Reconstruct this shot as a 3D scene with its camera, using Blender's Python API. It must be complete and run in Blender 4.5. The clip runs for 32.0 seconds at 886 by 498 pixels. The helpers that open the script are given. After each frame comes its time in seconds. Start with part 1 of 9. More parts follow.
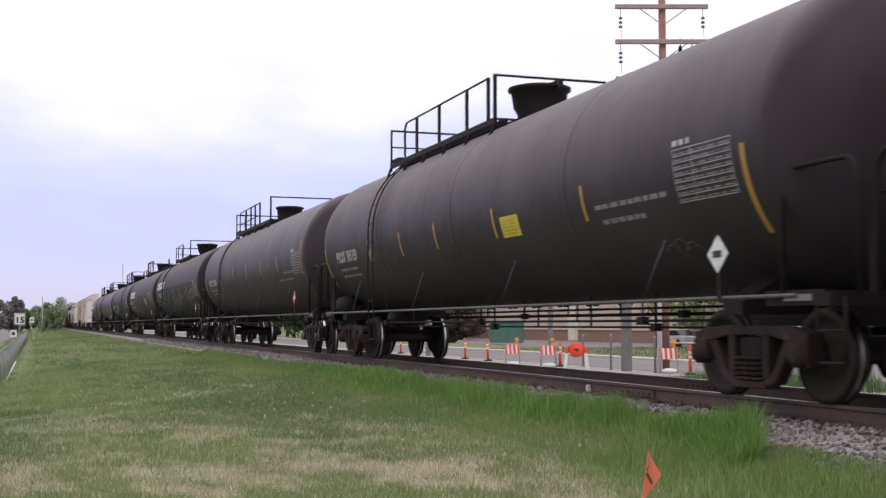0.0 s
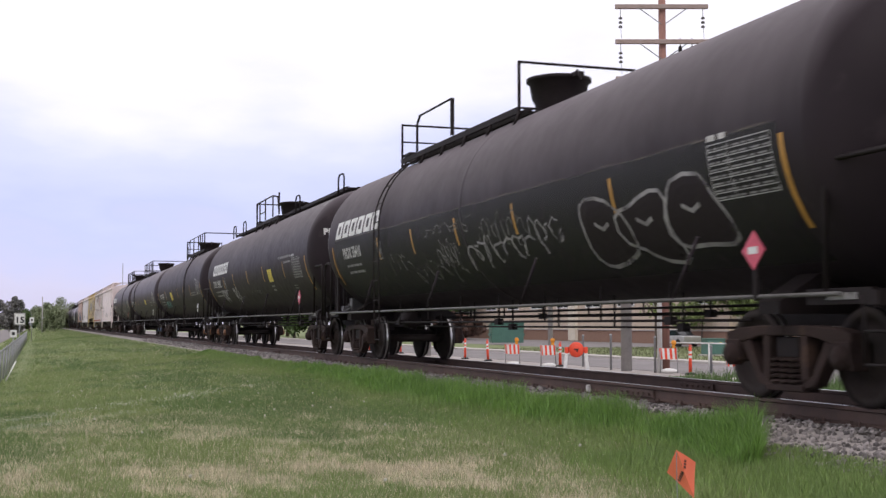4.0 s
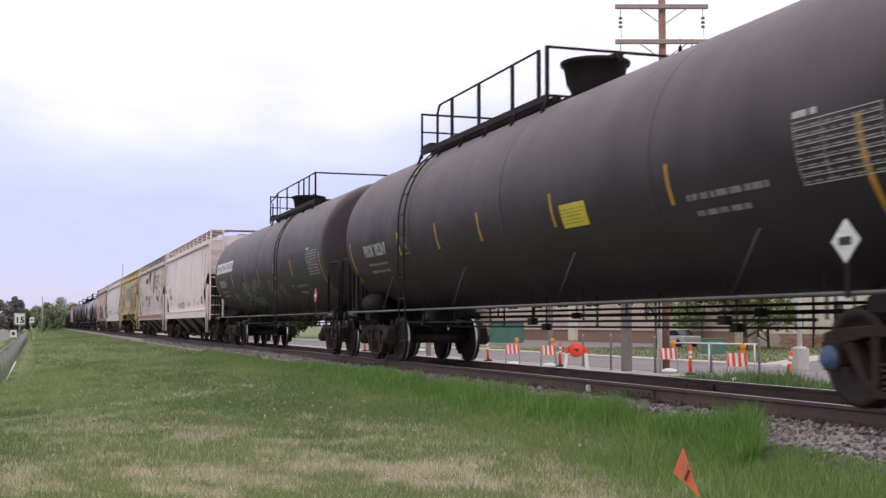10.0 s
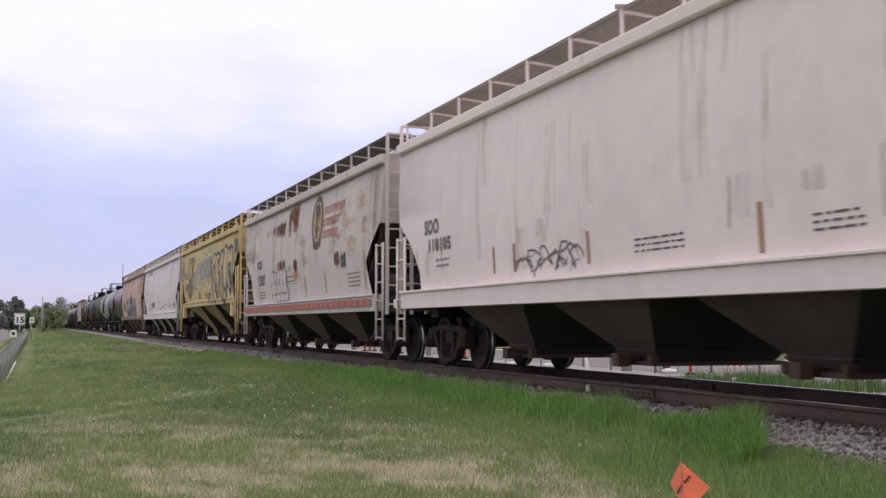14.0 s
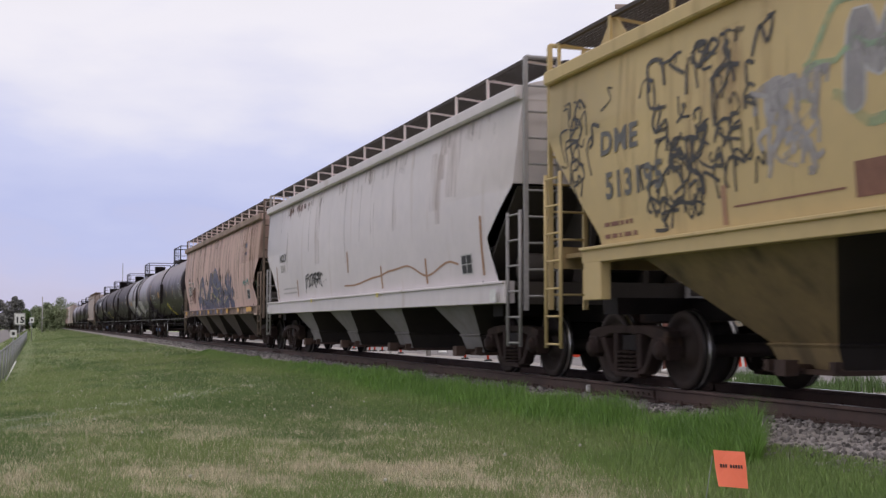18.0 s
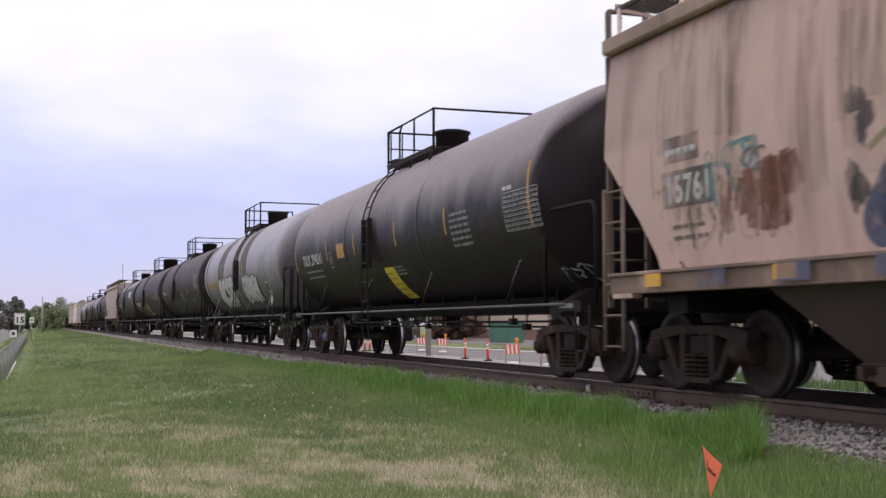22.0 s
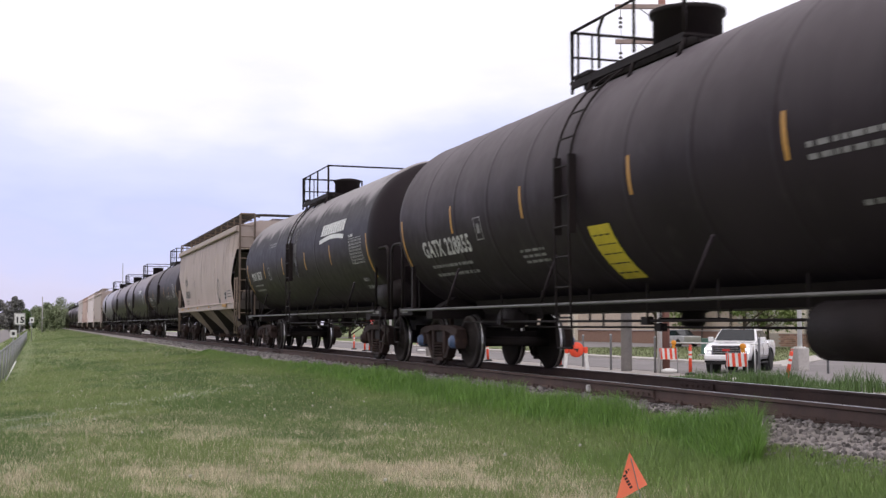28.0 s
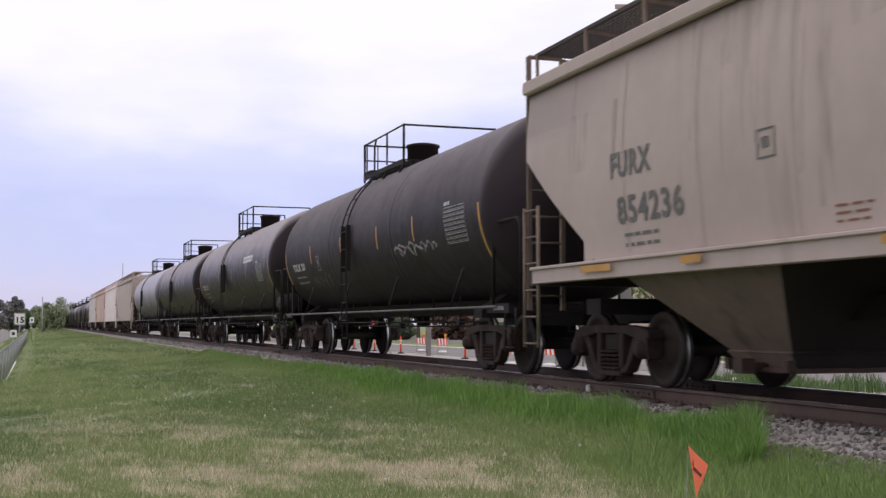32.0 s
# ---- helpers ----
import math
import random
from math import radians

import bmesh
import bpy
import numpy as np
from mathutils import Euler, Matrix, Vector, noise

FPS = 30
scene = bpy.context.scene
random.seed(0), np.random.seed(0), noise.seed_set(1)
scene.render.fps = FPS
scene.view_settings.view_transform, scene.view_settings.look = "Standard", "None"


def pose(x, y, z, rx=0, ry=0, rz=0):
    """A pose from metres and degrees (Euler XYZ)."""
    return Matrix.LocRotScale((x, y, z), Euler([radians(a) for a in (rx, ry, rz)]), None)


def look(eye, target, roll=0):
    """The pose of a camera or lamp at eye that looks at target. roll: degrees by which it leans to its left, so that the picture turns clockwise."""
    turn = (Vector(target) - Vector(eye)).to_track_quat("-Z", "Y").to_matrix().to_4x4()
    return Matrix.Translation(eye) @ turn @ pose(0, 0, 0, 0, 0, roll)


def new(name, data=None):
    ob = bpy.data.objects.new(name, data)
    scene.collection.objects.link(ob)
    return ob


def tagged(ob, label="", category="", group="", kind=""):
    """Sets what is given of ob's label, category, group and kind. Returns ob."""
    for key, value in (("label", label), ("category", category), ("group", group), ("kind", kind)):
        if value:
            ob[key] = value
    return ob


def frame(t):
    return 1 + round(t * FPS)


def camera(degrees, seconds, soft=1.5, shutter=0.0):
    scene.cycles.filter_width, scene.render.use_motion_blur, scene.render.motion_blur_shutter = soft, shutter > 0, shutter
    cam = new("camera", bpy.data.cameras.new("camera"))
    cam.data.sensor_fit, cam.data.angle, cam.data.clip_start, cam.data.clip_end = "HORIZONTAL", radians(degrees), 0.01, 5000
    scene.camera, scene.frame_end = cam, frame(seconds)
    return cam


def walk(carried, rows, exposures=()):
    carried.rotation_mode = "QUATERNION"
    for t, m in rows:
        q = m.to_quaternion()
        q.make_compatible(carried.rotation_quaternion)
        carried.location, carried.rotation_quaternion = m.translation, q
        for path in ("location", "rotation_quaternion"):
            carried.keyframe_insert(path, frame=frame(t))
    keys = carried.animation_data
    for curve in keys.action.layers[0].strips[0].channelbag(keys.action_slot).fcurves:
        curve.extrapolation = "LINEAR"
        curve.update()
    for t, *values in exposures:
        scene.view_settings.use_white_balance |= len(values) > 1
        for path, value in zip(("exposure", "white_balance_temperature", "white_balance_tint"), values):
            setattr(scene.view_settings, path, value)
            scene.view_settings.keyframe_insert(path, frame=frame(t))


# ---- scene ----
# ---- camera: stands still on a tripod beside the line ----
V = 10.6            # train speed, m/s, towards the camera (-y)
XC = 7.95           # track centre line; rail tops are z = 0
TAN = 0.3379
cam = camera(40.5, 32.0, soft=1.4, shutter=0.2)
EYE = pose(0, 0, 0.756, 93.597, 0, -18.67)
walk(cam, [(0, EYE), (32, EYE)], exposures=[(0, 0.12, 6450, 13), (11.0, 0.12, 6450, 13), (13.0, -0.05, 6450, 13), (15.0, -0.02, 6450, 13), (17.3, -0.02, 6450, 13), (18.3, -0.27, 6450, 13), (19.4, -0.27, 6450, 13), (20.6, 0.0, 6450, 13), (22.3, 0.02, 6450, 13), (23.0, 0.04, 6450, 13), (25.5, 0.0, 6450, 13), (28.0, 0.12, 6450, 13), (31.0, 0.12, 6450, 13), (32.0, 0.0, 6450, 13)])

# ---- world: bright overcast sky with thin cloud, weak broad sun ----
SUN_ELEV, SUN_AZ = radians(52), radians(200)


def make_world():
    w = bpy.data.worlds.new("sky")
    scene.world = w
    w.use_nodes = True
    nt = w.node_tree
    N, Lk = nt.nodes, nt.links
    bg = N["Background"]
    sky = N.new("ShaderNodeTexSky")
    sky.sky_type = "NISHITA"
    sky.sun_disc = False
    sky.sun_elevation, sky.sun_rotation = SUN_ELEV, SUN_AZ
    dim = N.new("ShaderNodeVectorMath")
    dim.operation = "SCALE"
    dim.inputs["Scale"].default_value = 0.10
    Lk.new(sky.outputs[0], dim.inputs[0])
    tc = N.new("ShaderNodeTexCoord")
    sep = N.new("ShaderNodeSeparateXYZ")
    Lk.new(tc.outputs["Generated"], sep.inputs[0])
    mp = N.new("ShaderNodeMapping")
    mp.inputs["Scale"].default_value = (2.2, 2.2, 6.5)
    Lk.new(tc.outputs["Generated"], mp.inputs[0])
    nz = N.new("ShaderNodeTexNoise")
    nz.inputs["Scale"].default_value, nz.inputs["Detail"].default_value = 2.1, 6
    Lk.new(mp.outputs[0], nz.inputs["Vector"])
    sub = N.new("ShaderNodeMath")
    sub.operation = "MULTIPLY_ADD"
    sub.inputs[1].default_value, sub.inputs[2].default_value = 0.24, -0.12
    Lk.new(nz.outputs["Fac"], sub.inputs[0])
    add = N.new("ShaderNodeMath")
    add.operation = "ADD"
    Lk.new(sep.outputs["Z"], add.inputs[0])
    Lk.new(sub.outputs[0], add.inputs[1])
    ramp = N.new("ShaderNodeValToRGB")
    e = ramp.color_ramp.elements
    e[0].position, e[0].color = 0.0, (0.66, 0.625, 0.80, 1)
    e[1].position, e[1].color = 1.0, (0.98, 0.935, 0.95, 1)
    for p, c in ((0.05, (0.685, 0.672, 0.91, 1)), (0.09, (0.615, 0.660, 0.985, 1)), (0.16, (0.755, 0.785, 1.05, 1)),
                 (0.21, (0.965, 0.955, 1.08, 1)), (0.26, (1.1, 1.07, 1.12, 1)), (0.45, (1.0, 0.96, 0.98, 1))):
        k = e.new(p)
        k.color = c
    Lk.new(add.outputs[0], ramp.inputs[0])
    mix = N.new("ShaderNodeMixRGB")
    mix.inputs[0].default_value = 0.9
    Lk.new(dim.outputs[0], mix.inputs[1])
    Lk.new(ramp.outputs[0], mix.inputs[2])
    Lk.new(mix.outputs[0], bg.inputs["Color"])
    bg.inputs["Strength"].default_value = 1.0


make_world()
sun = new("sun", bpy.data.lights.new("sun", "SUN"))
sun.data.energy, sun.data.angle, sun.data.color = 0.7, radians(25), (1.0, 0.93, 0.88)
sun.matrix_world = look((0, 0, 0), (-math.sin(SUN_AZ) * math.cos(SUN_ELEV), -math.cos(SUN_AZ) * math.cos(SUN_ELEV), -math.sin(SUN_ELEV)))


# ---- materials ----
def mat(name, c1, c2=None, scale=3.0, rough=0.7, metal=0.0, bump=0.0, bscale=40.0, stretch=(1, 1, 1), streak=None, streak_amt=0.0,
        per_object=0.0, spots=None, spot_scale=1.2, spot_lo=0.58, emit=0.0, coat=0.0, island=0.0, ragged=0.0, fleck=0.5, thin=1.0, gloss=0.5, dust=None, dust_sheen_lo=0.0, dust_sheen_hi=0.9):
    """Two-scale mottled surface; streak: colour of vertical run-off; spots: colour of patchy wear."""
    m = bpy.data.materials.new(name)
    m.use_nodes = True
    nt = m.node_tree
    N, Lk = nt.nodes, nt.links
    b = N["Principled BSDF"]
    c2 = c2 or tuple(x * 0.7 for x in c1)
    tc = N.new("ShaderNodeTexCoord")
    src = tc.outputs["Object"]
    oi = N.new("ShaderNodeObjectInfo")
    off = N.new("ShaderNodeVectorMath")
    off.operation = "MULTIPLY_ADD"
    off.inputs[1].default_value = (37, 53, 11)
    Lk.new(oi.outputs["Random"], off.inputs[0])
    Lk.new(src, off.inputs[2])
    src = off.outputs[0]
    mp = N.new("ShaderNodeMapping")
    mp.inputs["Scale"].default_value = stretch
    Lk.new(src, mp.inputs[0])

    def noi(sc, det=5, vec=None):
        n = N.new("ShaderNodeTexNoise")
        n.inputs["Scale"].default_value, n.inputs["Detail"].default_value = sc, det
        Lk.new(vec or mp.outputs[0], n.inputs["Vector"])
        return n.outputs["Fac"]

    def ramp(fac, lo, hi):
        r = N.new("ShaderNodeMapRange")
        r.inputs["From Min"].default_value, r.inputs["From Max"].default_value = lo, hi
        Lk.new(fac, r.inputs["Value"])
        return r.outputs["Result"]

    def mixc(fac, a, c):
        x = N.new("ShaderNodeMixRGB")
        Lk.new(fac, x.inputs[0])
        for i, v in ((1, a), (2, c)):
            if isinstance(v, tuple):
                x.inputs[i].default_value = (*v, 1)
            else:
                Lk.new(v, x.inputs[i])
        return x.outputs[0]

    col = mixc(ramp(noi(scale), 0.3, 0.7), tuple(c1), tuple(c2))
    fine = noi(scale * 9)
    hs = N.new("ShaderNodeHueSaturation")
    Lk.new(col, hs.inputs["Color"])
    Lk.new(ramp(fine, -1.2, 1.9), hs.inputs["Value"])
    va = N.new("ShaderNodeMath")
    va.operation = "MULTIPLY_ADD"
    va.inputs[1].default_value, va.inputs[2].default_value = fleck, 1 - fleck / 2
    Lk.new(fine, va.inputs[0])
    Lk.new(va.outputs[0], hs.inputs["Value"])
    col = hs.outputs[0]
    if streak:
        ms = N.new("ShaderNodeMapping")
        ms.inputs["Scale"].default_value = (1.5, 1.5, 0.16)
        Lk.new(src, ms.inputs[0])
        f = ramp(noi(1.5, 6, ms.outputs[0]), 0.70 - streak_amt, 0.98 - streak_amt)
        col = mixc(f, col, tuple(streak))
    if spots:
        f = ramp(noi(spot_scale, 9), spot_lo, spot_lo + 0.12)
        col = mixc(f, col, tuple(spots))
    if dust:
        # settled dust and painted sky sheen, paler where the shell faces up, ragged lower edge
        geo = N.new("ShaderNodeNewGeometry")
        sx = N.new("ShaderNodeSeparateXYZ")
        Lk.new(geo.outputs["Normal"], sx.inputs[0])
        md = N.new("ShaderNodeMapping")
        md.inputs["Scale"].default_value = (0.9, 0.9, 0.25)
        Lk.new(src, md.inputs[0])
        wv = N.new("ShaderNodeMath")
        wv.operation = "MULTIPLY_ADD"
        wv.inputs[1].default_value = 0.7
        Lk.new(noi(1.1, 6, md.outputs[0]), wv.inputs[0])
        # dished heads stay dark: their shade is put into this mask
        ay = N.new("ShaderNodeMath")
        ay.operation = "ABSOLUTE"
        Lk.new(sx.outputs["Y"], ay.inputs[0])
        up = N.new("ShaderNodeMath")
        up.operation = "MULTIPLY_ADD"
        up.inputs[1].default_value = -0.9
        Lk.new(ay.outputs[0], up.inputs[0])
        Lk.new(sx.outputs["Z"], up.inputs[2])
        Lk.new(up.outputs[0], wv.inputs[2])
        col = mixc(ramp(wv.outputs[0], dust_sheen_lo + 0.35, dust_sheen_hi + 0.35), col, tuple(dust))
    if per_object or island:
        g = N.new("ShaderNodeNewGeometry")
        hv = N.new("ShaderNodeHueSaturation")
        Lk.new(col, hv.inputs["Color"])
        k = N.new("ShaderNodeMath")
        k.operation = "MULTIPLY_ADD"
        s = island or per_object
        k.inputs[1].default_value, k.inputs[2].default_value = 2 * s, 1 - s
        Lk.new(g.outputs["Random Per Island"] if island else oi.outputs["Random"], k.inputs[0])
        Lk.new(k.outputs[0], hv.inputs["Value"])
        col = hv.outputs[0]
    Lk.new(col, b.inputs["Base Color"])
    rr = N.new("ShaderNodeMapRange")
    rr.inputs["To Min"].default_value, rr.inputs["To Max"].default_value = max(0.03, rough - 0.12), min(1, rough + 0.12)
    Lk.new(fine, rr.inputs["Value"])
    Lk.new(rr.outputs["Result"], b.inputs["Roughness"])
    b.inputs["Metallic"].default_value = metal
    b.inputs["Specular IOR Level"].default_value = gloss
    b.inputs["Coat Weight"].default_value = coat
    if bump:
        bp = N.new("ShaderNodeBump")
        bp.inputs["Strength"].default_value, bp.inputs["Distance"].default_value = bump, 0.02
        Lk.new(noi(bscale, 4), bp.inputs["Height"])
        Lk.new(bp.outputs[0], b.inputs["Normal"])
    if ragged:
        rg = ramp(noi(2.6, 9), ragged - 0.12, ragged + 0.22)
        tm = N.new("ShaderNodeMath")
        tm.operation = "MULTIPLY"
        tm.inputs[1].default_value = thin
        Lk.new(rg, tm.inputs[0])
        Lk.new(tm.outputs[0], b.inputs["Alpha"])
    if emit:
        Lk.new(col, b.inputs["Emission Color"])
        b.inputs["Emission Strength"].default_value = emit
    return m


def glass(name, tint=(0.02, 0.025, 0.03)):
    m = bpy.data.materials.new(name)
    m.use_nodes = True
    b = m.node_tree.nodes["Principled BSDF"]
    b.inputs["Base Color"].default_value = (*tint, 1)
    b.inputs["Roughness"].default_value = 0.05
    b.inputs["Transmission Weight"].default_value = 0.25
    return m


M = {
    "tank_black": mat("tank_black", (0.0372, 0.0285, 0.0335), (0.0255, 0.0195, 0.0230), 0.5, 0.50, streak=(0.042, 0.033, 0.037), streak_amt=0.10, bump=0.03, bscale=3, fleck=0.16, spots=(0.042, 0.033, 0.037), spot_scale=2.4, spot_lo=0.60, gloss=0.08, dust=(0.145, 0.124, 0.137), dust_sheen_lo=-0.15, dust_sheen_hi=0.90),
    "tank_dusty": mat("tank_dusty", (0.0600, 0.0480, 0.0555), (0.0430, 0.0345, 0.0400), 0.5, 0.46, streak=(0.052, 0.041, 0.045), streak_amt=0.12, bump=0.03, bscale=3, fleck=0.16, gloss=0.08, dust=(0.195, 0.170, 0.184), dust_sheen_lo=-0.20, dust_sheen_hi=0.85),
    "tank_sooty": mat("tank_sooty", (0.0265, 0.0195, 0.0232), (0.0178, 0.0132, 0.0156), 0.6, 0.40, streak=(0.038, 0.030, 0.032), streak_amt=0.12, bump=0.03, bscale=3, fleck=0.16, gloss=0.09, dust=(0.275, 0.236, 0.256), dust_sheen_lo=-0.06, dust_sheen_hi=0.36),
    "tank_grey": mat("tank_grey", (0.112, 0.099, 0.119), (0.082, 0.073, 0.088), 0.6, 0.40, streak=(0.115, 0.098, 0.105), streak_amt=0.14, bump=0.03, bscale=3, fleck=0.16, gloss=0.10, dust=(0.39, 0.365, 0.425), dust_sheen_lo=-0.65, dust_sheen_hi=0.22),
    # sky glare along the crown is put into the colour, with a sharp edge
    "tank_bleached": mat("tank_bleached", (0.0265, 0.0195, 0.0232), (0.0178, 0.0132, 0.0156), 0.5, 0.46, streak=(0.030, 0.021, 0.025), streak_amt=0.10, bump=0.03, bscale=3, fleck=0.16, gloss=0.10, dust=(0.30, 0.275, 0.285), dust_sheen_lo=0.44, dust_sheen_hi=0.60),
    "iron": mat("iron", (0.020, 0.0142, 0.0145), (0.012, 0.0086, 0.0090), 2.5, 0.65, bump=0.25, bscale=30, gloss=0.2),
    "truck_iron": mat("truck_iron", (0.050, 0.031, 0.027), (0.024, 0.0155, 0.0140), 2.2, 0.8, bump=0.4, bscale=22, gloss=0.25, spots=(0.085, 0.050, 0.036), spot_scale=3.0, spot_lo=0.60),
    "rail_side": mat("rail_side", (0.120, 0.074, 0.060), (0.070, 0.047, 0.041), 2.0, 0.8, bump=0.2, bscale=20),
    "steel_bright": mat("steel_bright", (0.62, 0.60, 0.60), (0.50, 0.49, 0.49), 5.0, 0.34, metal=1.0),
    "tread_dark": mat("tread_dark", (0.035, 0.028, 0.027), (0.022, 0.018, 0.018), 4.0, 0.45, metal=0.5),
    "wheel_rust": mat("wheel_rust", (0.034, 0.0205, 0.0165), (0.018, 0.0120, 0.0102), 3.0, 0.8, bump=0.2, bscale=20, per_object=0.35),
    "pipe_grey": mat("pipe_grey", (0.15, 0.145, 0.142), (0.09, 0.086, 0.083), 2.0, 0.5, metal=0.2),
    "tie": mat("tie", (0.075, 0.058, 0.046), (0.045, 0.036, 0.031), 2.5, 0.9, stretch=(1, 6, 6), bump=0.4, bscale=18, per_object=0.25),
    "ballast": mat("ballast", (0.31, 0.285, 0.275), (0.155, 0.140, 0.134), 7.0, 0.9, bump=0.8, bscale=22, island=0.6),
    "ballast_bed": mat("ballast_bed", (0.13, 0.115, 0.108), (0.065, 0.057, 0.053), 16.0, 0.95, bump=1.0, bscale=26),
    "asphalt": mat("asphalt", (0.255, 0.235, 0.235), (0.20, 0.185, 0.185), 0.4, 0.9, bump=0.3, bscale=60),
    "concrete": mat("concrete", (0.55, 0.52, 0.49), (0.45, 0.42, 0.40), 1.2, 0.9, bump=0.2, bscale=25),
    "wood_pole": mat("wood_pole", (0.36, 0.19, 0.15), (0.27, 0.14, 0.115), 3.0, 0.85, stretch=(5, 5, 0.4), bump=0.3, bscale=20),
    "wood_arm": mat("wood_arm", (0.40, 0.31, 0.28), (0.31, 0.24, 0.21), 3.0, 0.85, bump=0.3, bscale=20),
    "white_paint": mat("white_paint", (0.78, 0.78, 0.76), (0.66, 0.66, 0.64), 2.0, 0.5),
    "marking": mat("marking", (0.62, 0.61, 0.60), (0.40, 0.39, 0.38), 9.0, 0.6, spots=(0.12, 0.11, 0.11), spot_scale=14, spot_lo=0.63),
    "marking_dim": mat("marking_dim", (0.30, 0.29, 0.29), (0.17, 0.165, 0.16), 9.0, 0.6, spots=(0.06, 0.06, 0.06), spot_scale=14, spot_lo=0.6),
    "mark_yellow": mat("mark_yellow", (0.56, 0.29, 0.05), (0.38, 0.19, 0.035), 3.0, 0.5, spots=(0.16, 0.09, 0.04), spot_scale=7, spot_lo=0.64),
    "placard_yellow": mat("placard_yellow", (0.72, 0.58, 0.05), (0.60, 0.46, 0.04), 4.0, 0.5),
    "orange": mat("orange", (0.85, 0.085, 0.035), (0.74, 0.07, 0.03), 5.0, 0.5),
    "flag_orange": mat("flag_orange", (1.0, 0.235, 0.135), (1.0, 0.215, 0.12), 8.0, 0.55, fleck=0.08),
    "red": mat("red", (0.55, 0.03, 0.03), (0.45, 0.025, 0.025), 4.0, 0.5),
    "pink": mat("pink", (0.65, 0.10, 0.16), (0.55, 0.08, 0.13), 6.0, 0.5),
    "cap_blue": mat("cap_blue", (0.09, 0.14, 0.26), (0.06, 0.09, 0.17), 5.0, 0.5),
    "cap_orange": mat("cap_orange", (0.26, 0.115, 0.05), (0.18, 0.08, 0.04), 5.0, 0.6),
    "ink": mat("ink", (0.02, 0.02, 0.022), (0.03, 0.03, 0.03), 6.0, 0.6),
}


# ---- mesh tools ----
PIECE = {"id": 0}


def mark(bm, faces):
    """Gives the faces of one rod or box a number of their own, where the mesh keeps such numbers."""
    lay = bm.faces.layers.int.get("piece")
    if lay is None:
        return
    PIECE["id"] += 1
    for f in faces:
        f[lay] = PIECE["id"]


def box(bm, c, s, mi=0, rot=None, taper=None):
    """Box of size s at c; rot a Matrix; taper scales the lower face in x and y."""
    vs = []
    for z in (-0.5, 0.5):
        for x, y in ((-0.5, -0.5), (0.5, -0.5), (0.5, 0.5), (-0.5, 0.5)):
            kx, ky = taper if (taper and z < 0) else (1, 1)
            v = Vector((x * s[0] * kx, y * s[1] * ky, z * s[2]))
            vs.append(bm.verts.new((rot @ v if rot else v) + Vector(c)))
    fs = []
    for f in ((3, 2, 1, 0), (4, 5, 6, 7), (0, 1, 5, 4), (1, 2, 6, 5), (2, 3, 7, 6), (3, 0, 4, 7)):
        fs.append(bm.faces.new([vs[i] for i in f]))
        fs[-1].material_index = mi
    mark(bm, fs)


def rod(bm, p, q, r, seg=6, mi=0, r2=None):
    p, q = Vector(p), Vector(q)
    d = (q - p)
    u = d.orthogonal().normalized()
    w = d.cross(u).normalized()
    r2 = r if r2 is None else r2
    a = [bm.verts.new(p + (u * math.cos(t) + w * math.sin(t)) * r) for t in [2 * math.pi * i / seg for i in range(seg)]]
    b = [bm.verts.new(q + (u * math.cos(t) + w * math.sin(t)) * r2) for t in [2 * math.pi * i / seg for i in range(seg)]]
    fs = []
    for i in range(seg):
        f = bm.faces.new((a[i], a[(i + 1) % seg], b[(i + 1) % seg], b[i]))
        f.material_index = mi
        f.smooth = seg > 5
        fs.append(f)
    fs += [bm.faces.new(a[::-1]), bm.faces.new(b)]
    for f in fs[-2:]:
        f.material_index = mi
    mark(bm, fs)


def pipe(bm, pts, r, seg=6, mi=0):
    """A bent tube through the points, in one piece."""
    P = [Vector(p) for p in pts]
    P = [p for k, p in enumerate(P) if k == 0 or (p - P[k - 1]).length > 1e-5]
    D = [(b - a).normalized() for a, b in zip(P, P[1:])]
    u = D[0].orthogonal().normalized()
    rings = []
    for k, p in enumerate(P):
        t = D[0] if k == 0 else D[-1] if k == len(P) - 1 else D[k - 1] + D[k]
        t = t.normalized() if t.length > 1e-4 else D[k - 1]
        bend = max(0.6, abs(t.dot(D[min(k, len(D) - 1)])))
        u = (u - t * u.dot(t)).normalized()
        w = t.cross(u)
        rings.append([bm.verts.new(p + (u * math.cos(2 * math.pi * i / seg) + w * math.sin(2 * math.pi * i / seg)) * (r / bend)) for i in range(seg)])
    fs = []
    for A, B in zip(rings, rings[1:]):
        for i in range(seg):
            f = bm.faces.new((A[i], A[(i + 1) % seg], B[(i + 1) % seg], B[i]))
            f.smooth = seg > 5
            fs.append(f)
    fs += [bm.faces.new(rings[0][::-1]), bm.faces.new(rings[-1])]
    for f in fs:
        f.material_index = mi
    mark(bm, fs)


def arch(p, q, z, r=0.15, n=4):
    """Points of a hoop from p up to height z, over and down to q, with rounded corners."""
    p, q = Vector(p), Vector(q)
    d = (q - p)
    d.z = 0
    ln = d.length
    d.normalize()
    out = [p]
    for i in range(n + 1):
        a = math.pi / 2 * i / n
        out.append(Vector((p.x, p.y, z - r)) + d * (r - r * math.cos(a)) + Vector((0, 0, r * math.sin(a))))
    for i in range(n + 1):
        a = math.pi / 2 * (1 - i / n)
        out.append(Vector((p.x, p.y, z - r)) + d * (ln - r + r * math.cos(a)) + Vector((0, 0, r * math.sin(a))))
    out.append(q)
    return out


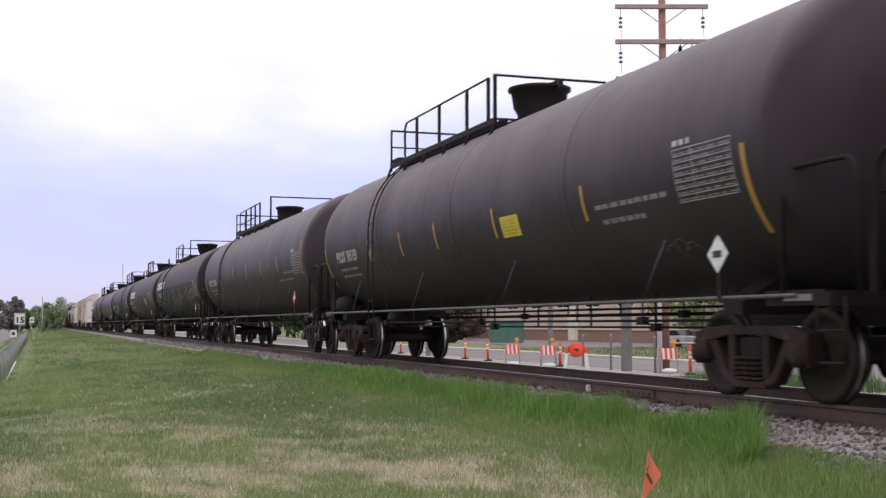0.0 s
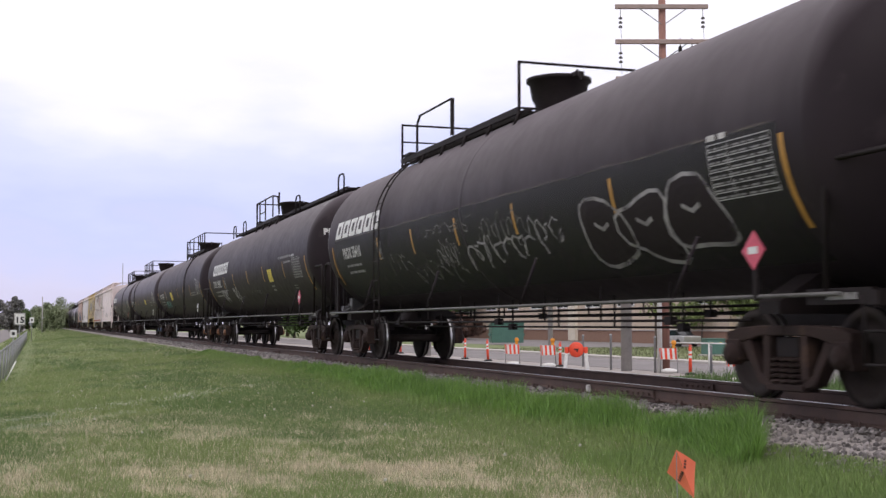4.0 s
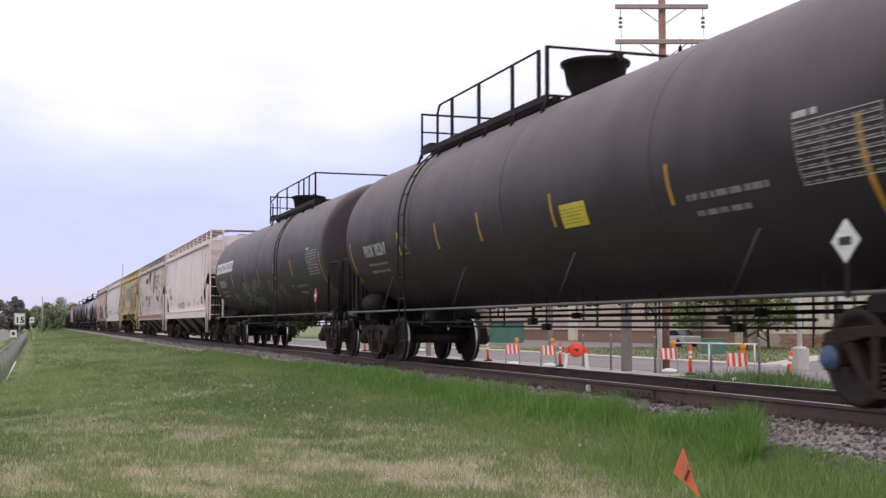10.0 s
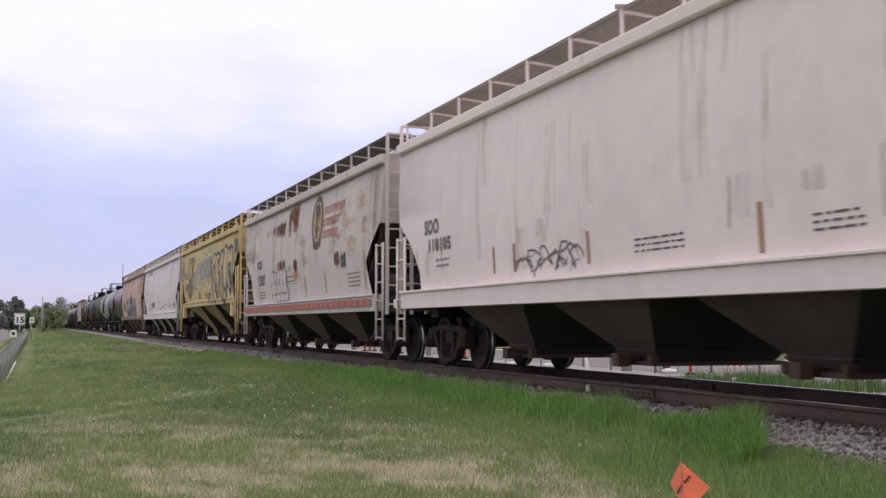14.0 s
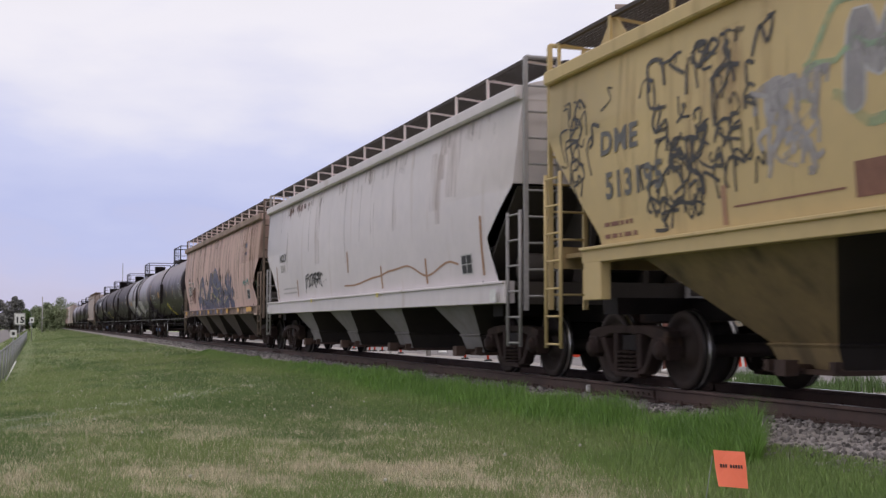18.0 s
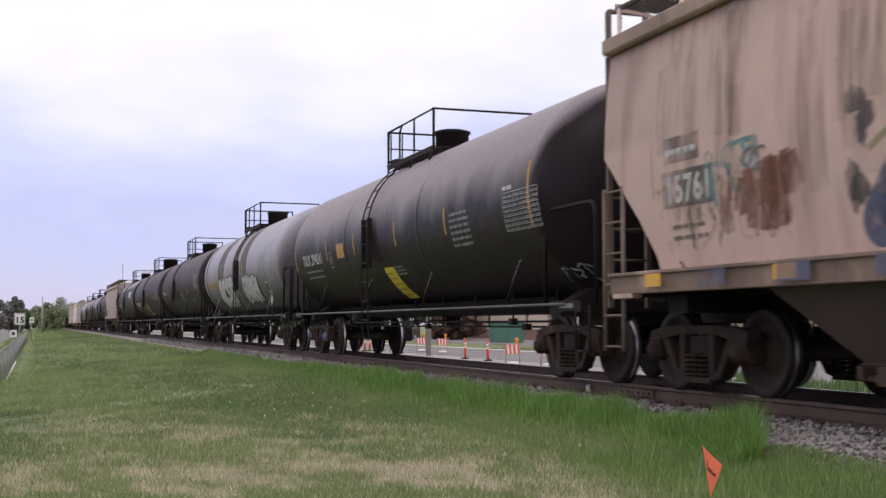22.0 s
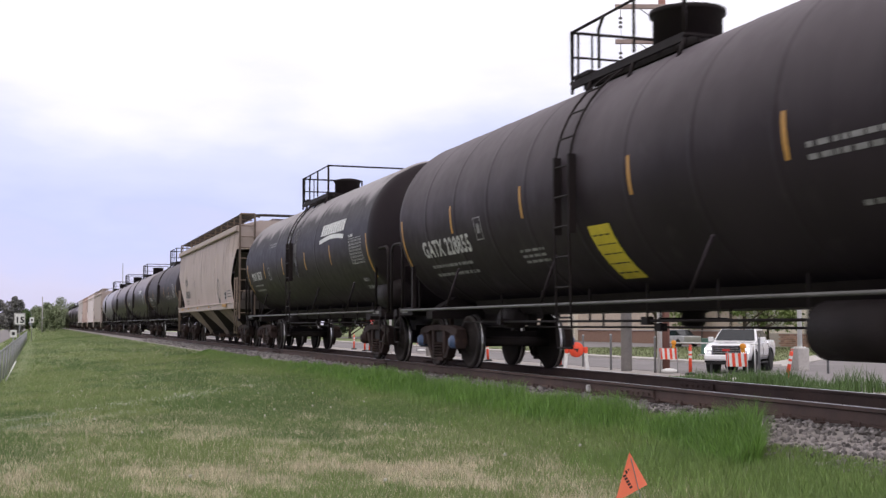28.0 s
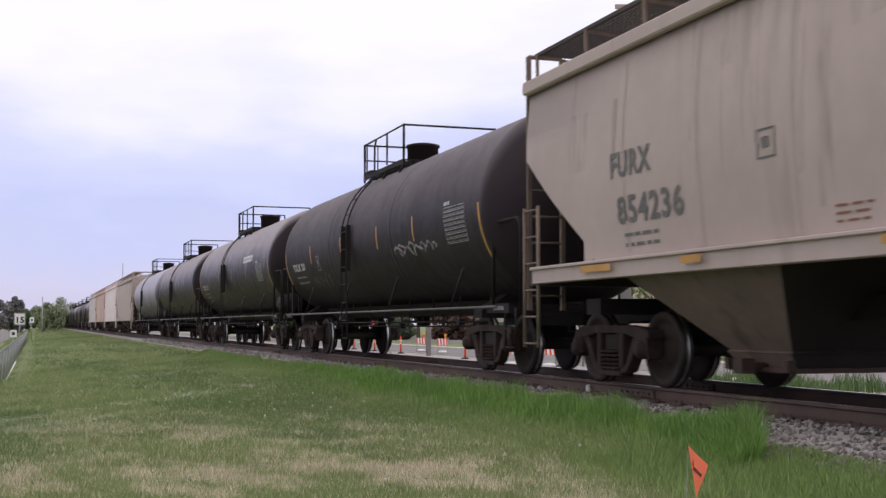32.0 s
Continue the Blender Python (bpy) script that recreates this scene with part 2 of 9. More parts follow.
def lathe(bm, prof, axis="y", at=(0, 0, 0), seg=24, mi=0, smooth=True, mats=None):
    """prof: (along, radius) pairs turned about the axis through at."""
    rings = []
    for a, r in prof:
        ring = []
        for i in range(seg):
            t = 2 * math.pi * i / seg
            c, s = r * math.cos(t), r * math.sin(t)
            v = {"y": (c, a, s), "x": (a, c, s), "z": (c, s, a)}[axis]
            ring.append(bm.verts.new((v[0] + at[0], v[1] + at[1], v[2] + at[2])))
        rings.append(ring)
    for k in range(len(rings) - 1):
        for i in range(seg):
            f = bm.faces.new((rings[k][i], rings[k][(i + 1) % seg], rings[k + 1][(i + 1) % seg], rings[k + 1][i]))
            f.smooth = smooth
            f.material_index = mats[k] if mats else mi
    for ring in (rings[0][::-1], rings[-1]):
        bm.faces.new(ring).material_index = mi


def prism(bm, poly, axis, a0, a1, mi=0):
    """A flat outline (2D points) pushed from a0 to a1 along axis ('x': points are y,z; 'y': x,z; 'z': x,y)."""
    def at(p, a):
        return {"x": (a, p[0], p[1]), "y": (p[0], a, p[1]), "z": (p[0], p[1], a)}[axis]
    A = [bm.verts.new(at(p, a0)) for p in poly]
    B = [bm.verts.new(at(p, a1)) for p in poly]
    n = len(poly)
    fs = [bm.faces.new(A), bm.faces.new(B[::-1])]
    for i in range(n):
        fs.append(bm.faces.new((A[i], B[i], B[(i + 1) % n], A[(i + 1) % n])))
    for f in fs:
        f.material_index = mi


CACHE = {}


def finish(bm, mats, bevel=0.0):
    bmesh.ops.recalc_face_normals(bm, faces=bm.faces)
    if bevel:
        bmesh.ops.bevel(bm, geom=bm.edges[:], offset=bevel, segments=1, affect="EDGES", clamp_overlap=True)
    me = bpy.data.meshes.new("m")
    bm.to_mesh(me)
    bm.free()
    for m in mats if isinstance(mats, (list, tuple)) else [mats]:
        me.materials.append(M[m] if isinstance(m, str) else m)
    return me


def shared(key, build, mats, bevel=0.0):
    """The mesh that build(bm) makes, made once for each key."""
    if key not in CACHE:
        bm = bmesh.new()
        build(bm)
        CACHE[key] = finish(bm, mats, bevel)
    return CACHE[key]


def part(name, me, parent=None, m=None, label=""):
    """Links a mesh as one object under a thing or under a part."""
    ob = new(name, me)
    if parent is not None:
        ob.parent = parent
    if m is not None:
        ob.matrix_basis = m
    if label:
        ob["label"] = label
    return ob


def solo(name, build, mats, parent=None, m=None, label="", bevel=0.0):
    bm = bmesh.new()
    build(bm)
    return part(name, finish(bm, mats, bevel), parent, m, label)


def thing(name, label, category, m=None, group="", kind=""):
    ob = new(name)
    ob.empty_display_size = 0.3
    if m is not None:
        ob.matrix_basis = m
    return tagged(ob, label, category, group, kind)


def split(name, piece, build, key, parent):
    """Builds rods and boxes as single objects: the first is the part, the others its pieces."""
    bm = bmesh.new()
    lay = bm.faces.layers.int.new("piece")
    build(bm)
    bmesh.ops.recalc_face_normals(bm, faces=bm.faces)
    groups = {}
    for f in bm.faces:
        groups.setdefault(f[lay], []).append(f)
    first = None
    for fs in groups.values():
        idx, vs, polys = {}, [], []
        for f in fs:
            for v in f.verts:
                if v not in idx:
                    idx[v] = len(vs)
                    vs.append(v.co[:])
            polys.append([idx[v] for v in f.verts])
        me = bpy.data.meshes.new(name)
        me.from_pydata(vs, [], polys)
        me.polygons.foreach_set("use_smooth", [f.smooth for f in fs])
        me.materials.append(M[key])
        if first is None:
            first = part(name, me, parent)
        else:
            part(piece, me, first)
    bm.free()
    return first


# ---- ground ----
def ground_z(x, y):
    """Height of the ground: lawn, ballast shoulder, flat roadside beyond the line."""
    if x < 4.0:
        z = -0.55
    elif x < 6.0:
        z = -0.55 + (x - 4.0) * 0.07
    elif x < 6.8:
        z = -0.41 + (x - 6.0) * 0.269
    elif x < 9.25:
        z = -0.195
    elif x < 13.0:
        z = -0.21 - (x - 9.25) * 0.2373
    else:
        z = -1.10
    if x < 3.0 and y > 14:
        z -= min(1.0, (y - 14) / 30.0) * min(1.0, (3.0 - x) / 3.5) * 0.40
    return z


def lawn_mix(x, y):
    """0 green .. 1 dry: ragged patches a metre or so across, thicker towards the mown middle."""
    a = noise.noise((x * 0.75, y * 0.42, 3.1)) + 0.7 * noise.noise((x * 1.9, y * 1.1, 7.7)) + 0.45 * noise.noise((x * 5, y * 2.6, 1.7))
    near = max(0.0, min(1.0, (20.0 - y) / 9.0)) * max(0.0, min(1.0, (5.2 - x) / 1.6))
    k = max(0.0, min(1.0, (a + 0.42 * near - 0.16) / 0.55))
    return 0.05 + (0.14 + 0.66 * near) * k + 0.17 * near


def lawn_tint(x, y):
    """Broad drifts of darker and lighter green."""
    return noise.noise((x * 0.42, y * 0.16, 11.3)) + 0.5 * noise.noise((x * 1.2, y * 0.5, 5.9))


def wheel_track(x, y):
    """Nearness to the two faint pale wheel tracks that cross the lawn."""
    out = 0.0
    for x0, y0, x1, y1, w in ((-0.85, 17.3, 4.9, 26.1, 0.60), (-0.85, 15.4, 2.2, 20.1, 0.30)):
        dx, dy = x1 - x0, y1 - y0
        f = ((x - x0) * dx + (y - y0) * dy) / (dx * dx + dy * dy)
        if -0.1 < f < 1.0:
            d = abs((x - x0) * dy - (y - y0) * dx) / math.hypot(dx, dy) + 0.10 * noise.noise((x * 2, y * 2, 8.0))
            out = max(out, (1 - f * f * 0.6) * max(0.0, 1.0 - abs(d) / w))
    return out


def lawn_material():
    """Turf soil under the blades, greener or drier in patches."""
    return mat("turf", (0.150, 0.210, 0.070), (0.215, 0.235, 0.112), 0.45, 0.95, bump=0.9, bscale=24, spots=(0.36, 0.315, 0.215), spot_scale=0.6, spot_lo=0.60)


M["turf"] = lawn_material()
M["shoulder"] = mat("shoulder", (0.42, 0.385, 0.365), (0.32, 0.29, 0.27), 0.8, 0.95, bump=0.6, bscale=25)
M["grass_green"] = mat("grass_green", (0.225, 0.288, 0.106), (0.185, 0.245, 0.088), 0.5, 0.8, island=0.16)
M["grass_deep"] = mat("grass_deep", (0.145, 0.215, 0.072), (0.120, 0.180, 0.064), 0.5, 0.8, island=0.16)
M["grass_pale"] = mat("grass_pale", (0.66, 0.66, 0.58), (0.52, 0.53, 0.45), 0.5, 0.85, island=0.2)
M["grass_tall"] = mat("grass_tall", (0.165, 0.300, 0.056), (0.120, 0.235, 0.044), 0.6, 0.5, island=0.38)
M["grass_mid"] = mat("grass_mid", (0.215, 0.315, 0.088), (0.165, 0.260, 0.070), 0.6, 0.55, island=0.35)
M["grass_verge"] = mat("grass_verge", (0.135, 0.150, 0.068), (0.105, 0.118, 0.056), 0.4, 0.7, island=0.2)
M["grass_dry"] = mat("grass_dry", (0.66, 0.575, 0.43), (0.53, 0.46, 0.335), 0.5, 0.8, island=0.35)
M["weed_far"] = mat("weed_far", (0.105, 0.185, 0.050), (0.070, 0.125, 0.036), 0.6, 0.6, island=0.3)


def make_ground():
    xs = [-3000, -800, -200, -60, -20, -10, -8, -4, -3, -2, -1, 0, 1, 2, 3, 4, 5, 6, 6.35, 6.8, 9.25, 10, 11, 13, 16, 20, 30, 60, 150, 500, 3000]
    ys = [-3000, -400, -60, -20, -5, 0, 5, 10, 14, 20, 26, 32, 38, 44, 60, 100, 200, 500, 1200, 4000]
    vs = [(x, y, ground_z(x, y)) for y in ys for x in xs]
    n = len(xs)
    fs = [(j * n + i, j * n + i + 1, (j + 1) * n + i + 1, (j + 1) * n + i) for j in range(len(ys) - 1) for i in range(n - 1)]
    me = bpy.data.meshes.new("ground")
    me.from_pydata(vs, [], fs)
    me.materials.append(M["turf"])
    me.materials.append(M["ballast_bed"])
    me.materials.append(M["shoulder"])
    for p in me.polygons:
        p.material_index = 2 if 6.45 < p.center.x < 6.7 else 1 if 6.7 < p.center.x < 12.8 else 0
        p.use_smooth = True
    return tagged(new("ground", me), "mown lawn with dry patches beside a gravel track bed", "ground", kind="structure")


make_ground()


def blades(name, label, pts, h, w, lean, key, seg=1, seed=1):
    """One mesh of grass blades at pts (n x 3); h, w: heights and widths (n); lean: sideways reach per height."""
    rng = np.random.default_rng(seed)
    n = len(pts)
    a = rng.uniform(0, 2 * np.pi, n)
    face = rng.uniform(0, 2 * np.pi, n)
    d = np.stack([np.cos(a), np.sin(a)], 1) * (lean * h * rng.uniform(0.2, 1.0, n))[:, None]
    s = np.stack([np.cos(face), np.sin(face)], 1) * (w / 2)[:, None]
    z0 = pts[:, 2]
    if seg == 1:
        V_ = np.empty((n, 3, 3))
        V_[:, 0, :2], V_[:, 0, 2] = pts[:, :2] - s, z0
        V_[:, 1, :2], V_[:, 1, 2] = pts[:, :2] + s, z0
        V_[:, 2, :2], V_[:, 2, 2] = pts[:, :2] + d, z0 + h
        F = np.arange(3 * n)
        sizes = np.full(n, 3)
    else:
        V_ = np.empty((n, 5, 3))
        V_[:, 0, :2], V_[:, 0, 2] = pts[:, :2] - s, z0
        V_[:, 1, :2], V_[:, 1, 2] = pts[:, :2] + s, z0
        V_[:, 2, :2], V_[:, 2, 2] = pts[:, :2] + s * 0.8 + d * 0.3, z0 + h * 0.55
        V_[:, 3, :2], V_[:, 3, 2] = pts[:, :2] - s * 0.8 + d * 0.3, z0 + h * 0.55
        V_[:, 4, :2], V_[:, 4, 2] = pts[:, :2] + d, z0 + h
        b = (np.arange(n) * 5)[:, None]
        F = np.concatenate([b + 0, b + 1, b + 2, b + 3, b + 3, b + 2, b + 4], 1).ravel()
        sizes = np.tile([4, 3], n)
    me = bpy.data.meshes.new(name)
    me.vertices.add(V_.shape[0] * V_.shape[1])
    me.vertices.foreach_set("co", V_.ravel())
    me.loops.add(len(F))
    me.loops.foreach_set("vertex_index", F.astype(np.int32))
    me.polygons.add(len(sizes))
    me.polygons.foreach_set("loop_start", np.concatenate([[0], np.cumsum(sizes)[:-1]]).astype(np.int32))
    me.update(calc_edges=True)
    me.materials.append(M[key])
    return tagged(new(name, me), label, "grass", kind="stuff")


def scatter(n, x0, x1, y0, y1, seed, power=1.0):
    rng = np.random.default_rng(seed)
    x = rng.uniform(x0, x1, n)
    y = y0 + (y1 - y0) * rng.uniform(0, 1, n) ** power
    return x, y


def make_grass():
    rng = np.random.default_rng(5)
    # short lawn, denser towards the camera
    sets = [(230000, -0.9, 6.2, 6.6, 19.0, 1.5, 0.05, 0.0055), (120000, -1.6, 6.3, 19.0, 44.0, 1.4, 0.055, 0.010), (60000, -2.6, 6.25, 44.0, 120.0, 1.5, 0.055, 0.020), (40000, -2.9, 6.3, 120.0, 460.0, 1.6, 0.06, 0.05)]
    kinds = {"green": [], "deep": [], "dry": [], "pale": []}
    for k, (n, x0, x1, y0, y1, pw, h, w) in enumerate(sets):
        X, Y = scatter(n, x0, x1, y0, y1, 10 + k, pw)
        for x, y, r in zip(X.tolist(), Y.tolist(), rng.uniform(0, 1, n).tolist()):
            m = lawn_mix(x, y)
            q = (r * 7919) % 1
            kind = "dry" if r < m else "deep" if lawn_tint(x, y) + 0.35 * (q - 0.5) > 0.10 else "green"
            if 14 < y < 27 and q < 0.55 * wheel_track(x, y) * (0.7 + 1.1 * noise.noise((x * 2.3, y * 1.4, 4.4))):
                kind = "pale"
            kinds[kind].append((x, y, ground_z(x, y), h * (0.6 + 0.8 * q) * (0.8 if kind == "dry" else 1.0), w))
    for kind, nm, lab in (("green", "lawn_grass", "short mown green lawn grass"), ("deep", "lawn_grass", "short mown lawn grass in a deeper green"),
                          ("dry", "dry_grass", "short dry straw-coloured lawn grass in patches"), ("pale", "bleached_grass", "bleached grass along faint wheel tracks")):
        a = np.array(kinds[kind])
        blades(nm, lab, a[:, :3], a[:, 3], a[:, 4], 0.8, "grass_" + kind, 1, 3)
    # tall bright strip along the ballast toe, ending in a tuft
    parts = []
    X, Y = scatter(110000, 4.7, 6.45, 8.7, 48.0, 21, 1.7)
    for x, y, r in zip(X.tolist(), Y.tolist(), rng.uniform(0, 1, len(X)).tolist()):
        edge = 5.25 + 0.30 * noise.noise((0.0, y * 0.5, 2.2)) + (0.25 if y > 24 else 0.0)
        hump = 0.75 + 0.45 * noise.noise((x * 1.5, y * 0.9, 9.0)) + (0.55 if y < 9.9 else 0.25 if y < 10.6 else 0.0)
        far = 1.0 if y < 24 else max(0.42, 1.0 - (y - 24) / 14.0)
        k = max(0.16, min(1.0, (x - edge) / 0.75)) if x > edge - 0.5 else 0.0
        if k and r < 0.5 + 0.5 * k and x < 0.657 * y + 0.08 * noise.noise((x * 3, y * 3, 0.5)):
            parts.append((x, y, ground_z(x, y), (0.29 if y > 12 else 0.26) * k * hump * far * (0.65 + 0.6 * ((r * 7919) % 1)), 0.0065 if y < 20 else 0.012 if y < 36 else 0.018))
    a = np.array(parts)
    low = a[:, 3] < 0.13
    blades("tall_grass", "tall bright green grass along the track's edge", a[~low][:, :3], a[~low][:, 3], a[~low][:, 4], 0.55, "grass_tall", 2, 4)
    blades("verge_grass", "softer low grass before the tall strip", a[low][:, :3], a[low][:, 3], a[low][:, 4], 0.6, "grass_mid", 2, 14)
    # near right corner: medium grass that thins towards the stones
    X, Y = scatter(30000, 4.4, 6.5, 6.3, 10.2, 31)
    parts = []
    for x, y, r in zip(X.tolist(), Y.tolist(), rng.uniform(0, 1, len(X)).tolist()):
        lim = 6.28 + 0.18 * noise.noise((x, y * 2.0, 4.0))
        if x < lim and (r * 311) % 1 < (x - 4.3) / 1.0:
            parts.append((x, y, ground_z(x, y), (0.09 - 0.03 * max(0.0, min(1.0, (x - 5.4) / 0.8))) * (0.6 + 0.8 * r), 0.007))
    a = np.array(parts)
    blades("edge_grass", "ragged green grass beside the ballast", a[:, :3], a[:, 3], a[:, 4], 0.7, "grass_mid", 1, 6)
    # roadside weeds beyond the line
    X, Y = scatter(12000, 19.2, 22.6, 16.0, 38.0, 41)
    parts = [(x, y, -1.10, (0.18 + 0.62 * max(0.0, noise.noise((x * 0.8, y * 0.6, 6.0)) + 0.30)) * (0.5 + 0.7 * ((i * 0.618) % 1)) * (1.0 if y < 35 else 0.3), 0.024) for i, (x, y) in enumerate(zip(X.tolist(), Y.tolist())) if noise.noise((x * 0.55, y * 0.45, 2.0)) > -0.08]
    a = np.array(parts)
    blades("weeds", "rough green weeds beside the far fence", a[:, :3], a[:, 3], a[:, 4], 0.5, "weed_far", 2, 7)
    X, Y = scatter(12000, 30.2, 57.0, 46.0, 88.0, 42)
    parts = [(x, y, ground_z(x, y), 0.09 * (0.5 + (i * 0.618) % 1), 0.06) for i, (x, y) in enumerate(zip(X.tolist(), Y.tolist())) if y > 47.6 + (x - 31.3) * 1.04]
    a = np.array(parts)
    blades("verge_grass", "mown grass of the school frontage", a[:, :3], a[:, 3], a[:, 4], 0.6, "grass_verge", 1, 8)


make_grass()


def dandelions():
    """Dandelion clocks and small flowers in the lawn."""
    rng = random.Random(77)
    for k in range(24):
        x, y = rng.uniform(0.3, 5.0), rng.uniform(8.5, 26)
        z = ground_z(x, y)

        def b(bm):
            rod(bm, (0, 0, 0), (0.004, 0, 0.075), 0.003, 4, 1)
            bmesh.ops.create_icosphere(bm, subdivisions=1, radius=0.016, matrix=Matrix.Translation((0.004, 0, 0.085)))
        ob = part("dandelion", shared("dandelion", b, ["seed_white", "grass_green"]), None, pose(x, y, z, 0, 0, rng.uniform(0, 360)))
        tagged(ob, "small white dandelion clock in the lawn", "flower", group="dandelions in the lawn")


M["seed_white"] = mat("seed_white", (0.55, 0.54, 0.47), (0.45, 0.43, 0.37), 9, 0.9)
dandelions()


# ---- track ----
def rail_prof():
    return [(-0.07, -0.172), (0.07, -0.172), (0.07, -0.16), (0.012, -0.145), (0.009, -0.045), (0.036, -0.035), (0.036, -0.006), (0.03, 0.0),
            (-0.03, 0.0), (-0.036, -0.006), (-0.036, -0.035), (-0.009, -0.045), (-0.012, -0.145), (-0.07, -0.16)]


def make_track():
    tr = tagged(new("track"), "straight single railway track on timber ties", "track", kind="structure")
    for sx in (-1, 1):
        ob = solo("rail", lambda bm: prism(bm, [(x + XC + sx * 0.7525, z) for x, z in rail_prof()], "y", -60, 1500), ["rail_side", "steel_bright"], tr, None, "rusty rail with a bright worn head")
        for p in ob.data.polygons:
            if abs(p.center.z) < 0.0005:
                p.material_index = 1
        for y in (13.6, 25.5, 37.5):
            yy = y + (1.1 if sx > 0 else 0)

            def joint(bm):
                for s in (-1, 1):
                    box(bm, (XC + sx * 0.7525 + s * 0.032, yy, -0.095), (0.03, 0.9, 0.085))
                    for k in range(6):
                        rod(bm, (XC + sx * 0.7525 + s * 0.03, yy - 0.36 + k * 0.144, -0.095), (XC + sx * 0.7525 + s * 0.075, yy - 0.36 + k * 0.144, -0.095), 0.016, 6)
            solo("joint_bar", joint, "rail_side", tr)
    tie = shared("tie", lambda bm: box(bm, (0, 0, -0.262), (2.3, 0.23, 0.16)), "tie", bevel=0.012)
    plate = shared("plate", lambda bm: (box(bm, (0, 0, -0.170), (0.34, 0.19, 0.016)), [rod(bm, (sx * 0.10, sy * 0.06, -0.17), (sx * 0.10, sy * 0.06, -0.125), 0.012, 5) for sx in (-1, 1) for sy in (-1, 1)]), "rail_side")
    rng = random.Random(3)
    for k in range(150):
        y = -4 + k * 0.53
        part("tie", tie, tr, pose(XC + rng.uniform(-0.04, 0.04), y, rng.uniform(-0.012, 0.006), 0, 0, rng.uniform(-1.2, 1.2)))
        if k < 70:
            for sx in (-1, 1):
                part("tie_plate", plate, tr, pose(XC + sx * 0.7525, y, 0))
    # a pale scrap on the rail's foot
    solo("scrap", lambda bm: box(bm, (7.12, 14.9, -0.11), (0.05, 0.09, 0.10)), "concrete", tr, bevel=0.015)


make_track()


def make_ballast():
    """Loose crushed stones on shoulder and bed."""
    rng = np.random.default_rng(9)
    base = bmesh.new()
    bmesh.ops.create_icosphere(base, subdivisions=1, radius=1.0)
    bv = np.array([v.co[:] for v in base.verts])
    bf = np.array([[v.index for v in f.verts] for f in base.faces])
    base.free()
    n = 20000
    near = n * 3 // 4
    x = np.concatenate([rng.uniform(6.0, 7.25, near), rng.uniform(7.2, 11.0, n - near)])
    y = np.concatenate([5.5 + 75 * rng.uniform(0, 1, near) ** 2.2, rng.uniform(6, 40, n - near)])
    x = np.where((x < 6.42) & (y > 10.4), x + 0.5, x)
    r = rng.uniform(0.010, 0.028, n) * np.where(y > 32, 2.0, np.where(y > 16, 1.35, 1.0))
    V_ = bv[None] * (1 + rng.uniform(-0.28, 0.28, (n, len(bv), 1)))
    V_ = V_ * r[:, None, None] * rng.uniform(0.65, 1.25, (n, 1, 3))
    z = np.array([ground_z(a, b) for a, b in zip(x, y)]) + r * 0.35
    V_ += np.stack([x, y, z], 1)[:, None, :]
    F = (bf[None] + (np.arange(n) * len(bv))[:, None, None]).reshape(-1, 3)
    me = bpy.data.meshes.new("ballast")
    me.from_pydata(V_.reshape(-1, 3).tolist(), [], F.tolist())
    me.materials.append(M["ballast"])
    tagged(new("ballast", me), "loose grey crushed-stone ballast beside the rails", "gravel", kind="stuff")


make_ballast()


# ---- roads, kerb, paths beyond and left of the line ----
def slab(name, label, poly, z0, z1, key, cat):
    ob = solo(name, lambda bm: prism(bm, poly, "z", z0, z1), key)
    return tagged(ob, label, cat, kind="structure")


slab("road_1", "grey asphalt road along the far side of the railway", [(23.2, -50), (29.7, -50), (29.7, 700), (23.2, 700)], -1.15, -1.085, "asphalt", "road")
slab("road_2", "worn asphalt driveway and car park", [(29.7, -40), (79, -40), (79, 68.6), (58.1, 72.9), (31.2, 45.2), (29.7, 45.2)], -1.15, -1.086, "asphalt", "road")


def path_slab():
    """Concrete footpath along the driveway, in slabs."""
    p = tagged(new("pavement"), "pale concrete footpath beside the driveway", "pavement", kind="structure")
    a, b = Vector((31.2, 45.2, 0)), Vector((58.0, 73.0, 0))
    d = (b - a).normalized()
    n = Vector((-d.y, d.x, 0))
    k, step = 0, 1.52
    while k * step < (b - a).length:
        q = [a + d * (k * step), a + d * (k * step + 1.5), a + d * (k * step + 1.5) + n * 1.6, a + d * (k * step) + n * 1.6]

        def piece(bm):
            lo = [bm.verts.new((v.x, v.y, ground_z(v.x, v.y) - 0.06)) for v in q]
            hi = [bm.verts.new((v.x, v.y, ground_z(v.x, v.y) + 0.05)) for v in q]
            bm.faces.new(hi)
            for i in range(4):
                bm.faces.new((lo[i], lo[(i + 1) % 4], hi[(i + 1) % 4], hi[i]))
        solo("slab", piece, "concrete", p)
        k += 1


path_slab()
slab("road_3", "asphalt car park before the school", [(39.6, 88), (56.8, 88), (56.8, 172), (39.6, 172)], -1.15, -1.087, "asphalt", "road")
slab("kerb", "pale concrete kerb along the road", [(29.65, 45.2), (30.9, 45.2), (30.9, 420), (29.65, 420)], -1.15, -0.98, "concrete", "kerb")
slab("gravel_shoulder", "pale gravel strip beside the far fence", [(16.5, -26), (23.2, -26), (23.2, 530), (16.5, 530)], -1.15, -1.098, "shoulder", "ground")
slab("street", "pale asphalt street left of the lawn", [(-9.5, 10), (-3.1, 10), (-3.1, 700), (-9.5, 700)], -1.05, -0.90, "asphalt", "road")


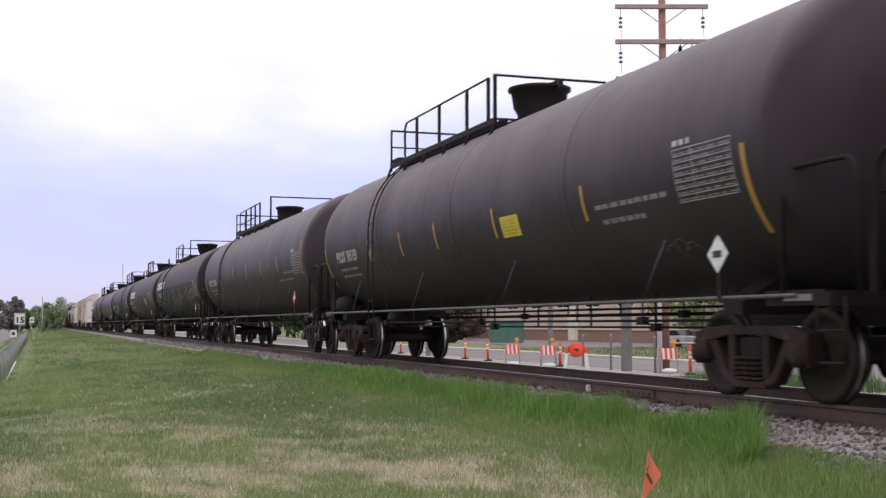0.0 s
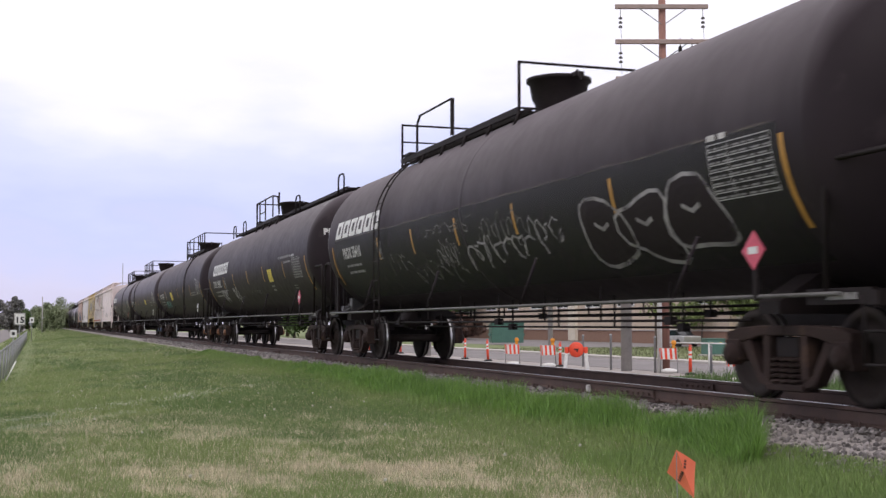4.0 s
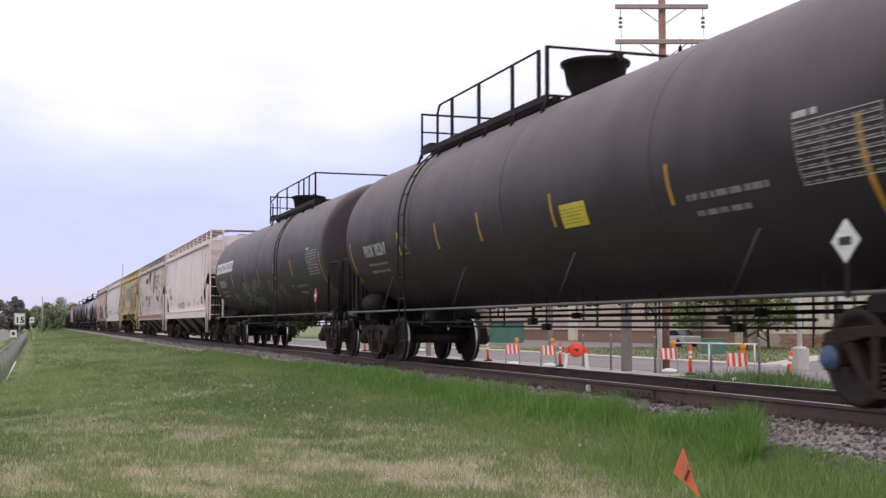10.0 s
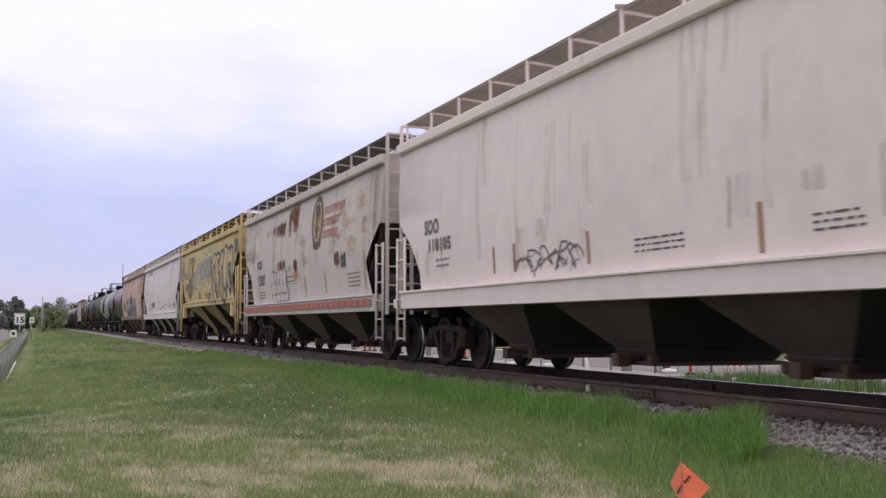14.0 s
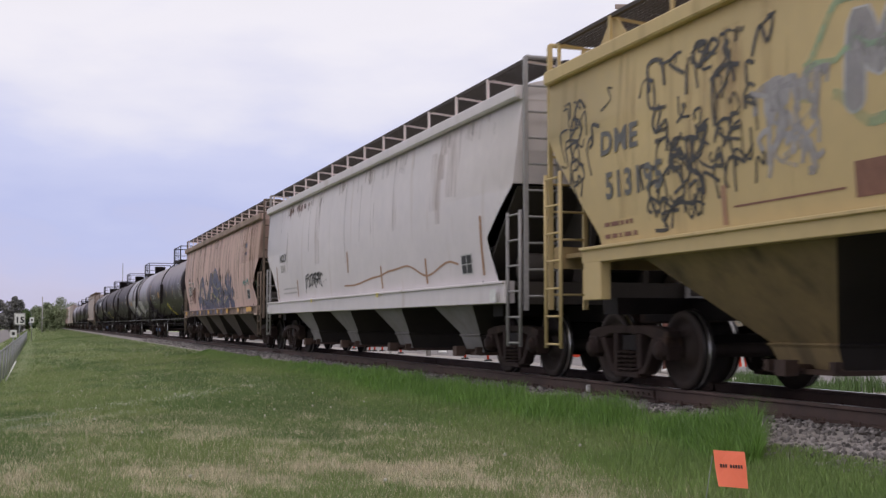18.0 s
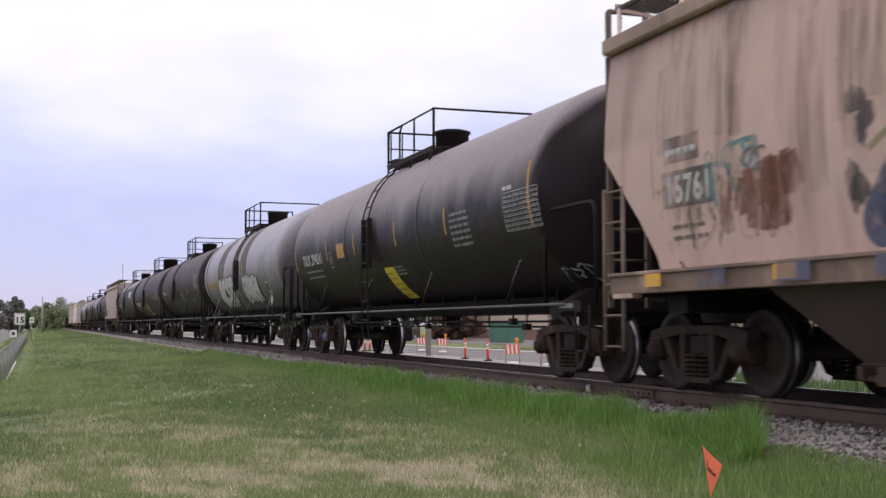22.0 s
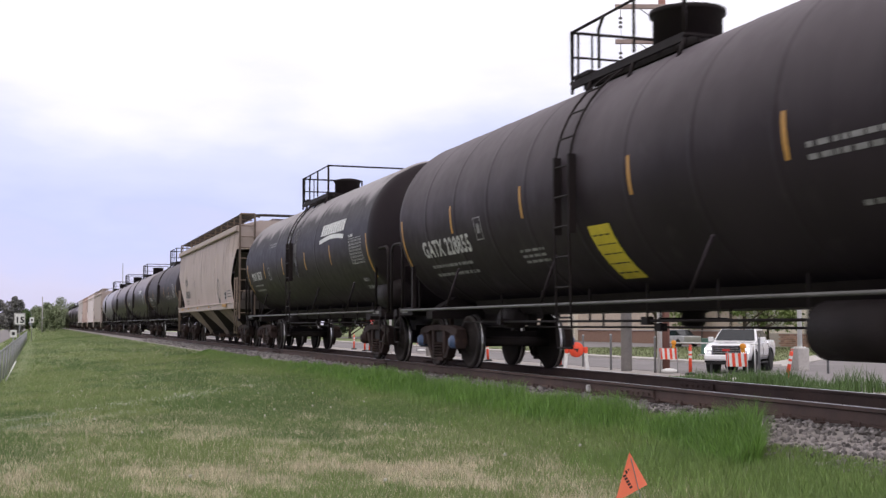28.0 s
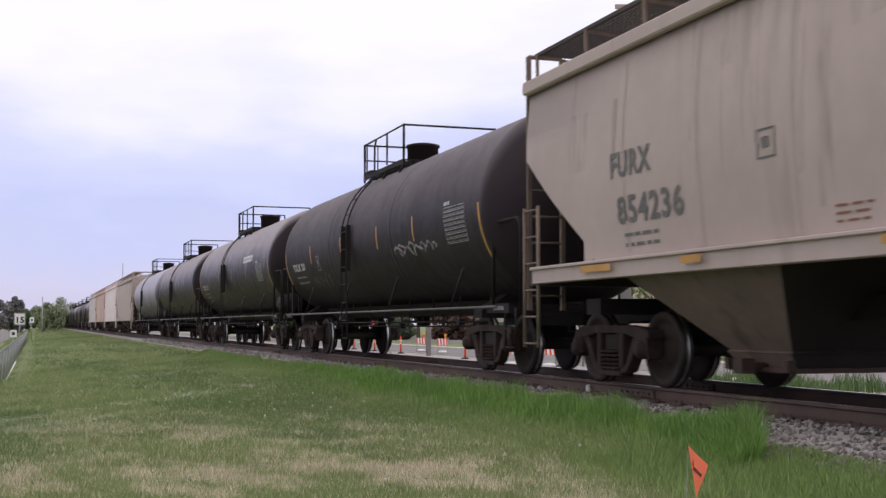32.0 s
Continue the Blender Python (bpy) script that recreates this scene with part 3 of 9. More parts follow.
# ---- rolling stock; car space: y along the track (+y trails), near side -x, origin at the car's middle on rail top ----
WR = 0.457
CAPS = {(2, -1): "cap_blue", (6, -1): "cap_blue", (16, 1): "cap_blue", (13, 1): "cap_blue", (4, 1): "cap_orange", (5, -1): "cap_orange"}


def wheelset_mesh():
    def b(bm):
        for s in (-1, 1):
            f = lambda a: s * (0.68 + a)
            prof = [(f(0.0), 0.10), (f(0.0), 0.36), (f(0.0), 0.482), (f(0.028), 0.484), (f(0.04), 0.462), (f(0.075), 0.4605), (f(0.135), WR), (f(0.135), 0.375),
                    (f(0.085), 0.355), (f(0.055), 0.20), (f(0.16), 0.16), (f(0.16), 0.10)]
            lathe(bm, prof, "x", seg=32, mats=[0, 0, 2, 2, 1, 2, 0, 0, 0, 0, 0])
        rod(bm, (-1.02, 0, 0), (1.02, 0, 0), 0.085, 12)
    return shared("wheelset", b, ["wheel_rust", "steel_bright", "tread_dark"])


def sideframe_mesh():
    def b(bm):
        # closed outline of the casting with its three windows built from members
        for s in (-1, 1):
            prism(bm, [(s * 1.02, 0.06), (s * 1.02, 0.20), (s * 0.80, 0.245), (s * 0.42, 0.27), (0, 0.27), (0, 0.17), (s * 0.42, 0.165), (s * 0.74, 0.10), (s * 0.76, 0.06)], "x", -0.09, 0.09)
            prism(bm, [(s * 0.76, 0.10), (s * 0.62, 0.13), (s * 0.42, -0.20), (s * 0.22, -0.30), (s * 0.20, -0.36), (s * 0.46, -0.30)], "x", -0.08, 0.08)
            prism(bm, [(s * 0.24, 0.18), (s * 0.36, 0.18), (s * 0.36, -0.24), (s * 0.26, -0.28)], "x", -0.085, 0.085)
            box(bm, (0, s * 0.89, 0.02), (0.22, 0.26, 0.22))
            box(bm, (0, s * 1.0, -0.06), (0.18, 0.05, 0.16))
        box(bm, (0, 0, -0.33), (0.20, 0.62, 0.07))
    return shared("sideframe", b, "truck_iron", bevel=0.012)


def cap_mesh(key="truck_iron"):
    def b(bm):
        lathe(bm, [(-0.06, 0.11), (0.0, 0.115), (0.07, 0.11), (0.075, 0.085), (0.10, 0.08), (0.105, 0.03)], "x", seg=16)
    return shared(("bearing", key), b, key)


def spring_mesh():
    def b(bm):
        pts = []
        for i in range(61):
            t = i / 60
            pts.append((0.075 * math.cos(t * 10 * math.pi), 0.075 * math.sin(t * 10 * math.pi), -0.29 + 0.27 * t))
        pipe(bm, pts, 0.017, 4)
    return shared("spring", b, "truck_iron")


def bolster_mesh():
    def b(bm):
        box(bm, (0, 0, 0.06), (2.1, 0.36, 0.20))
        box(bm, (0, 0, 0.22), (0.5, 0.42, 0.16))
        for s in (-1, 1):
            box(bm, (0, s * 0.42, -0.02), (1.7, 0.09, 0.14))
        rod(bm, (-0.5, -0.4, -0.05), (-0.5, 0.4, 0.02), 0.03)
    return shared("bolster", b, "iron", bevel=0.01)


def add_truck(car, y, full=True, cap=None):
    """A two-axle truck as a part of its car; wheelsets come back for keying."""
    tr = part("truck", bolster_mesh(), car, pose(0, y, WR + 0.02))
    wheels = []
    for s in (-1, 1):
        w = part("wheelset", wheelset_mesh(), tr, pose(0, s * 0.889, -0.02))
        wheels.append(w)
        sf = part("side_frame", sideframe_mesh(), tr, pose(s * 1.0, 0, 0.0))
        if full or s < 0:
            for k in (-1, 1):
                part("bearing_cap", cap_mesh(cap or "truck_iron"), tr, pose(s * 1.07, k * 0.889, -0.02, 0, 0, 0 if s > 0 else 180))
            for k in (-0.15, 0.0, 0.15):
                part("spring", spring_mesh(), tr, pose(s * 1.03, k, -0.01))
    return wheels


def coupler_mesh():
    def b(bm):
        box(bm, (0, 0, 0.86), (0.16, 1.0, 0.18))
        box(bm, (0.05, -0.5, 0.86), (0.30, 0.22, 0.26))
        rod(bm, (-0.25, -0.25, 0.72), (-0.12, -0.6, 0.45), 0.028)
    return shared("coupler", b, "truck_iron", bevel=0.02)


WHEELS = []
CARS = []


def tank_mesh(R, sa, sb, zc, mname, seam_ys):
    """Cylinder from -sa to sb with dished heads and low weld seams."""
    def b(bm):
        prof = []
        hd = R * 0.5
        n = 12
        for i in range(n + 1):
            a = math.pi / 2 * i / n
            prof.append((-sa - hd * math.cos(a), max(0.02, R * math.sin(a))))
        prof += [(-sa + 0.03, R + 0.003), (-sa + 0.07, R)]
        for y in sorted(seam_ys):
            prof += [(y - 0.10, R), (y - 0.05, R), (y - 0.035, R + 0.004), (y + 0.035, R + 0.004), (y + 0.05, R), (y + 0.10, R)]
        prof += [(sb - 0.07, R), (sb - 0.03, R + 0.003)]
        for i in range(n + 1):
            a = math.pi / 2 * (1 - i / n)
            prof.append((sb + hd * math.cos(a), max(0.02, R * math.sin(a))))
        lathe(bm, prof, "y", (0, 0, zc), seg=96)
    return shared(("tank", R, round(sa, 2), round(sb, 2), zc, mname, tuple(seam_ys)), b, mname)


# ---- lettering and paint on curved or flat sides ----
def tank_side(R, zc):
    return lambda y, z, off=0.005: (-math.sqrt(max(0.01, (R + off) ** 2 - (z - zc) ** 2)), y, z)


def head_side(R, zc, sa):
    """Leading dished head of a tank; the first coordinate runs against x."""
    return lambda a, z, off=0.005: (-a, -(sa + 0.5 * R * math.sqrt(max(0.0, 1 - (a * a + (z - zc) ** 2) / (R * R)))) - off, z)


def hopper_side(W, bulge, zs, z1):
    """Side of a hopper body that swells by the bulge between sill and eave."""
    return lambda y, z, off=0.005: (-(W + bulge * (math.sin(math.pi * min(1.0, max(0.0, (z - zs) / (z1 - zs)))) - 0.6)) - off, y, z)


def flat_side(x):
    return lambda y, z, off=0.005: (x - off, y, z)


def patch(bm, surf, y0, y1, z0, z1, mi=0, lean=0.0, off=0.006):
    """A painted rectangle between y0 (left as read) and y1, z0 and z1, following the side."""
    n = max(1, int(abs(z1 - z0) / 0.09))
    L_, R_ = [], []
    for k in range(n + 1):
        z = z0 + (z1 - z0) * k / n
        d = -lean * (z - z0)
        L_.append(bm.verts.new(surf(y0 + d, z, off)))
        R_.append(bm.verts.new(surf(y1 + d, z, off)))
    for k in range(n):
        bm.faces.new((L_[k], R_[k], R_[k + 1], L_[k + 1])).material_index = mi


def ribbon(bm, surf, pts, w, mi=0, off=0.007):
    """A painted stroke of width w through (y, z) points, bent to the side every 10 cm."""
    fine = [pts[0]]
    for (a, b), (c, d) in zip(pts, pts[1:]):
        k = max(1, int(abs(d - b) / 0.10))
        fine += [(a + (c - a) * q / k, b + (d - b) * q / k) for q in range(1, k + 1)]
    pts = fine
    prev = None
    n = len(pts)
    for i, (y, z) in enumerate(pts):
        a, b = pts[max(0, i - 1)], pts[min(n - 1, i + 1)]
        ty, tz = b[0] - a[0], b[1] - a[1]
        ln = math.hypot(ty, tz) or 1
        ny, nz = -tz / ln * w / 2, ty / ln * w / 2
        cur = (bm.verts.new(surf(y + ny, z + nz, off)), bm.verts.new(surf(y - ny, z - nz, off)))
        if prev:
            bm.faces.new((prev[0], prev[1], cur[1], cur[0])).material_index = mi
        prev = cur


def letters(body, size, bold=0.012, narrow=0.8):
    """2D mesh of a line of lettering, as points and faces."""
    cu = bpy.data.curves.new("line", "FONT")
    cu.body, cu.size, cu.offset = body, size, bold
    cu.resolution_u = 3
    cu.space_character = 1.12
    ob = new("line", cu)
    bpy.context.view_layer.update()
    me = bpy.data.meshes.new_from_object(ob.evaluated_get(bpy.context.evaluated_depsgraph_get()))
    bpy.data.objects.remove(ob)
    vs = [(v.co.x * narrow, v.co.y) for v in me.vertices]
    fs = [tuple(p.vertices) for p in me.polygons]
    bpy.data.meshes.remove(me)
    return vs, fs


def write(bm, surf, body, y0, z0, size, width=None, mi=0, bold=0.012):
    """Lettering whose first letter starts at y0 and runs to smaller y, baseline z0; width: total length."""
    vs, fs = letters(body, size / 0.70, bold)
    mx = max(v[0] for v in vs)
    k = width / mx if width else 1
    made = [bm.verts.new(surf(y0 - x * k, z0 + z, 0.010)) for x, z in vs]
    for f in fs:
        try:
            bm.faces.new([made[i] for i in f]).material_index = mi
        except ValueError:
            pass


def bars(bm, surf, y0, y1, z0, z1, rows, seed=0, mi=0, fill=0.6):
    """Unreadable small print: rows of short bars."""
    rnd = random.Random(seed)
    h = (z1 - z0) / rows
    for r in range(rows):
        y = y0
        zb = z1 - (r + 1) * h
        while y > y1 + 0.04:
            ln = min(y - y1, rnd.uniform(0.06, 0.22))
            patch(bm, surf, y, y - ln, zb + h * 0.2, zb + h * (0.2 + fill), mi)
            y -= ln + rnd.uniform(0.025, 0.06)


def small_print(car, surf, y0, y1, z0, z1, rows, seed, fill, key):
    """Each row of bars is a part of its own."""
    h = (z1 - z0) / rows
    for r in range(rows):
        paint("small_print", car, lambda bm: bars(bm, surf, y0, y1, z1 - (r + 1) * h, z1 - r * h, 1, seed + r, 0, fill), key)


def scrawl(y0, y1, z0, z1, loops, seed=0, wild=0.5):
    """The strokes of a looping spray-paint tag."""
    rnd = random.Random(seed)
    n = loops * 14
    ph = rnd.uniform(0, 6)
    zc, h = (z0 + z1) / 2, (z1 - z0) / 2
    pts = []
    amp = [rnd.uniform(0.55, 1.0) for _ in range(loops + 2)]
    jag = abs(y1 - y0) / loops * 0.16
    for i in range(n + 1):
        t = i / n
        a = t * loops * 2 * math.pi + ph
        k = amp[int(t * loops)]
        kick = jag if i % 3 else -jag
        pts.append((y0 + (y1 - y0) * t + wild * amp[int(t * loops) + 1] * (y1 - y0) / loops * math.sin(a + 0.9 * math.sin(a * 0.5)) + rnd.uniform(-1, 1) * jag, zc + h * k * math.cos(a) * (0.7 + 0.3 * math.sin(a * 0.37 + ph)) + 0.5 * kick * math.sin(a * 1.7)))
    cut = sorted(rnd.sample(range(6, n - 4), min(3, loops))) if n > 24 else []
    return [pts[a:b] for a, b in zip([0] + [c + 1 for c in cut], cut + [n + 1]) if b - a > 2]


def bubble(bm, surf, y0, y1, z0, z1, n, seed=0, fill=0, line=1):
    """Fat bubble shapes in a row: filled pieces with an outline."""
    rnd = random.Random(seed)
    wd = (y1 - y0) / n
    for i in range(n):
        yc, zc = y0 + wd * (i + 0.5), (z0 + z1) / 2 + rnd.uniform(-0.05, 0.05)
        ry, rz = abs(wd) * 0.56, (z1 - z0) / 2 * rnd.uniform(0.85, 1.0)
        k1, k2 = rnd.uniform(0.1, 0.22), rnd.uniform(0, 6)
        ring = []
        for k in range(20):
            a = 2 * math.pi * k / 20
            r = 1 + k1 * math.sin(3 * a + k2)
            ring.append((yc + ry * r * math.copysign(abs(math.cos(a)) ** 0.7, math.cos(a)), zc + rz * r * math.copysign(abs(math.sin(a)) ** 0.8, math.sin(a))))
        mid = bm.verts.new(surf(yc, zc, 0.005))
        prev = None
        for f in (0.25, 0.5, 0.75, 1.0):
            rv = [bm.verts.new(surf(yc + (y - yc) * f, zc + (z - zc) * f, 0.005)) for y, z in ring]
            for k in range(20):
                q = (k + 1) % 20
                bm.faces.new((prev[k], rv[k], rv[q], prev[q]) if prev else (mid, rv[k], rv[q])).material_index = fill
            prev = rv
        ribbon(bm, surf, ring + ring[:2], 0.045, line, 0.008)
        ribbon(bm, surf, [(yc - ry * 0.3, zc + rz * 0.25), (yc, zc + rz * 0.1), (yc + ry * 0.3, zc + rz * 0.3)], 0.05, line, 0.008)


def logo_blocks(bm, surf, y0, y1, z0, z1, mi=0, which=0):
    """One of six slanted white blocks, each with one slot: the owner's mark as plain shapes."""
    n = 6
    wd = (y0 - y1) / n
    h = z1 - z0
    ln, t = 0.28, h * 0.25
    for i in (which,):
        a, b = y0 - wd * i, y0 - wd * (i + 0.84)
        patch(bm, surf, a, a - wd * 0.28, z0, z1, mi, ln)
        patch(bm, surf, b + wd * 0.28, b, z0, z1, mi, ln)
        patch(bm, surf, a - wd * 0.28 - ln * (h - t), b + wd * 0.28 - ln * (h - t), z1 - t, z1, mi, ln)
        patch(bm, surf, a - wd * 0.28, b + wd * 0.28, z0, z0 + t, mi, ln)


def paint(name, car, build, mats, label=""):
    bm = bmesh.new()
    build(bm)
    me = bpy.data.meshes.new("paint")
    bm.to_mesh(me)
    bm.free()
    for m in mats if isinstance(mats, (list, tuple)) else [mats]:
        me.materials.append(M[m])
    return part(name, me, car, None, label)


def strip(car, surf, y, z0, z1, w=0.078, key="mark_yellow"):
    paint("reflector_strip", car, lambda bm: patch(bm, surf, y + w / 2, y - w / 2, z0, z1), key)


def placard(car, y, key):
    """Diamond hazard board on a short post at the end sill."""
    def b(bm):
        x, z, r = -1.50, 1.46, 0.19
        vs = [(x, y, z + r), (x, y - r, z), (x, y, z - r), (x, y + r, z)]
        A = [bm.verts.new(v) for v in vs]
        B = [bm.verts.new((v[0] + 0.012, v[1], v[2])) for v in vs]
        bm.faces.new(A)
        bm.faces.new(B[::-1])
        for i in range(4):
            bm.faces.new((A[i], A[(i + 1) % 4], B[(i + 1) % 4], B[i]))
        box(bm, (x - 0.004, y, z), (0.004, 0.16, 0.07), 1)
        box(bm, (x + 0.02, y, 1.15), (0.02, 0.06, 0.34), 2)
    solo("hazard_placard", b, [key, "ink" if key == "white_paint" else "white_paint", "iron"], car)


def top_works(car, spec):
    """Walkway, railing and valve housing on the crown of the tank; some cars run the other way round."""
    R, zc = spec["R"], spec["zc"]
    zt = zc + R
    st = spec.get("top", "lpg")
    y1 = {"rev": 1.5, "lpg": 5.65, "box": 5.65, "sparse": 5.65, "walk": 2.3, "gp": 2.15}[st]
    y0 = {"rev": -5.1, "lpg": -0.45, "box": -1.3, "sparse": -0.7, "walk": -1.65, "gp": -0.95}[st]
    zr = 4.87
    zf = zt + 0.0

    def deck(bm):
        for x in (-0.86, -0.66, -0.46):
            box(bm, (x, (y0 + y1) / 2, zf - 0.08), (0.05, y1 - y0, 0.10))
        k = int((y1 - y0) / 0.30)
        for i in range(k + 1):
            box(bm, (-0.66, y0 + (y1 - y0) * i / k, zf - 0.05), (0.46, 0.05, 0.03))
        for i in range(0, k + 1, 4):
            y = y0 + (y1 - y0) * i / k
            rod(bm, (-0.86, y, zf - 0.1), (-0.95, y, zc + math.sqrt(R * R - 0.95 ** 2) - 0.02), 0.025)
        box(bm, (0, y1 - 0.25, zf + 0.03), (1.7, 0.5, 0.05))
    split("walkway", "slat", deck, "iron", car) if spec["i"] < 22 else solo("walkway", deck, "iron", car)

    def railing(bm):
        x = -0.86
        if st in ("lpg", "box"):
            ys = [4.55, 3.85, 2.45, 0.92, -0.14, y0] if st == "lpg" else [4.74, 3.53, 2.49, 1.62, 0.71, y0]
            pipe(bm, [(x, ys[0] + 0.12, zf), (x, ys[0] + 0.12, zr - 0.12), (x, ys[0], zr), (x, ys[4], zr)], 0.02)
            for y in ys[1:]:
                box(bm, (x, y, (zf + zr) / 2 - 0.05), (0.05, 0.05, zr - zf + 0.12))
            if st == "box":
                pipe(bm, [(x, ys[0], zr - 0.42), (x, ys[4], zr - 0.42)], 0.016)
        elif st == "rev":
            pipe(bm, [(x, 0.35, zf), (x, 0.35, zr - 0.12), (x, 0.2, zr), (x, y0, zr)], 0.02)
            for y in (1.1, -1.2, -2.9, -3.6, -4.3):
                rod(bm, (x, y, zf), (x, y, zr - (0.25 if y > 1 else 0)), 0.022)
            pipe(bm, [(x, y1, zr - 0.2), (x, 0.9, zr - 0.12), (x, 0.2, zr)], 0.02)
        elif st == "sparse":
            pipe(bm, [(x, 4.62, zf), (x, 4.62, zr - 0.15), (x, 4.45, zr), (x, 2.56, zr)], 0.022)
            box(bm, (x, 2.5, (zf + zr) / 2), (0.06, 0.06, zr - zf))
        elif st == "walk":
            pipe(bm, [(x, y1, zf), (x, y1, zr), (x, -0.6, zr), (x, -1.45, zr - 0.12), (x, -1.65, zf)], 0.024)
            for y in (1.75, 0.72, -0.6):
                rod(bm, (x, y, zf), (x, y, zr), 0.022)
            pipe(bm, [(x, 1.75, zr - 0.4), (x, 0.72, zr - 0.4)], 0.018)
        else:
            pipe(bm, [(x, y1, zf), (x, y1, zr), (x, 1.16, zr)], 0.022)
            rod(bm, (x, y1 - 0.2, zf), (x, y1 - 0.2, zr - 0.04), 0.016)
            pipe(bm, [(x, 1.3, zf), (x, 1.3, zr - 0.15), (x, 1.16, zr), (x, y0, zr)], 0.02)
            rod(bm, (x, 0.3, zf), (x, 0.3, zr), 0.02)
        rod(bm, (x, y0, zf), (x, y0, zr), 0.026)
    split("railing", "post", railing, "iron", car) if spec["i"] < 22 else solo("railing", railing, "iron", car)

    for nm, y in (("rear", y1), ("front", y0)):
        def cross(bm, y=y, nm=nm):
            pipe(bm, [(-0.86, y, zf - 0.2), (-0.86, y, zr), (1.15 if nm == "front" else 0.86, y, zr), (1.15 if nm == "front" else 0.86, y, zf - 0.5)], 0.022)
            if nm == "rear" and st != "walk":
                rod(bm, (-0.86, y, zr - 0.35), (0.86, y, zr - 0.35), 0.016)
                rod(bm, (-0.55, y, zf), (-0.55, y, zr), 0.014)
        if not (st == "walk" and nm == "front"):
            solo("cross_rail", cross, "iron", car)

    def dome(bm):
        if st == "box":
            lathe(bm, [(zt - 0.15, 0.38), (zt + 0.12, 0.40), (zt + 0.40, 0.42), (zt + 0.42, 0.47), (zt + 0.46, 0.47), (zt + 0.49, 0.40), (zt + 0.51, 0.2)], "z", (0, -0.1, 0), 32)
            box(bm, (-0.1, 0.15, zt + 0.51), (0.18, 0.12, 0.05))
        elif st == "gp":
            dk = spec.get("dome_size", 1.0)
            lathe(bm, [(zt + z * dk, r * dk) for z, r in ((-0.12, 0.34), (0.42, 0.34), (0.43, 0.375), (0.475, 0.375), (0.51, 0.25))], "z", (0, 0.45, 0), 28)
        else:
            yd = 0.05 if st == "walk" else -0.3
            prof = [(zt - 0.15, 0.44), (zt + 0.08, 0.44), (zt + 0.22, 0.52), (zt + 0.52, 0.57), (zt + 0.54, 0.63), (zt + 0.60, 0.63), (zt + 0.62, 0.55), (zt + 0.64, 0.2)]
            kk = 0.84
            lathe(bm, [(zt + (z - zt) * 0.88, r * kk) for z, r in prof], "z", (0, yd, 0), 32)
            box(bm, (0.05, yd - 0.68 * kk, zt + 0.50), (0.14, 0.26, 0.07))
            rod(bm, (0, yd - 0.7, zt + 0.55), (0, yd - 0.85, zt + 0.35), 0.02)
    solo("valve_housing" if st != "gp" else "manway_dome", dome, "iron", car)

    if st == "walk":
        def strip_deck(bm):
            for x in (-0.5, -0.2):
                box(bm, (x, 0, zt + 0.04), (0.06, 2 * spec["hl"] - 0.2, 0.08))
            for i in range(150):
                box(bm, (-0.35, -spec["hl"] + 0.3 + i * (2 * spec["hl"] - 0.6) / 149, zt + 0.055), (0.32, 0.05, 0.05))
        solo("crown_walkway", strip_deck, "iron", car)
        for y in (8.85, 6.5, -3.2, -8.6):
            solo("grab_hoop", lambda bm, y=y: pipe(bm, arch((-0.6, y + 0.25, zt - 0.05), (-0.6, y - 0.35, zt - 0.05), zt + 0.42, 0.15), 0.022), "iron", car)

    # side ladder bent round the shell
    yl = spec.get("ladder", -3.7 if st == "rev" else 4.4 if st in ("lpg", "box", "sparse") else 0.9)
    wl = 0.36 if st != "gp" else 0.44

    def ladder(bm):
        path = []
        for k in range(9):
            a = radians(32 + (90 - 32) * k / 8)
            path.append((-(R + 0.09) * math.sin(a), zc + (R + 0.09) * math.cos(a)))
        path += [(-(R + 0.09), 1.9), (-(R + 0.07), 1.0), (-(R + 0.05), 0.46)]
        for s in (-1, 1):
            pipe(bm, [(x, yl + s * wl / 2, z) for x, z in path], 0.016, 5)
        tot = [0]
        for p, q in zip(path, path[1:]):
            tot.append(tot[-1] + math.hypot(q[0] - p[0], q[1] - p[1]))
        n = int(tot[-1] / 0.36)
        for i in range(n + 1):
            d = tot[-1] * i / n
            j = max(k for k in range(len(tot)) if tot[k] <= d + 1e-6)
            j = min(j, len(path) - 2)
            f = (d - tot[j]) / (tot[j + 1] - tot[j])
            x = path[j][0] + (path[j + 1][0] - path[j][0]) * f
            z = path[j][1] + (path[j + 1][1] - path[j][1]) * f
            rod(bm, (x, yl - wl / 2, z), (x, yl + wl / 2, z), 0.013, 5)
        if st == "gp":
            for s in (-1, 1):
                box(bm, (-(R + 0.05), yl + s * wl / 2, 2.4), (0.10, 0.05, 1.0))
    if st != "walk":
        split("ladder", "rung", ladder, "iron", car) if spec["i"] < 22 else solo("ladder", ladder, "iron", car)


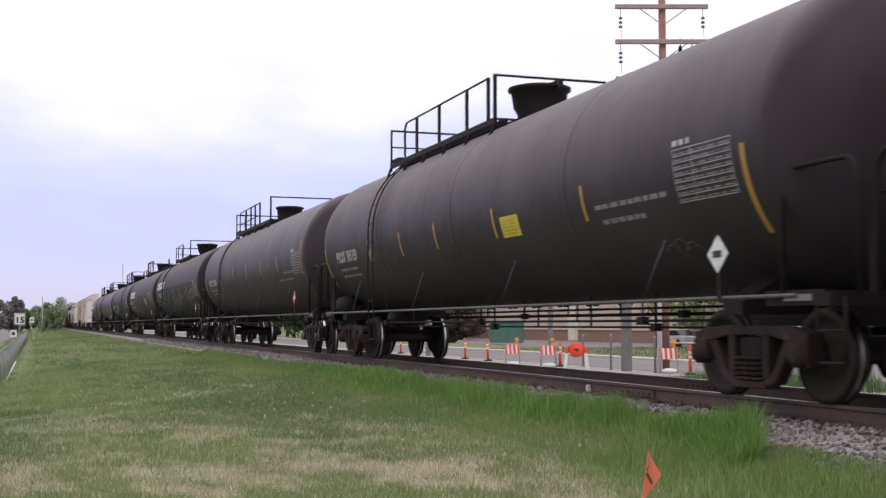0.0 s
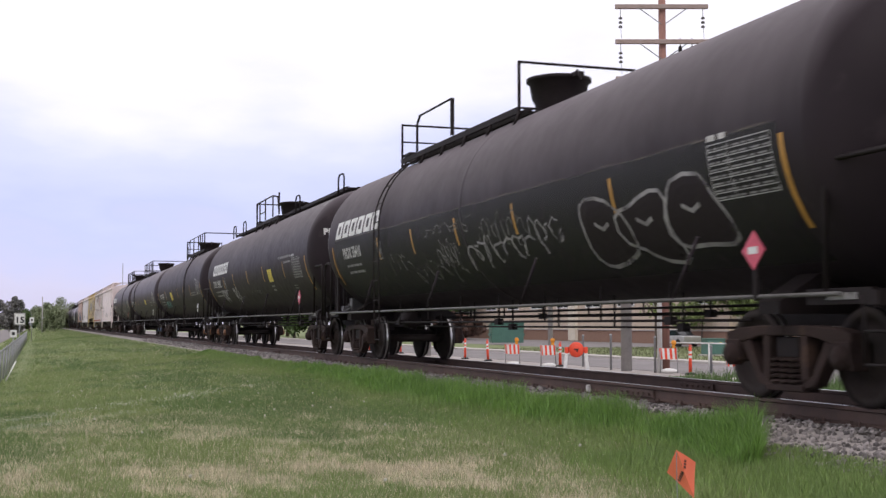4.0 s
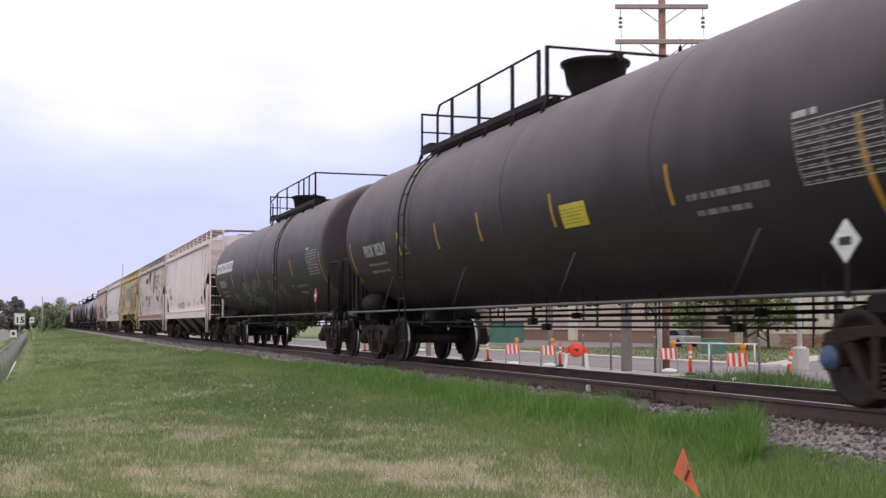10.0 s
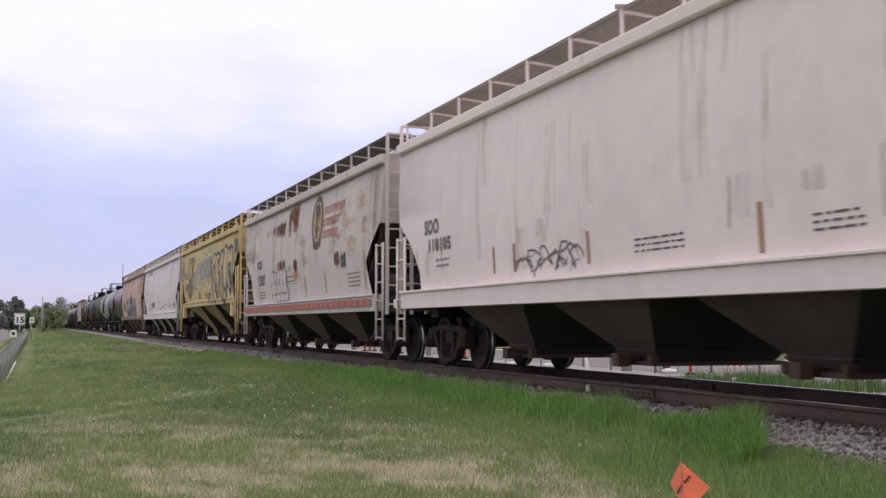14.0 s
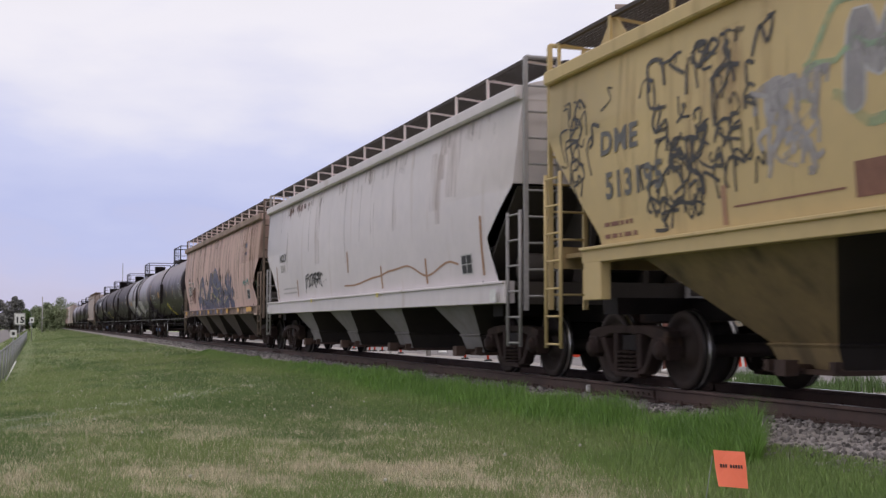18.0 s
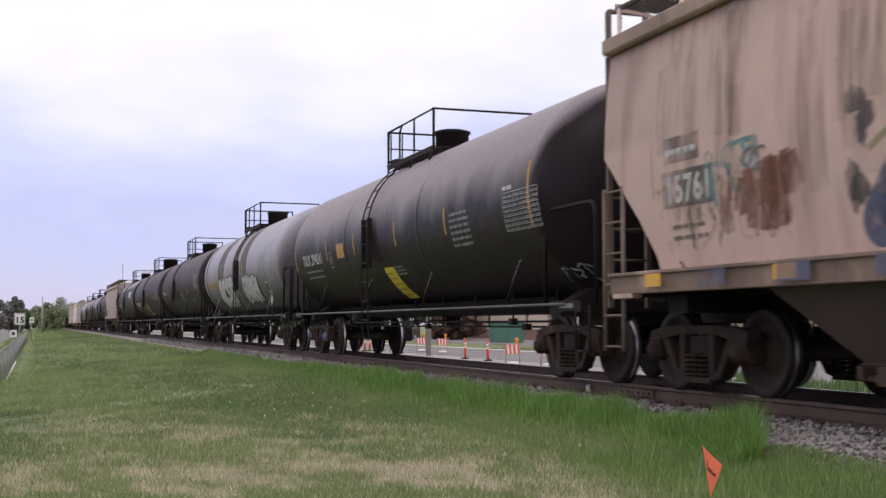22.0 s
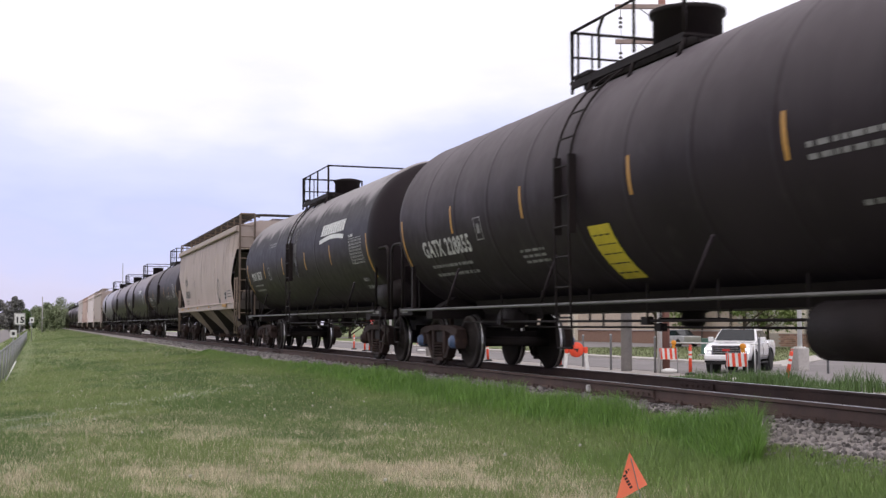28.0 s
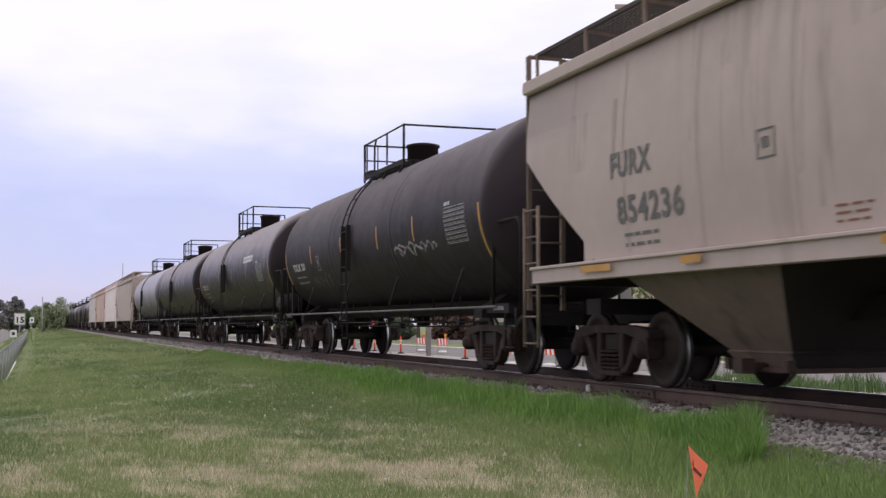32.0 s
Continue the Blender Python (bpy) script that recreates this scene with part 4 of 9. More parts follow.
def under_works(car, spec):
    """Brake rigging slung below the tank: pipes with hangers, a cylinder, bottom valve."""
    hl = spec["hl"]
    for x, z, r in ((-0.95, 0.80, 0.017), (-0.55, 0.72, 0.015)) + (((0.4, 0.90, 0.026),) if spec["type"] == "lpg" else ()):
        def line(bm, x=x, z=z, r=r):
            rod(bm, (x, -hl + 1.8, z), (x, hl - 1.8, z), r)
            for i in range(8):
                y = -hl + 2.6 + i * (2 * hl - 5.2) / 7 + x
                rod(bm, (x, y, z), (x, y, 1.25), 0.016, 5)
                if i % 3 == 1:
                    box(bm, (x, y, z), (0.10, 0.16, 0.10))
        solo("brake_pipe", line, "iron", car)
    yb = hl - 0.2
    if spec["i"] in (1, 6):
        solo("air_reservoir", lambda bm: lathe(bm, [(-0.5, 0.10), (-0.42, 0.22), (0.42, 0.22), (0.5, 0.10)], "y", (-1.05, yb - 0.35, 1.2), 16), "iron", car)
    solo("brake_cylinder", lambda bm: lathe(bm, [(-0.28, 0.08), (-0.25, 0.17), (0.25, 0.17), (0.28, 0.06)], "y", (-0.7, hl - 3.4, 0.86), 14), "iron", car)
    if spec["type"] == "gp":
        solo("belly_pan", lambda bm: prism(bm, [(-0.85, 1.16), (-0.62, 0.93), (0.62, 0.93), (0.85, 1.16)], "y", -hl + 2.0, hl - 2.0), "iron", car)

        def valve(bm):
            lathe(bm, [(0.72, 0.08), (0.75, 0.15), (0.90, 0.15), (0.93, 0.25), (1.2, 0.28)], "z", (0, 0.4, 0), 16)
            rod(bm, (-0.5, 0.4, 0.82), (0.5, 0.4, 0.82), 0.025)
        solo("bottom_outlet", valve, "iron", car)
        if spec["i"] in (7, 17, 20):
            solo("air_tank", lambda bm: lathe(bm, [(-0.55, 0.12), (-0.48, 0.30), (0.48, 0.30), (0.55, 0.12)], "y", (-0.95, -hl - 0.1, 1.38), 18), "iron", car)
    if spec["i"] == 16:
        solo("heater_drum", lambda bm: lathe(bm, [(-0.55, 0.2), (-0.5, 0.28), (0.5, 0.28), (0.55, 0.2)], "y", (-1.0, -4.25, 0.70), 18), "iron", car)


def tank_marks(car, spec):
    R, zc, hl, i = spec["R"], spec["zc"], spec["hl"], spec["i"]
    S = tank_side(R, zc)
    sa, sb = spec.get("sa", hl), spec.get("sb", hl)
    lpg = spec["type"] == "lpg"
    key = "mark_yellow"
    if lpg:
        for y in spec.get("strips", (5.0, 2.75, 0.68, -2.1, -5.2)):
            strip(car, S, y, spec.get("strip_z", 2.04), spec.get("strip_z", 2.04) + 0.44, key=key)
        strip(car, S, min(hl - 0.2, sb - 0.06), 1.66, 2.5, key=key)
        strip(car, S, *spec.get("end_strip", (max(-hl + 0.35, 0.06 - sa), 1.64, 2.5)), key=key)
    else:
        z0 = spec.get("strip_z", 2.24)
        for y in spec.get("strips", (4.95, 2.4, -0.7, -3.65)):
            strip(car, S, y, z0, z0 + 0.45, key=key if i in (13, 14, 15, 16, 17, 19) else "marking_dim")
        ze = 2.14 if i in (13, 14, 15) else 1.75
        strip(car, S, min(hl - 0.1, sb - 0.05), ze, ze + 0.90, key=key)
        strip(car, S, 0.14 - sa, ze - 0.02, ze + 0.88, key=key)
    if spec.get("number"):
        y, z, wd, h = spec["num_at"]
        paint("car_number", car, lambda bm: write(bm, S, spec["number"], y, z, h, wd), spec.get("num_mat", "marking"))
        small_print(car, S, y - 0.1, y - wd * 0.9, z - 0.36, z - 0.08, 2, i, 0.34, "marking_dim")
    if spec.get("head_number"):
        H = head_side(R, zc, sa)
        paint("car_number", car, lambda bm: write(bm, H, spec["number"], 1.25, 2.99, 0.14, 1.15), "marking")
        small_print(car, H, 1.16, 0.46, 2.60, 2.90, 3, i, 0.4, "marking_dim")
    for y, z in spec.get("squares", ()):
        paint("pale_square", car, lambda bm: patch(bm, S, y + 0.13, y - 0.13, z, z + 0.2), "marking_dim")
    if spec.get("logo"):
        y0, y1, z0, z1 = spec["logo"]
        paint("owner_mark", car, lambda bm: logo_blocks(bm, S, y0, y1, z0, z1, 0, 0), "white_paint", "white block logo of slanted shapes")
        for k in range(1, 6):
            paint("logo_shape", car, lambda bm: logo_blocks(bm, S, y0, y1, z0, z1, 0, k), "white_paint")
    if spec.get("yellow"):
        y0, y1, z0, z1 = spec["yellow"]

        def notice(bm):
            patch(bm, S, y0, y1, z0, z1)
            bars(bm, lambda a, b, off=0: S(a, b, 0.011), y0 - 0.06, y1 + 0.06, z0 + 0.04, z1 - 0.04, 5, i, 1, 0.13)
        paint("warning_notice", car, notice, ["placard_yellow", "ink"], "yellow printed warning notice")
    if spec.get("block"):
        y0, y1, z0, z1 = spec["block"]

        def blk(bm):
            for k in range(9):
                z = z0 + (z1 - z0) * k / 8
                patch(bm, S, y0, y1, z - 0.004, z + 0.004)
            bars(bm, S, y0, y1, z0, z1, 8, 40 + i, 1, 0.26)
            for q in (y0, (y0 * 2 + y1) / 3, y1):
                patch(bm, S, q + 0.004, q - 0.004, z0, z1)
            bars(bm, S, y0, y0 - 0.35, z1 + 0.02, z1 + 0.12, 1, 50 + i)
        paint("data_panel", car, blk, ["marking", "marking_dim"], "white ruled data panel")
    for (y0, y1, z0, z1, rows) in spec.get("print", ()):
        small_print(car, S, y0, y1, z0, z1, rows, int(y0 * 7) + i, 0.46, "marking_dim")
    for fn in spec.get("tags", ()):
        fn(car, S)
    if spec.get("placard"):
        placard(car, spec.get("placard_y", -hl + 0.92), spec["placard"])
    if lpg or i in (13, 16, 19, 17):
        y = spec.get("num_at", (7.5, 2.2, 2.0, 0.2))[0] - 2.75
        def tag_box(bm):
            for a, b, c, d in ((0, 0.3, 0, 0.02), (0, 0.3, 0.33, 0.35), (0, 0.025, 0, 0.35), (0.275, 0.3, 0, 0.35), (0.09, 0.21, 0.10, 0.25)):
                patch(bm, S, y - a, y - b, 2.06 + c, 2.06 + d)
        paint("stencil_box", car, tag_box, "marking_dim")


def tank_car(spec):
    """Pressure (long) or general (short) tank car."""
    hl, R, zc = spec["hl"], spec["R"], spec["zc"]
    ends = {-1: spec.get("ha", spec["half"]), 1: spec.get("hb", spec["half"])}
    sa, sb = spec.get("sa", hl), spec.get("sb", hl)
    near = spec["i"] < 24
    car = thing("tank_car", spec["label"], "tank car", group="freight train")
    long = spec["type"] == "lpg"
    nseam = spec.get("seams", 3)
    seams = [round(-sa + (sa + sb) * k / (nseam + 1), 2) for k in range(1, nseam + 1)]
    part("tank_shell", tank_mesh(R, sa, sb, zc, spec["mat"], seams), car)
    ty = hl - 1.05 if long else hl - 0.75
    trucks = {-1: spec.get("ta", ty), 1: spec.get("tb", ty)}
    wheels = add_truck(car, -trucks[-1], near, CAPS.get((spec["i"], -1))) + add_truck(car, trucks[1], near, CAPS.get((spec["i"], 1)))
    for s in (-1, 1):
        hc, ty, hs = ends[s], trucks[s], (sa if s < 0 else sb)
        part("coupler", coupler_mesh(), car, pose(0, s * (hc - 0.5), 0, 0, 0, 0 if s < 0 else 180))

        def sill(bm, s=s):
            box(bm, (0, s * (ty + (hc - 0.5 - ty) / 2 - 0.7), 0.92), (0.5, hc - 0.5 - ty + 1.4, 0.36))
            box(bm, (0, s * (hc - 0.55), 0.98), (2.9, 0.16, 0.12))
        solo("draft_sill", sill, "iron", car)
        solo("saddle", lambda bm, s=s: prism(bm, [(-1.25, 0.86), (1.25, 0.86), (1.25, 0.98), (0.75, zc - R + 0.22), (-0.75, zc - R + 0.22), (-1.25, 0.98)], "y", s * ty - 0.18, s * ty + 0.18), "iron", car)

        def plat(bm, s=s):
            box(bm, (0, s * (hc - 0.95), 1.03), (2.75, 0.62, 0.06))
            box(bm, (-1.38, s * (hc - 1.05), 1.0), (0.05, 0.9, 0.14))
        solo("end_platform", plat, "iron", car)
        for sx in (-1, 1):
            x, ya, yb = sx * 1.40, s * (hc - 0.12), s * (spec.get("rail_a", hs + 0.06) if s < 0 else hs + 0.42)

            def rl(bm):
                pipe(bm, arch((x, ya, 0.98), (x, yb, 0.98), 2.20 if spec["type"] == "lpg" else spec.get("rail_top", 2.30), min(0.18, abs(yb - ya) * 0.45)), 0.028)
            solo("end_handrail", rl, "iron", car)
            if spec.get("cross_rail") and s < 0:
                solo("cross_rail", lambda bm: pipe(bm, [(x, ya + 0.18, 2.33), (sx * 0.25, ya + 0.18, 2.33), (sx * 0.25, ya + 0.18, 1.0)], 0.026), "iron", car)
            if near and sx < 0:
                for d, zt in ((0.30, 1.98), (0.42, 2.02)):
                    solo("brake_staff", lambda bm: (box(bm, (-1.12 + d * 0.4, s * (hc - d - 0.1), (1.0 + zt) / 2), (0.035, 0.05, zt - 1.0)), rod(bm, (-1.12 + d * 0.4, s * (hc - d - 0.1), zt - 0.05), (-0.82 + d * 0.4, s * (hc - d - 0.1), zt - 0.05), 0.018, 5)), "iron", car)
                solo("label_plate", lambda bm: box(bm, (-1.41, s * (hc - 1.0), 1.0), (0.012, 0.42, 0.06)), "marking_dim", car)
            if near:
                def step(bm):
                    for z in (0.42, 0.70):
                        rod(bm, (x, ya - s * 0.2, z), (x, ya - s * 0.6, z), 0.014)
                    for d in (-0.2 * s, -0.6 * s):
                        rod(bm, (x, ya + d, 0.40), (x, ya + d, 1.0), 0.016)
                solo("step", step, "iron", car)
    for sx in (-1, 1):
        def rail(bm, sx=sx):
            x = sx * 1.46
            pipe(bm, [(x, -ends[-1] + 0.95, 1.02), (x, ends[1] - 0.95, 1.02)], 0.021, 8)
        solo("side_handrail", rail, "pipe_grey" if sx < 0 else "iron", car)
    for k in range(4 if near else 0):
        y = -hl * 0.72 + 2 * hl * 0.72 * k / 3
        solo("rail_bracket", lambda bm: rod(bm, (-1.46, y, 1.02), (-R * 0.86, y - 0.35, zc - R * 0.60), 0.020), spec["mat"], car)
    if near:
        solo("side_post", lambda bm: box(bm, (-1.40, sb - 0.28, 1.42), (0.06, 0.09, 0.80)), "iron", car)
        hc = -ends[1]
        if spec["i"] in (3, 4, 14):
            solo("brake_valve", lambda bm: (box(bm, (-0.75, -hc - 0.75, 1.22), (0.34, 0.26, 0.30)), rod(bm, (-0.75, -hc - 0.75, 1.3), (-0.75, -hc - 0.75, 1.62), 0.06, 8), box(bm, (-1.0, -hc - 0.7, 1.12), (0.22, 0.20, 0.14)), rod(bm, (-1.1, -hc - 0.8, 1.05), (-0.4, -hc - 0.8, 1.42), 0.03), rod(bm, (-0.95, -hc - 0.62, 1.2), (-0.55, -hc - 0.62, 1.36), 0.045, 8)), "pipe_grey", car, bevel=0.01)
        under_works(car, spec)
    top_works(car, spec)
    tank_marks(car, spec)
    WHEELS.append((spec, wheels))
    CARS.append((spec, car))
    return car


# ---- covered hoppers ----
def hopper_car(spec):
    hl = spec["hl"]
    ends = {-1: spec.get("ha", spec["half"]), 1: spec.get("hb", spec["half"])}
    near = spec["i"] < 24
    z0, zs, z1 = spec.get("zsill", (1.04, 1.36, 3.92))
    zt = z1 + 0.18
    ya, yb = -spec.get("ya", hl), spec.get("yb", hl)
    car = thing("hopper_car", spec["label"], "hopper car", group="freight train")
    W = 1.58
    mt = spec["mat"]
    bulge = spec.get("bulge", 0.05)
    ta, tb = spec.get("ta", -ya - 1.45), spec.get("tb", yb - 1.25)
    S = hopper_side(W, bulge, zs, z1)
    zk = spec.get("zk", 2.72)       # the slope sheet starts here
    wheels = add_truck(car, -ta, near, CAPS.get((spec["i"], -1))) + add_truck(car, tb, near, CAPS.get((spec["i"], 1)))
    for s in (-1, 1):
        part("coupler", coupler_mesh(), car, pose(0, s * (ends[s] - 0.5), 0, 0, 0, 0 if s < 0 else 180))

    def body(bm):
        # rows of the side from sill to eave; ends are cut back between the slope sheets
        ca = spec.get("cuts_a") or [(zs, 0.95), (1.75, 1.15), (2.05, 1.28), (2.4, 0.75), (2.75, 0.17), (3.2, 0.08), (z1, 0.0)]
        cb = spec.get("cuts_b") or [(zs, 1.25), (1.68, 1.22), (2.15, 0.80), (2.6, 0.10), (3.0, 0.0), (z1, 0.0)]
        zz = sorted({zs, z1, *[c[0] for c in ca + cb], *[zs + (z1 - zs) * k / 12 for k in range(13)]})
        at = lambda c, z: float(np.interp(z, [p[0] for p in c], [p[1] for p in c]))
        lines = []
        for sx in (-1, 1):
            row_v = []
            for z in zz:
                a, b = ya + at(ca, z), yb - at(cb, z)
                x = sx * -S(0, z, 0)[0]
                row_v.append([bm.verts.new((x, a + (b - a) * j / 6, z)) for j in range(7)])
            for r in range(len(zz) - 1):
                for j in range(6):
                    f = bm.faces.new((row_v[r][j], row_v[r][j + 1], row_v[r + 1][j + 1], row_v[r + 1][j]))
                    f.smooth = bulge > 0
            lines.append(row_v)
        for r in range(len(zz) - 1):
            for j in (0, 6):
                if zz[r] > zk - 0.02:
                    bm.faces.new((lines[0][r][j], lines[0][r + 1][j], lines[1][r + 1][j], lines[1][r][j]))
        bm.faces.new(lines[0][-1] + lines[1][-1][::-1])
    solo("body", body, mt, car)
    solo("roof", lambda bm: prism(bm, [(-W - 0.01, z1 + 0.16), (W + 0.01, z1 + 0.16), (0.85, z1 + 0.36), (-0.85, z1 + 0.36)], "y", ya + 0.01, yb - 0.01), mt, car)
    for e0, e1 in ((ya - 0.003, ya + 0.02), (yb - 0.02, yb + 0.003)):
        solo("roof_end", lambda bm: prism(bm, [(-W, z1 - 0.03), (W, z1 - 0.03), (W, z1 + 0.155), (0.85, z1 + 0.355), (-0.85, z1 + 0.355), (-W, z1 + 0.155)], "y", e0, e1), mt, car)
    sa, sb = spec.get("sill_span", (ya + 0.45, yb - 0.30))
    sm, sl = (sa + sb) / 2, sb - sa
    for sx in (-1, 1):
        solo("side_sill", lambda bm: (box(bm, (sx * (W - 0.02), sm, (z0 + zs) / 2), (0.16, sl, zs - z0)), box(bm, (sx * (W + 0.07), sm, zs - 0.02), (0.06, sl, 0.04))), spec.get("sill_mat", mt), car, bevel=0.008)
        if spec.get("sill_span"):
            for y in (sa + 0.28, sb - 0.28):
                solo("bolster_plate", lambda bm: box(bm, (sx * (W - 0.01), y, (1.06 + z0) / 2), (0.14, 0.46, z0 - 1.06 + 0.02)), mt, car, bevel=0.008)
        solo("top_chord", lambda bm: box(bm, (sx * (W + 0.01), (ya + yb) / 2, z1 + 0.08), (0.12, yb - ya, 0.18)), spec.get("chord_mat", mt), car, bevel=0.02)
    if spec.get("ribs"):
        for k in range(1, spec["ribs"]):
            y = ya + 1.3 + (yb - ya - 2.6) * k / spec["ribs"]
            solo("side_seam", lambda bm: [ribbon(bm, S, [(y + d, zs + 0.05 + (z1 - zs - 0.1) * q / 10) for q in range(11)], 0.03, 0, 0.006 - abs(d) * 0.15) for d in (-0.028, 0.0, 0.028)], mt, car)
    zr = zt + 0.38
    for s in (-1, 1):
        e = ya if s < 0 else yb
        hc = ends[s]
        run = (zk - z0 - 0.05) * 1.05

        def slope(bm):
            prism(bm, [(e - s * 0.20, zk), (e - s * 0.24, zk), (e - s * (0.24 + run), z0 + 0.05), (e - s * (0.20 + run), z0 + 0.05)], "x", -1.53, 1.53)
            for x in (-0.5, 0.5):
                prism(bm, [(e - s * 0.20, zk - 0.02), (e - s * 0.30, z0 + 0.2), (e - s * (0.20 + run), z0 + 0.05)], "x", x - 0.01, x + 0.01)
        # the recessed end's shade is put into the sheet's dark colour
        solo("slope_sheet", slope, spec.get("end_mat", "hop_dark"), car)

        def endframe(bm):
            ye = s * (hc - 0.62)
            for x in (-1.5, 1.5, -0.45, 0.45):
                rod(bm, (x * 0.98, e + s * 0.02, 2.62), (x * 0.98, ye - s * 0.1, z0 + 0.1), 0.05, 4) if abs(x) < 1 else None
            box(bm, (0, ye, z0 + 0.12), (3.1, 0.16, 0.28))
            box(bm, (0, ye - s * 0.5, zs - 0.05), (2.9, 0.9, 0.06))
        solo("end_frame", endframe, spec.get("end_mat", "hop_dark"), car)
        for sx in (-1, 1):
            if not near and sx > 0:
                continue
            li = spec.get("lad_up", 0.0)
            yl = e + s * 0.07

            def lad(bm):
                xa, xb = sx * 1.52, sx * 1.02
                for x in (xa, xb):
                    box(bm, (x, yl, (0.95 + zr) / 2), (0.06, 0.05, zr - 0.95))
                for k in range(9):
                    z = 1.15 + k * (zt - 1.1) / 8.2
                    rod(bm, (xa, yl, z), (xb, yl, z), 0.016)
                rod(bm, (xa, yl, zr), (xb, yl, zr), 0.03)
            lm = spec.get("lad_mat", mt)
            split("end_ladder", "rung", lad, lm, car) if near and sx < 0 else solo("end_ladder", lad, lm, car)

            def side_lad(bm):
                x, y0, y1 = sx * 1.60, e + s * 0.05, e - s * 0.42
                for y in (y0, y1):
                    rod(bm, (x, y, 0.45), (x, y, 2.35 + li), 0.026)
                for k in range(7 if li else 6):
                    rod(bm, (x, y0, 0.5 + k * 0.36), (x, y1, 0.5 + k * 0.36), 0.015)
            split("side_ladder", "rung", side_lad, lm, car) if near and sx < 0 else solo("side_ladder", side_lad, lm, car)
    if near:
        solo("brake_reservoir", lambda bm: lathe(bm, [(-0.45, 0.1), (-0.4, 0.22), (0.4, 0.22), (0.45, 0.1)], "x", (-0.85, ya + 0.75, zs + 0.2), 16), "hop_dark", car)
        solo("brake_box", lambda bm: box(bm, (0.2, ya + 0.4, 1.75), (0.5, 0.3, 0.45)), "iron", car, bevel=0.02)
    # funnels under the floor: side panel, sloped sheets, throat and sliding gate
    n = spec.get("chutes", 3)
    ca_, cb_ = spec.get("chute_span", (-ta + 1.2, tb - 1.2))
    pitch = (cb_ - ca_) / n
    wt, wb, zb, xb = spec.get("chute_form", (pitch * 0.74, 1.0, 0.45, 0.9))
    cm = spec.get("chute_mat", "chute_grime")
    lean = (wt - wb) / 2 / (z0 - zb)
    zr_ = min(zb + (pitch - wb) / 2 / lean, zk - 0.1)
    for i in range(n):
        y = ca_ + pitch * (i + 0.5)

        def chute(bm):
            rings = []
            for z, x, w in ((zr_, 1.46, wb / 2 + (zr_ - zb) * lean - 0.004), (z0 + 0.02, 1.46, wt / 2), (zb, xb, wb / 2), (zb - 0.02, xb + 0.03, wb / 2 + 0.03), (zb - 0.05, xb, wb / 2), (0.30, xb - 0.10, wb / 2 - 0.06)):
                rings.append([bm.verts.new((sx * x, sy * w, z)) for sx, sy in ((-1, -1), (1, -1), (1, 1), (-1, 1))])
            for r0, r1 in zip(rings, rings[1:]):
                for k in range(4):
                    # sloped sheets take a near-black colour that stands for the shade between funnels
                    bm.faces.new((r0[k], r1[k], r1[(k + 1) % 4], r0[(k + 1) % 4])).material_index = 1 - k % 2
            bm.faces.new(rings[0][::-1])
            bm.faces.new(rings[-1])
        part("chute", shared(("chute", round(pitch, 2), wt, z0, cm), chute, [cm, "chute_slope_shade"]), car, pose(0, y, 0))

        def gate(bm):
            box(bm, (0, 0, 0.28), (2 * xb + 0.02, wb + 0.06, 0.05))
            rod(bm, (-xb - 0.28, 0, 0.31), (-xb + 0.1, 0, 0.31), 0.045, 8)
            box(bm, (-xb - 0.20, 0, 0.32), (0.16, 0.18, 0.16))
            for sy in (-1, 1):
                box(bm, (-xb - 0.02, sy * (wb / 2 - 0.02), 0.33), (0.10, 0.08, 0.12))
        part("outlet_gate", shared(("gate", xb, wb), gate, "gate_rust"), car, pose(0, y, 0))
    for y0, y1 in ((ya + 0.9, ca_ + 0.05), (cb_ - 0.05, yb - 0.9)):
        solo("floor_sheet", lambda bm: box(bm, (0, (y0 + y1) / 2, zs - 0.03), (3.0, y1 - y0, 0.03)), "hop_dark", car)

    def under(bm):
        box(bm, (0, (ends[1] - ends[-1]) / 2, 0.92), (0.5, ends[1] + ends[-1] - 1.2, 0.24))
        for y in (-ta, tb):
            box(bm, (0, y, 0.98), (2.6, 0.4, 0.2))
    solo("centre_sill", under, "iron", car)

    # open steel grating along both roof edges, joined across at the ends
    for sx in (-1, 1):
        def board(bm):
            for k in range(11):
                box(bm, (sx * (1.44 - k * 0.06), (ya + yb) / 2, zr), (0.045 if k in (0, 10) else 0.010, yb - ya - 0.04, 0.045 if k in (0, 10) else 0.026))
            m = int((yb - ya) / 0.12)
            for i in range(m + 1):
                box(bm, (sx * 1.14, ya + 0.06 + (yb - ya - 0.12) * i / m, zr), (0.60, 0.009, 0.022))
            for s in (-1, 1):
                box(bm, (sx * 0.43, (ya if s < 0 else yb) - s * 0.28, zr), (0.85, 0.52, 0.04))
        solo("running_board", board, spec.get("board_mat", "hop_dark"), car)
    m = int((yb - ya) / 1.45)
    for i in range(m + 1):
        y = ya + 0.10 + (yb - ya - 0.2) * i / m
        def brk(bm):
            pipe(bm, [(-1.46, 0, z1 + 0.12), (-1.46, 0, zr - 0.02), (-0.82, 0, zr - 0.08)], 0.024, 4)
        for a in (0, 180) if near else (0,):
            part("board_bracket", shared(("brk", zr, spec.get("post_mat", spec.get("lad_mat", mt))), brk, spec.get("post_mat", spec.get("lad_mat", mt))), car, pose(0, y, 0, 0, 0, a))
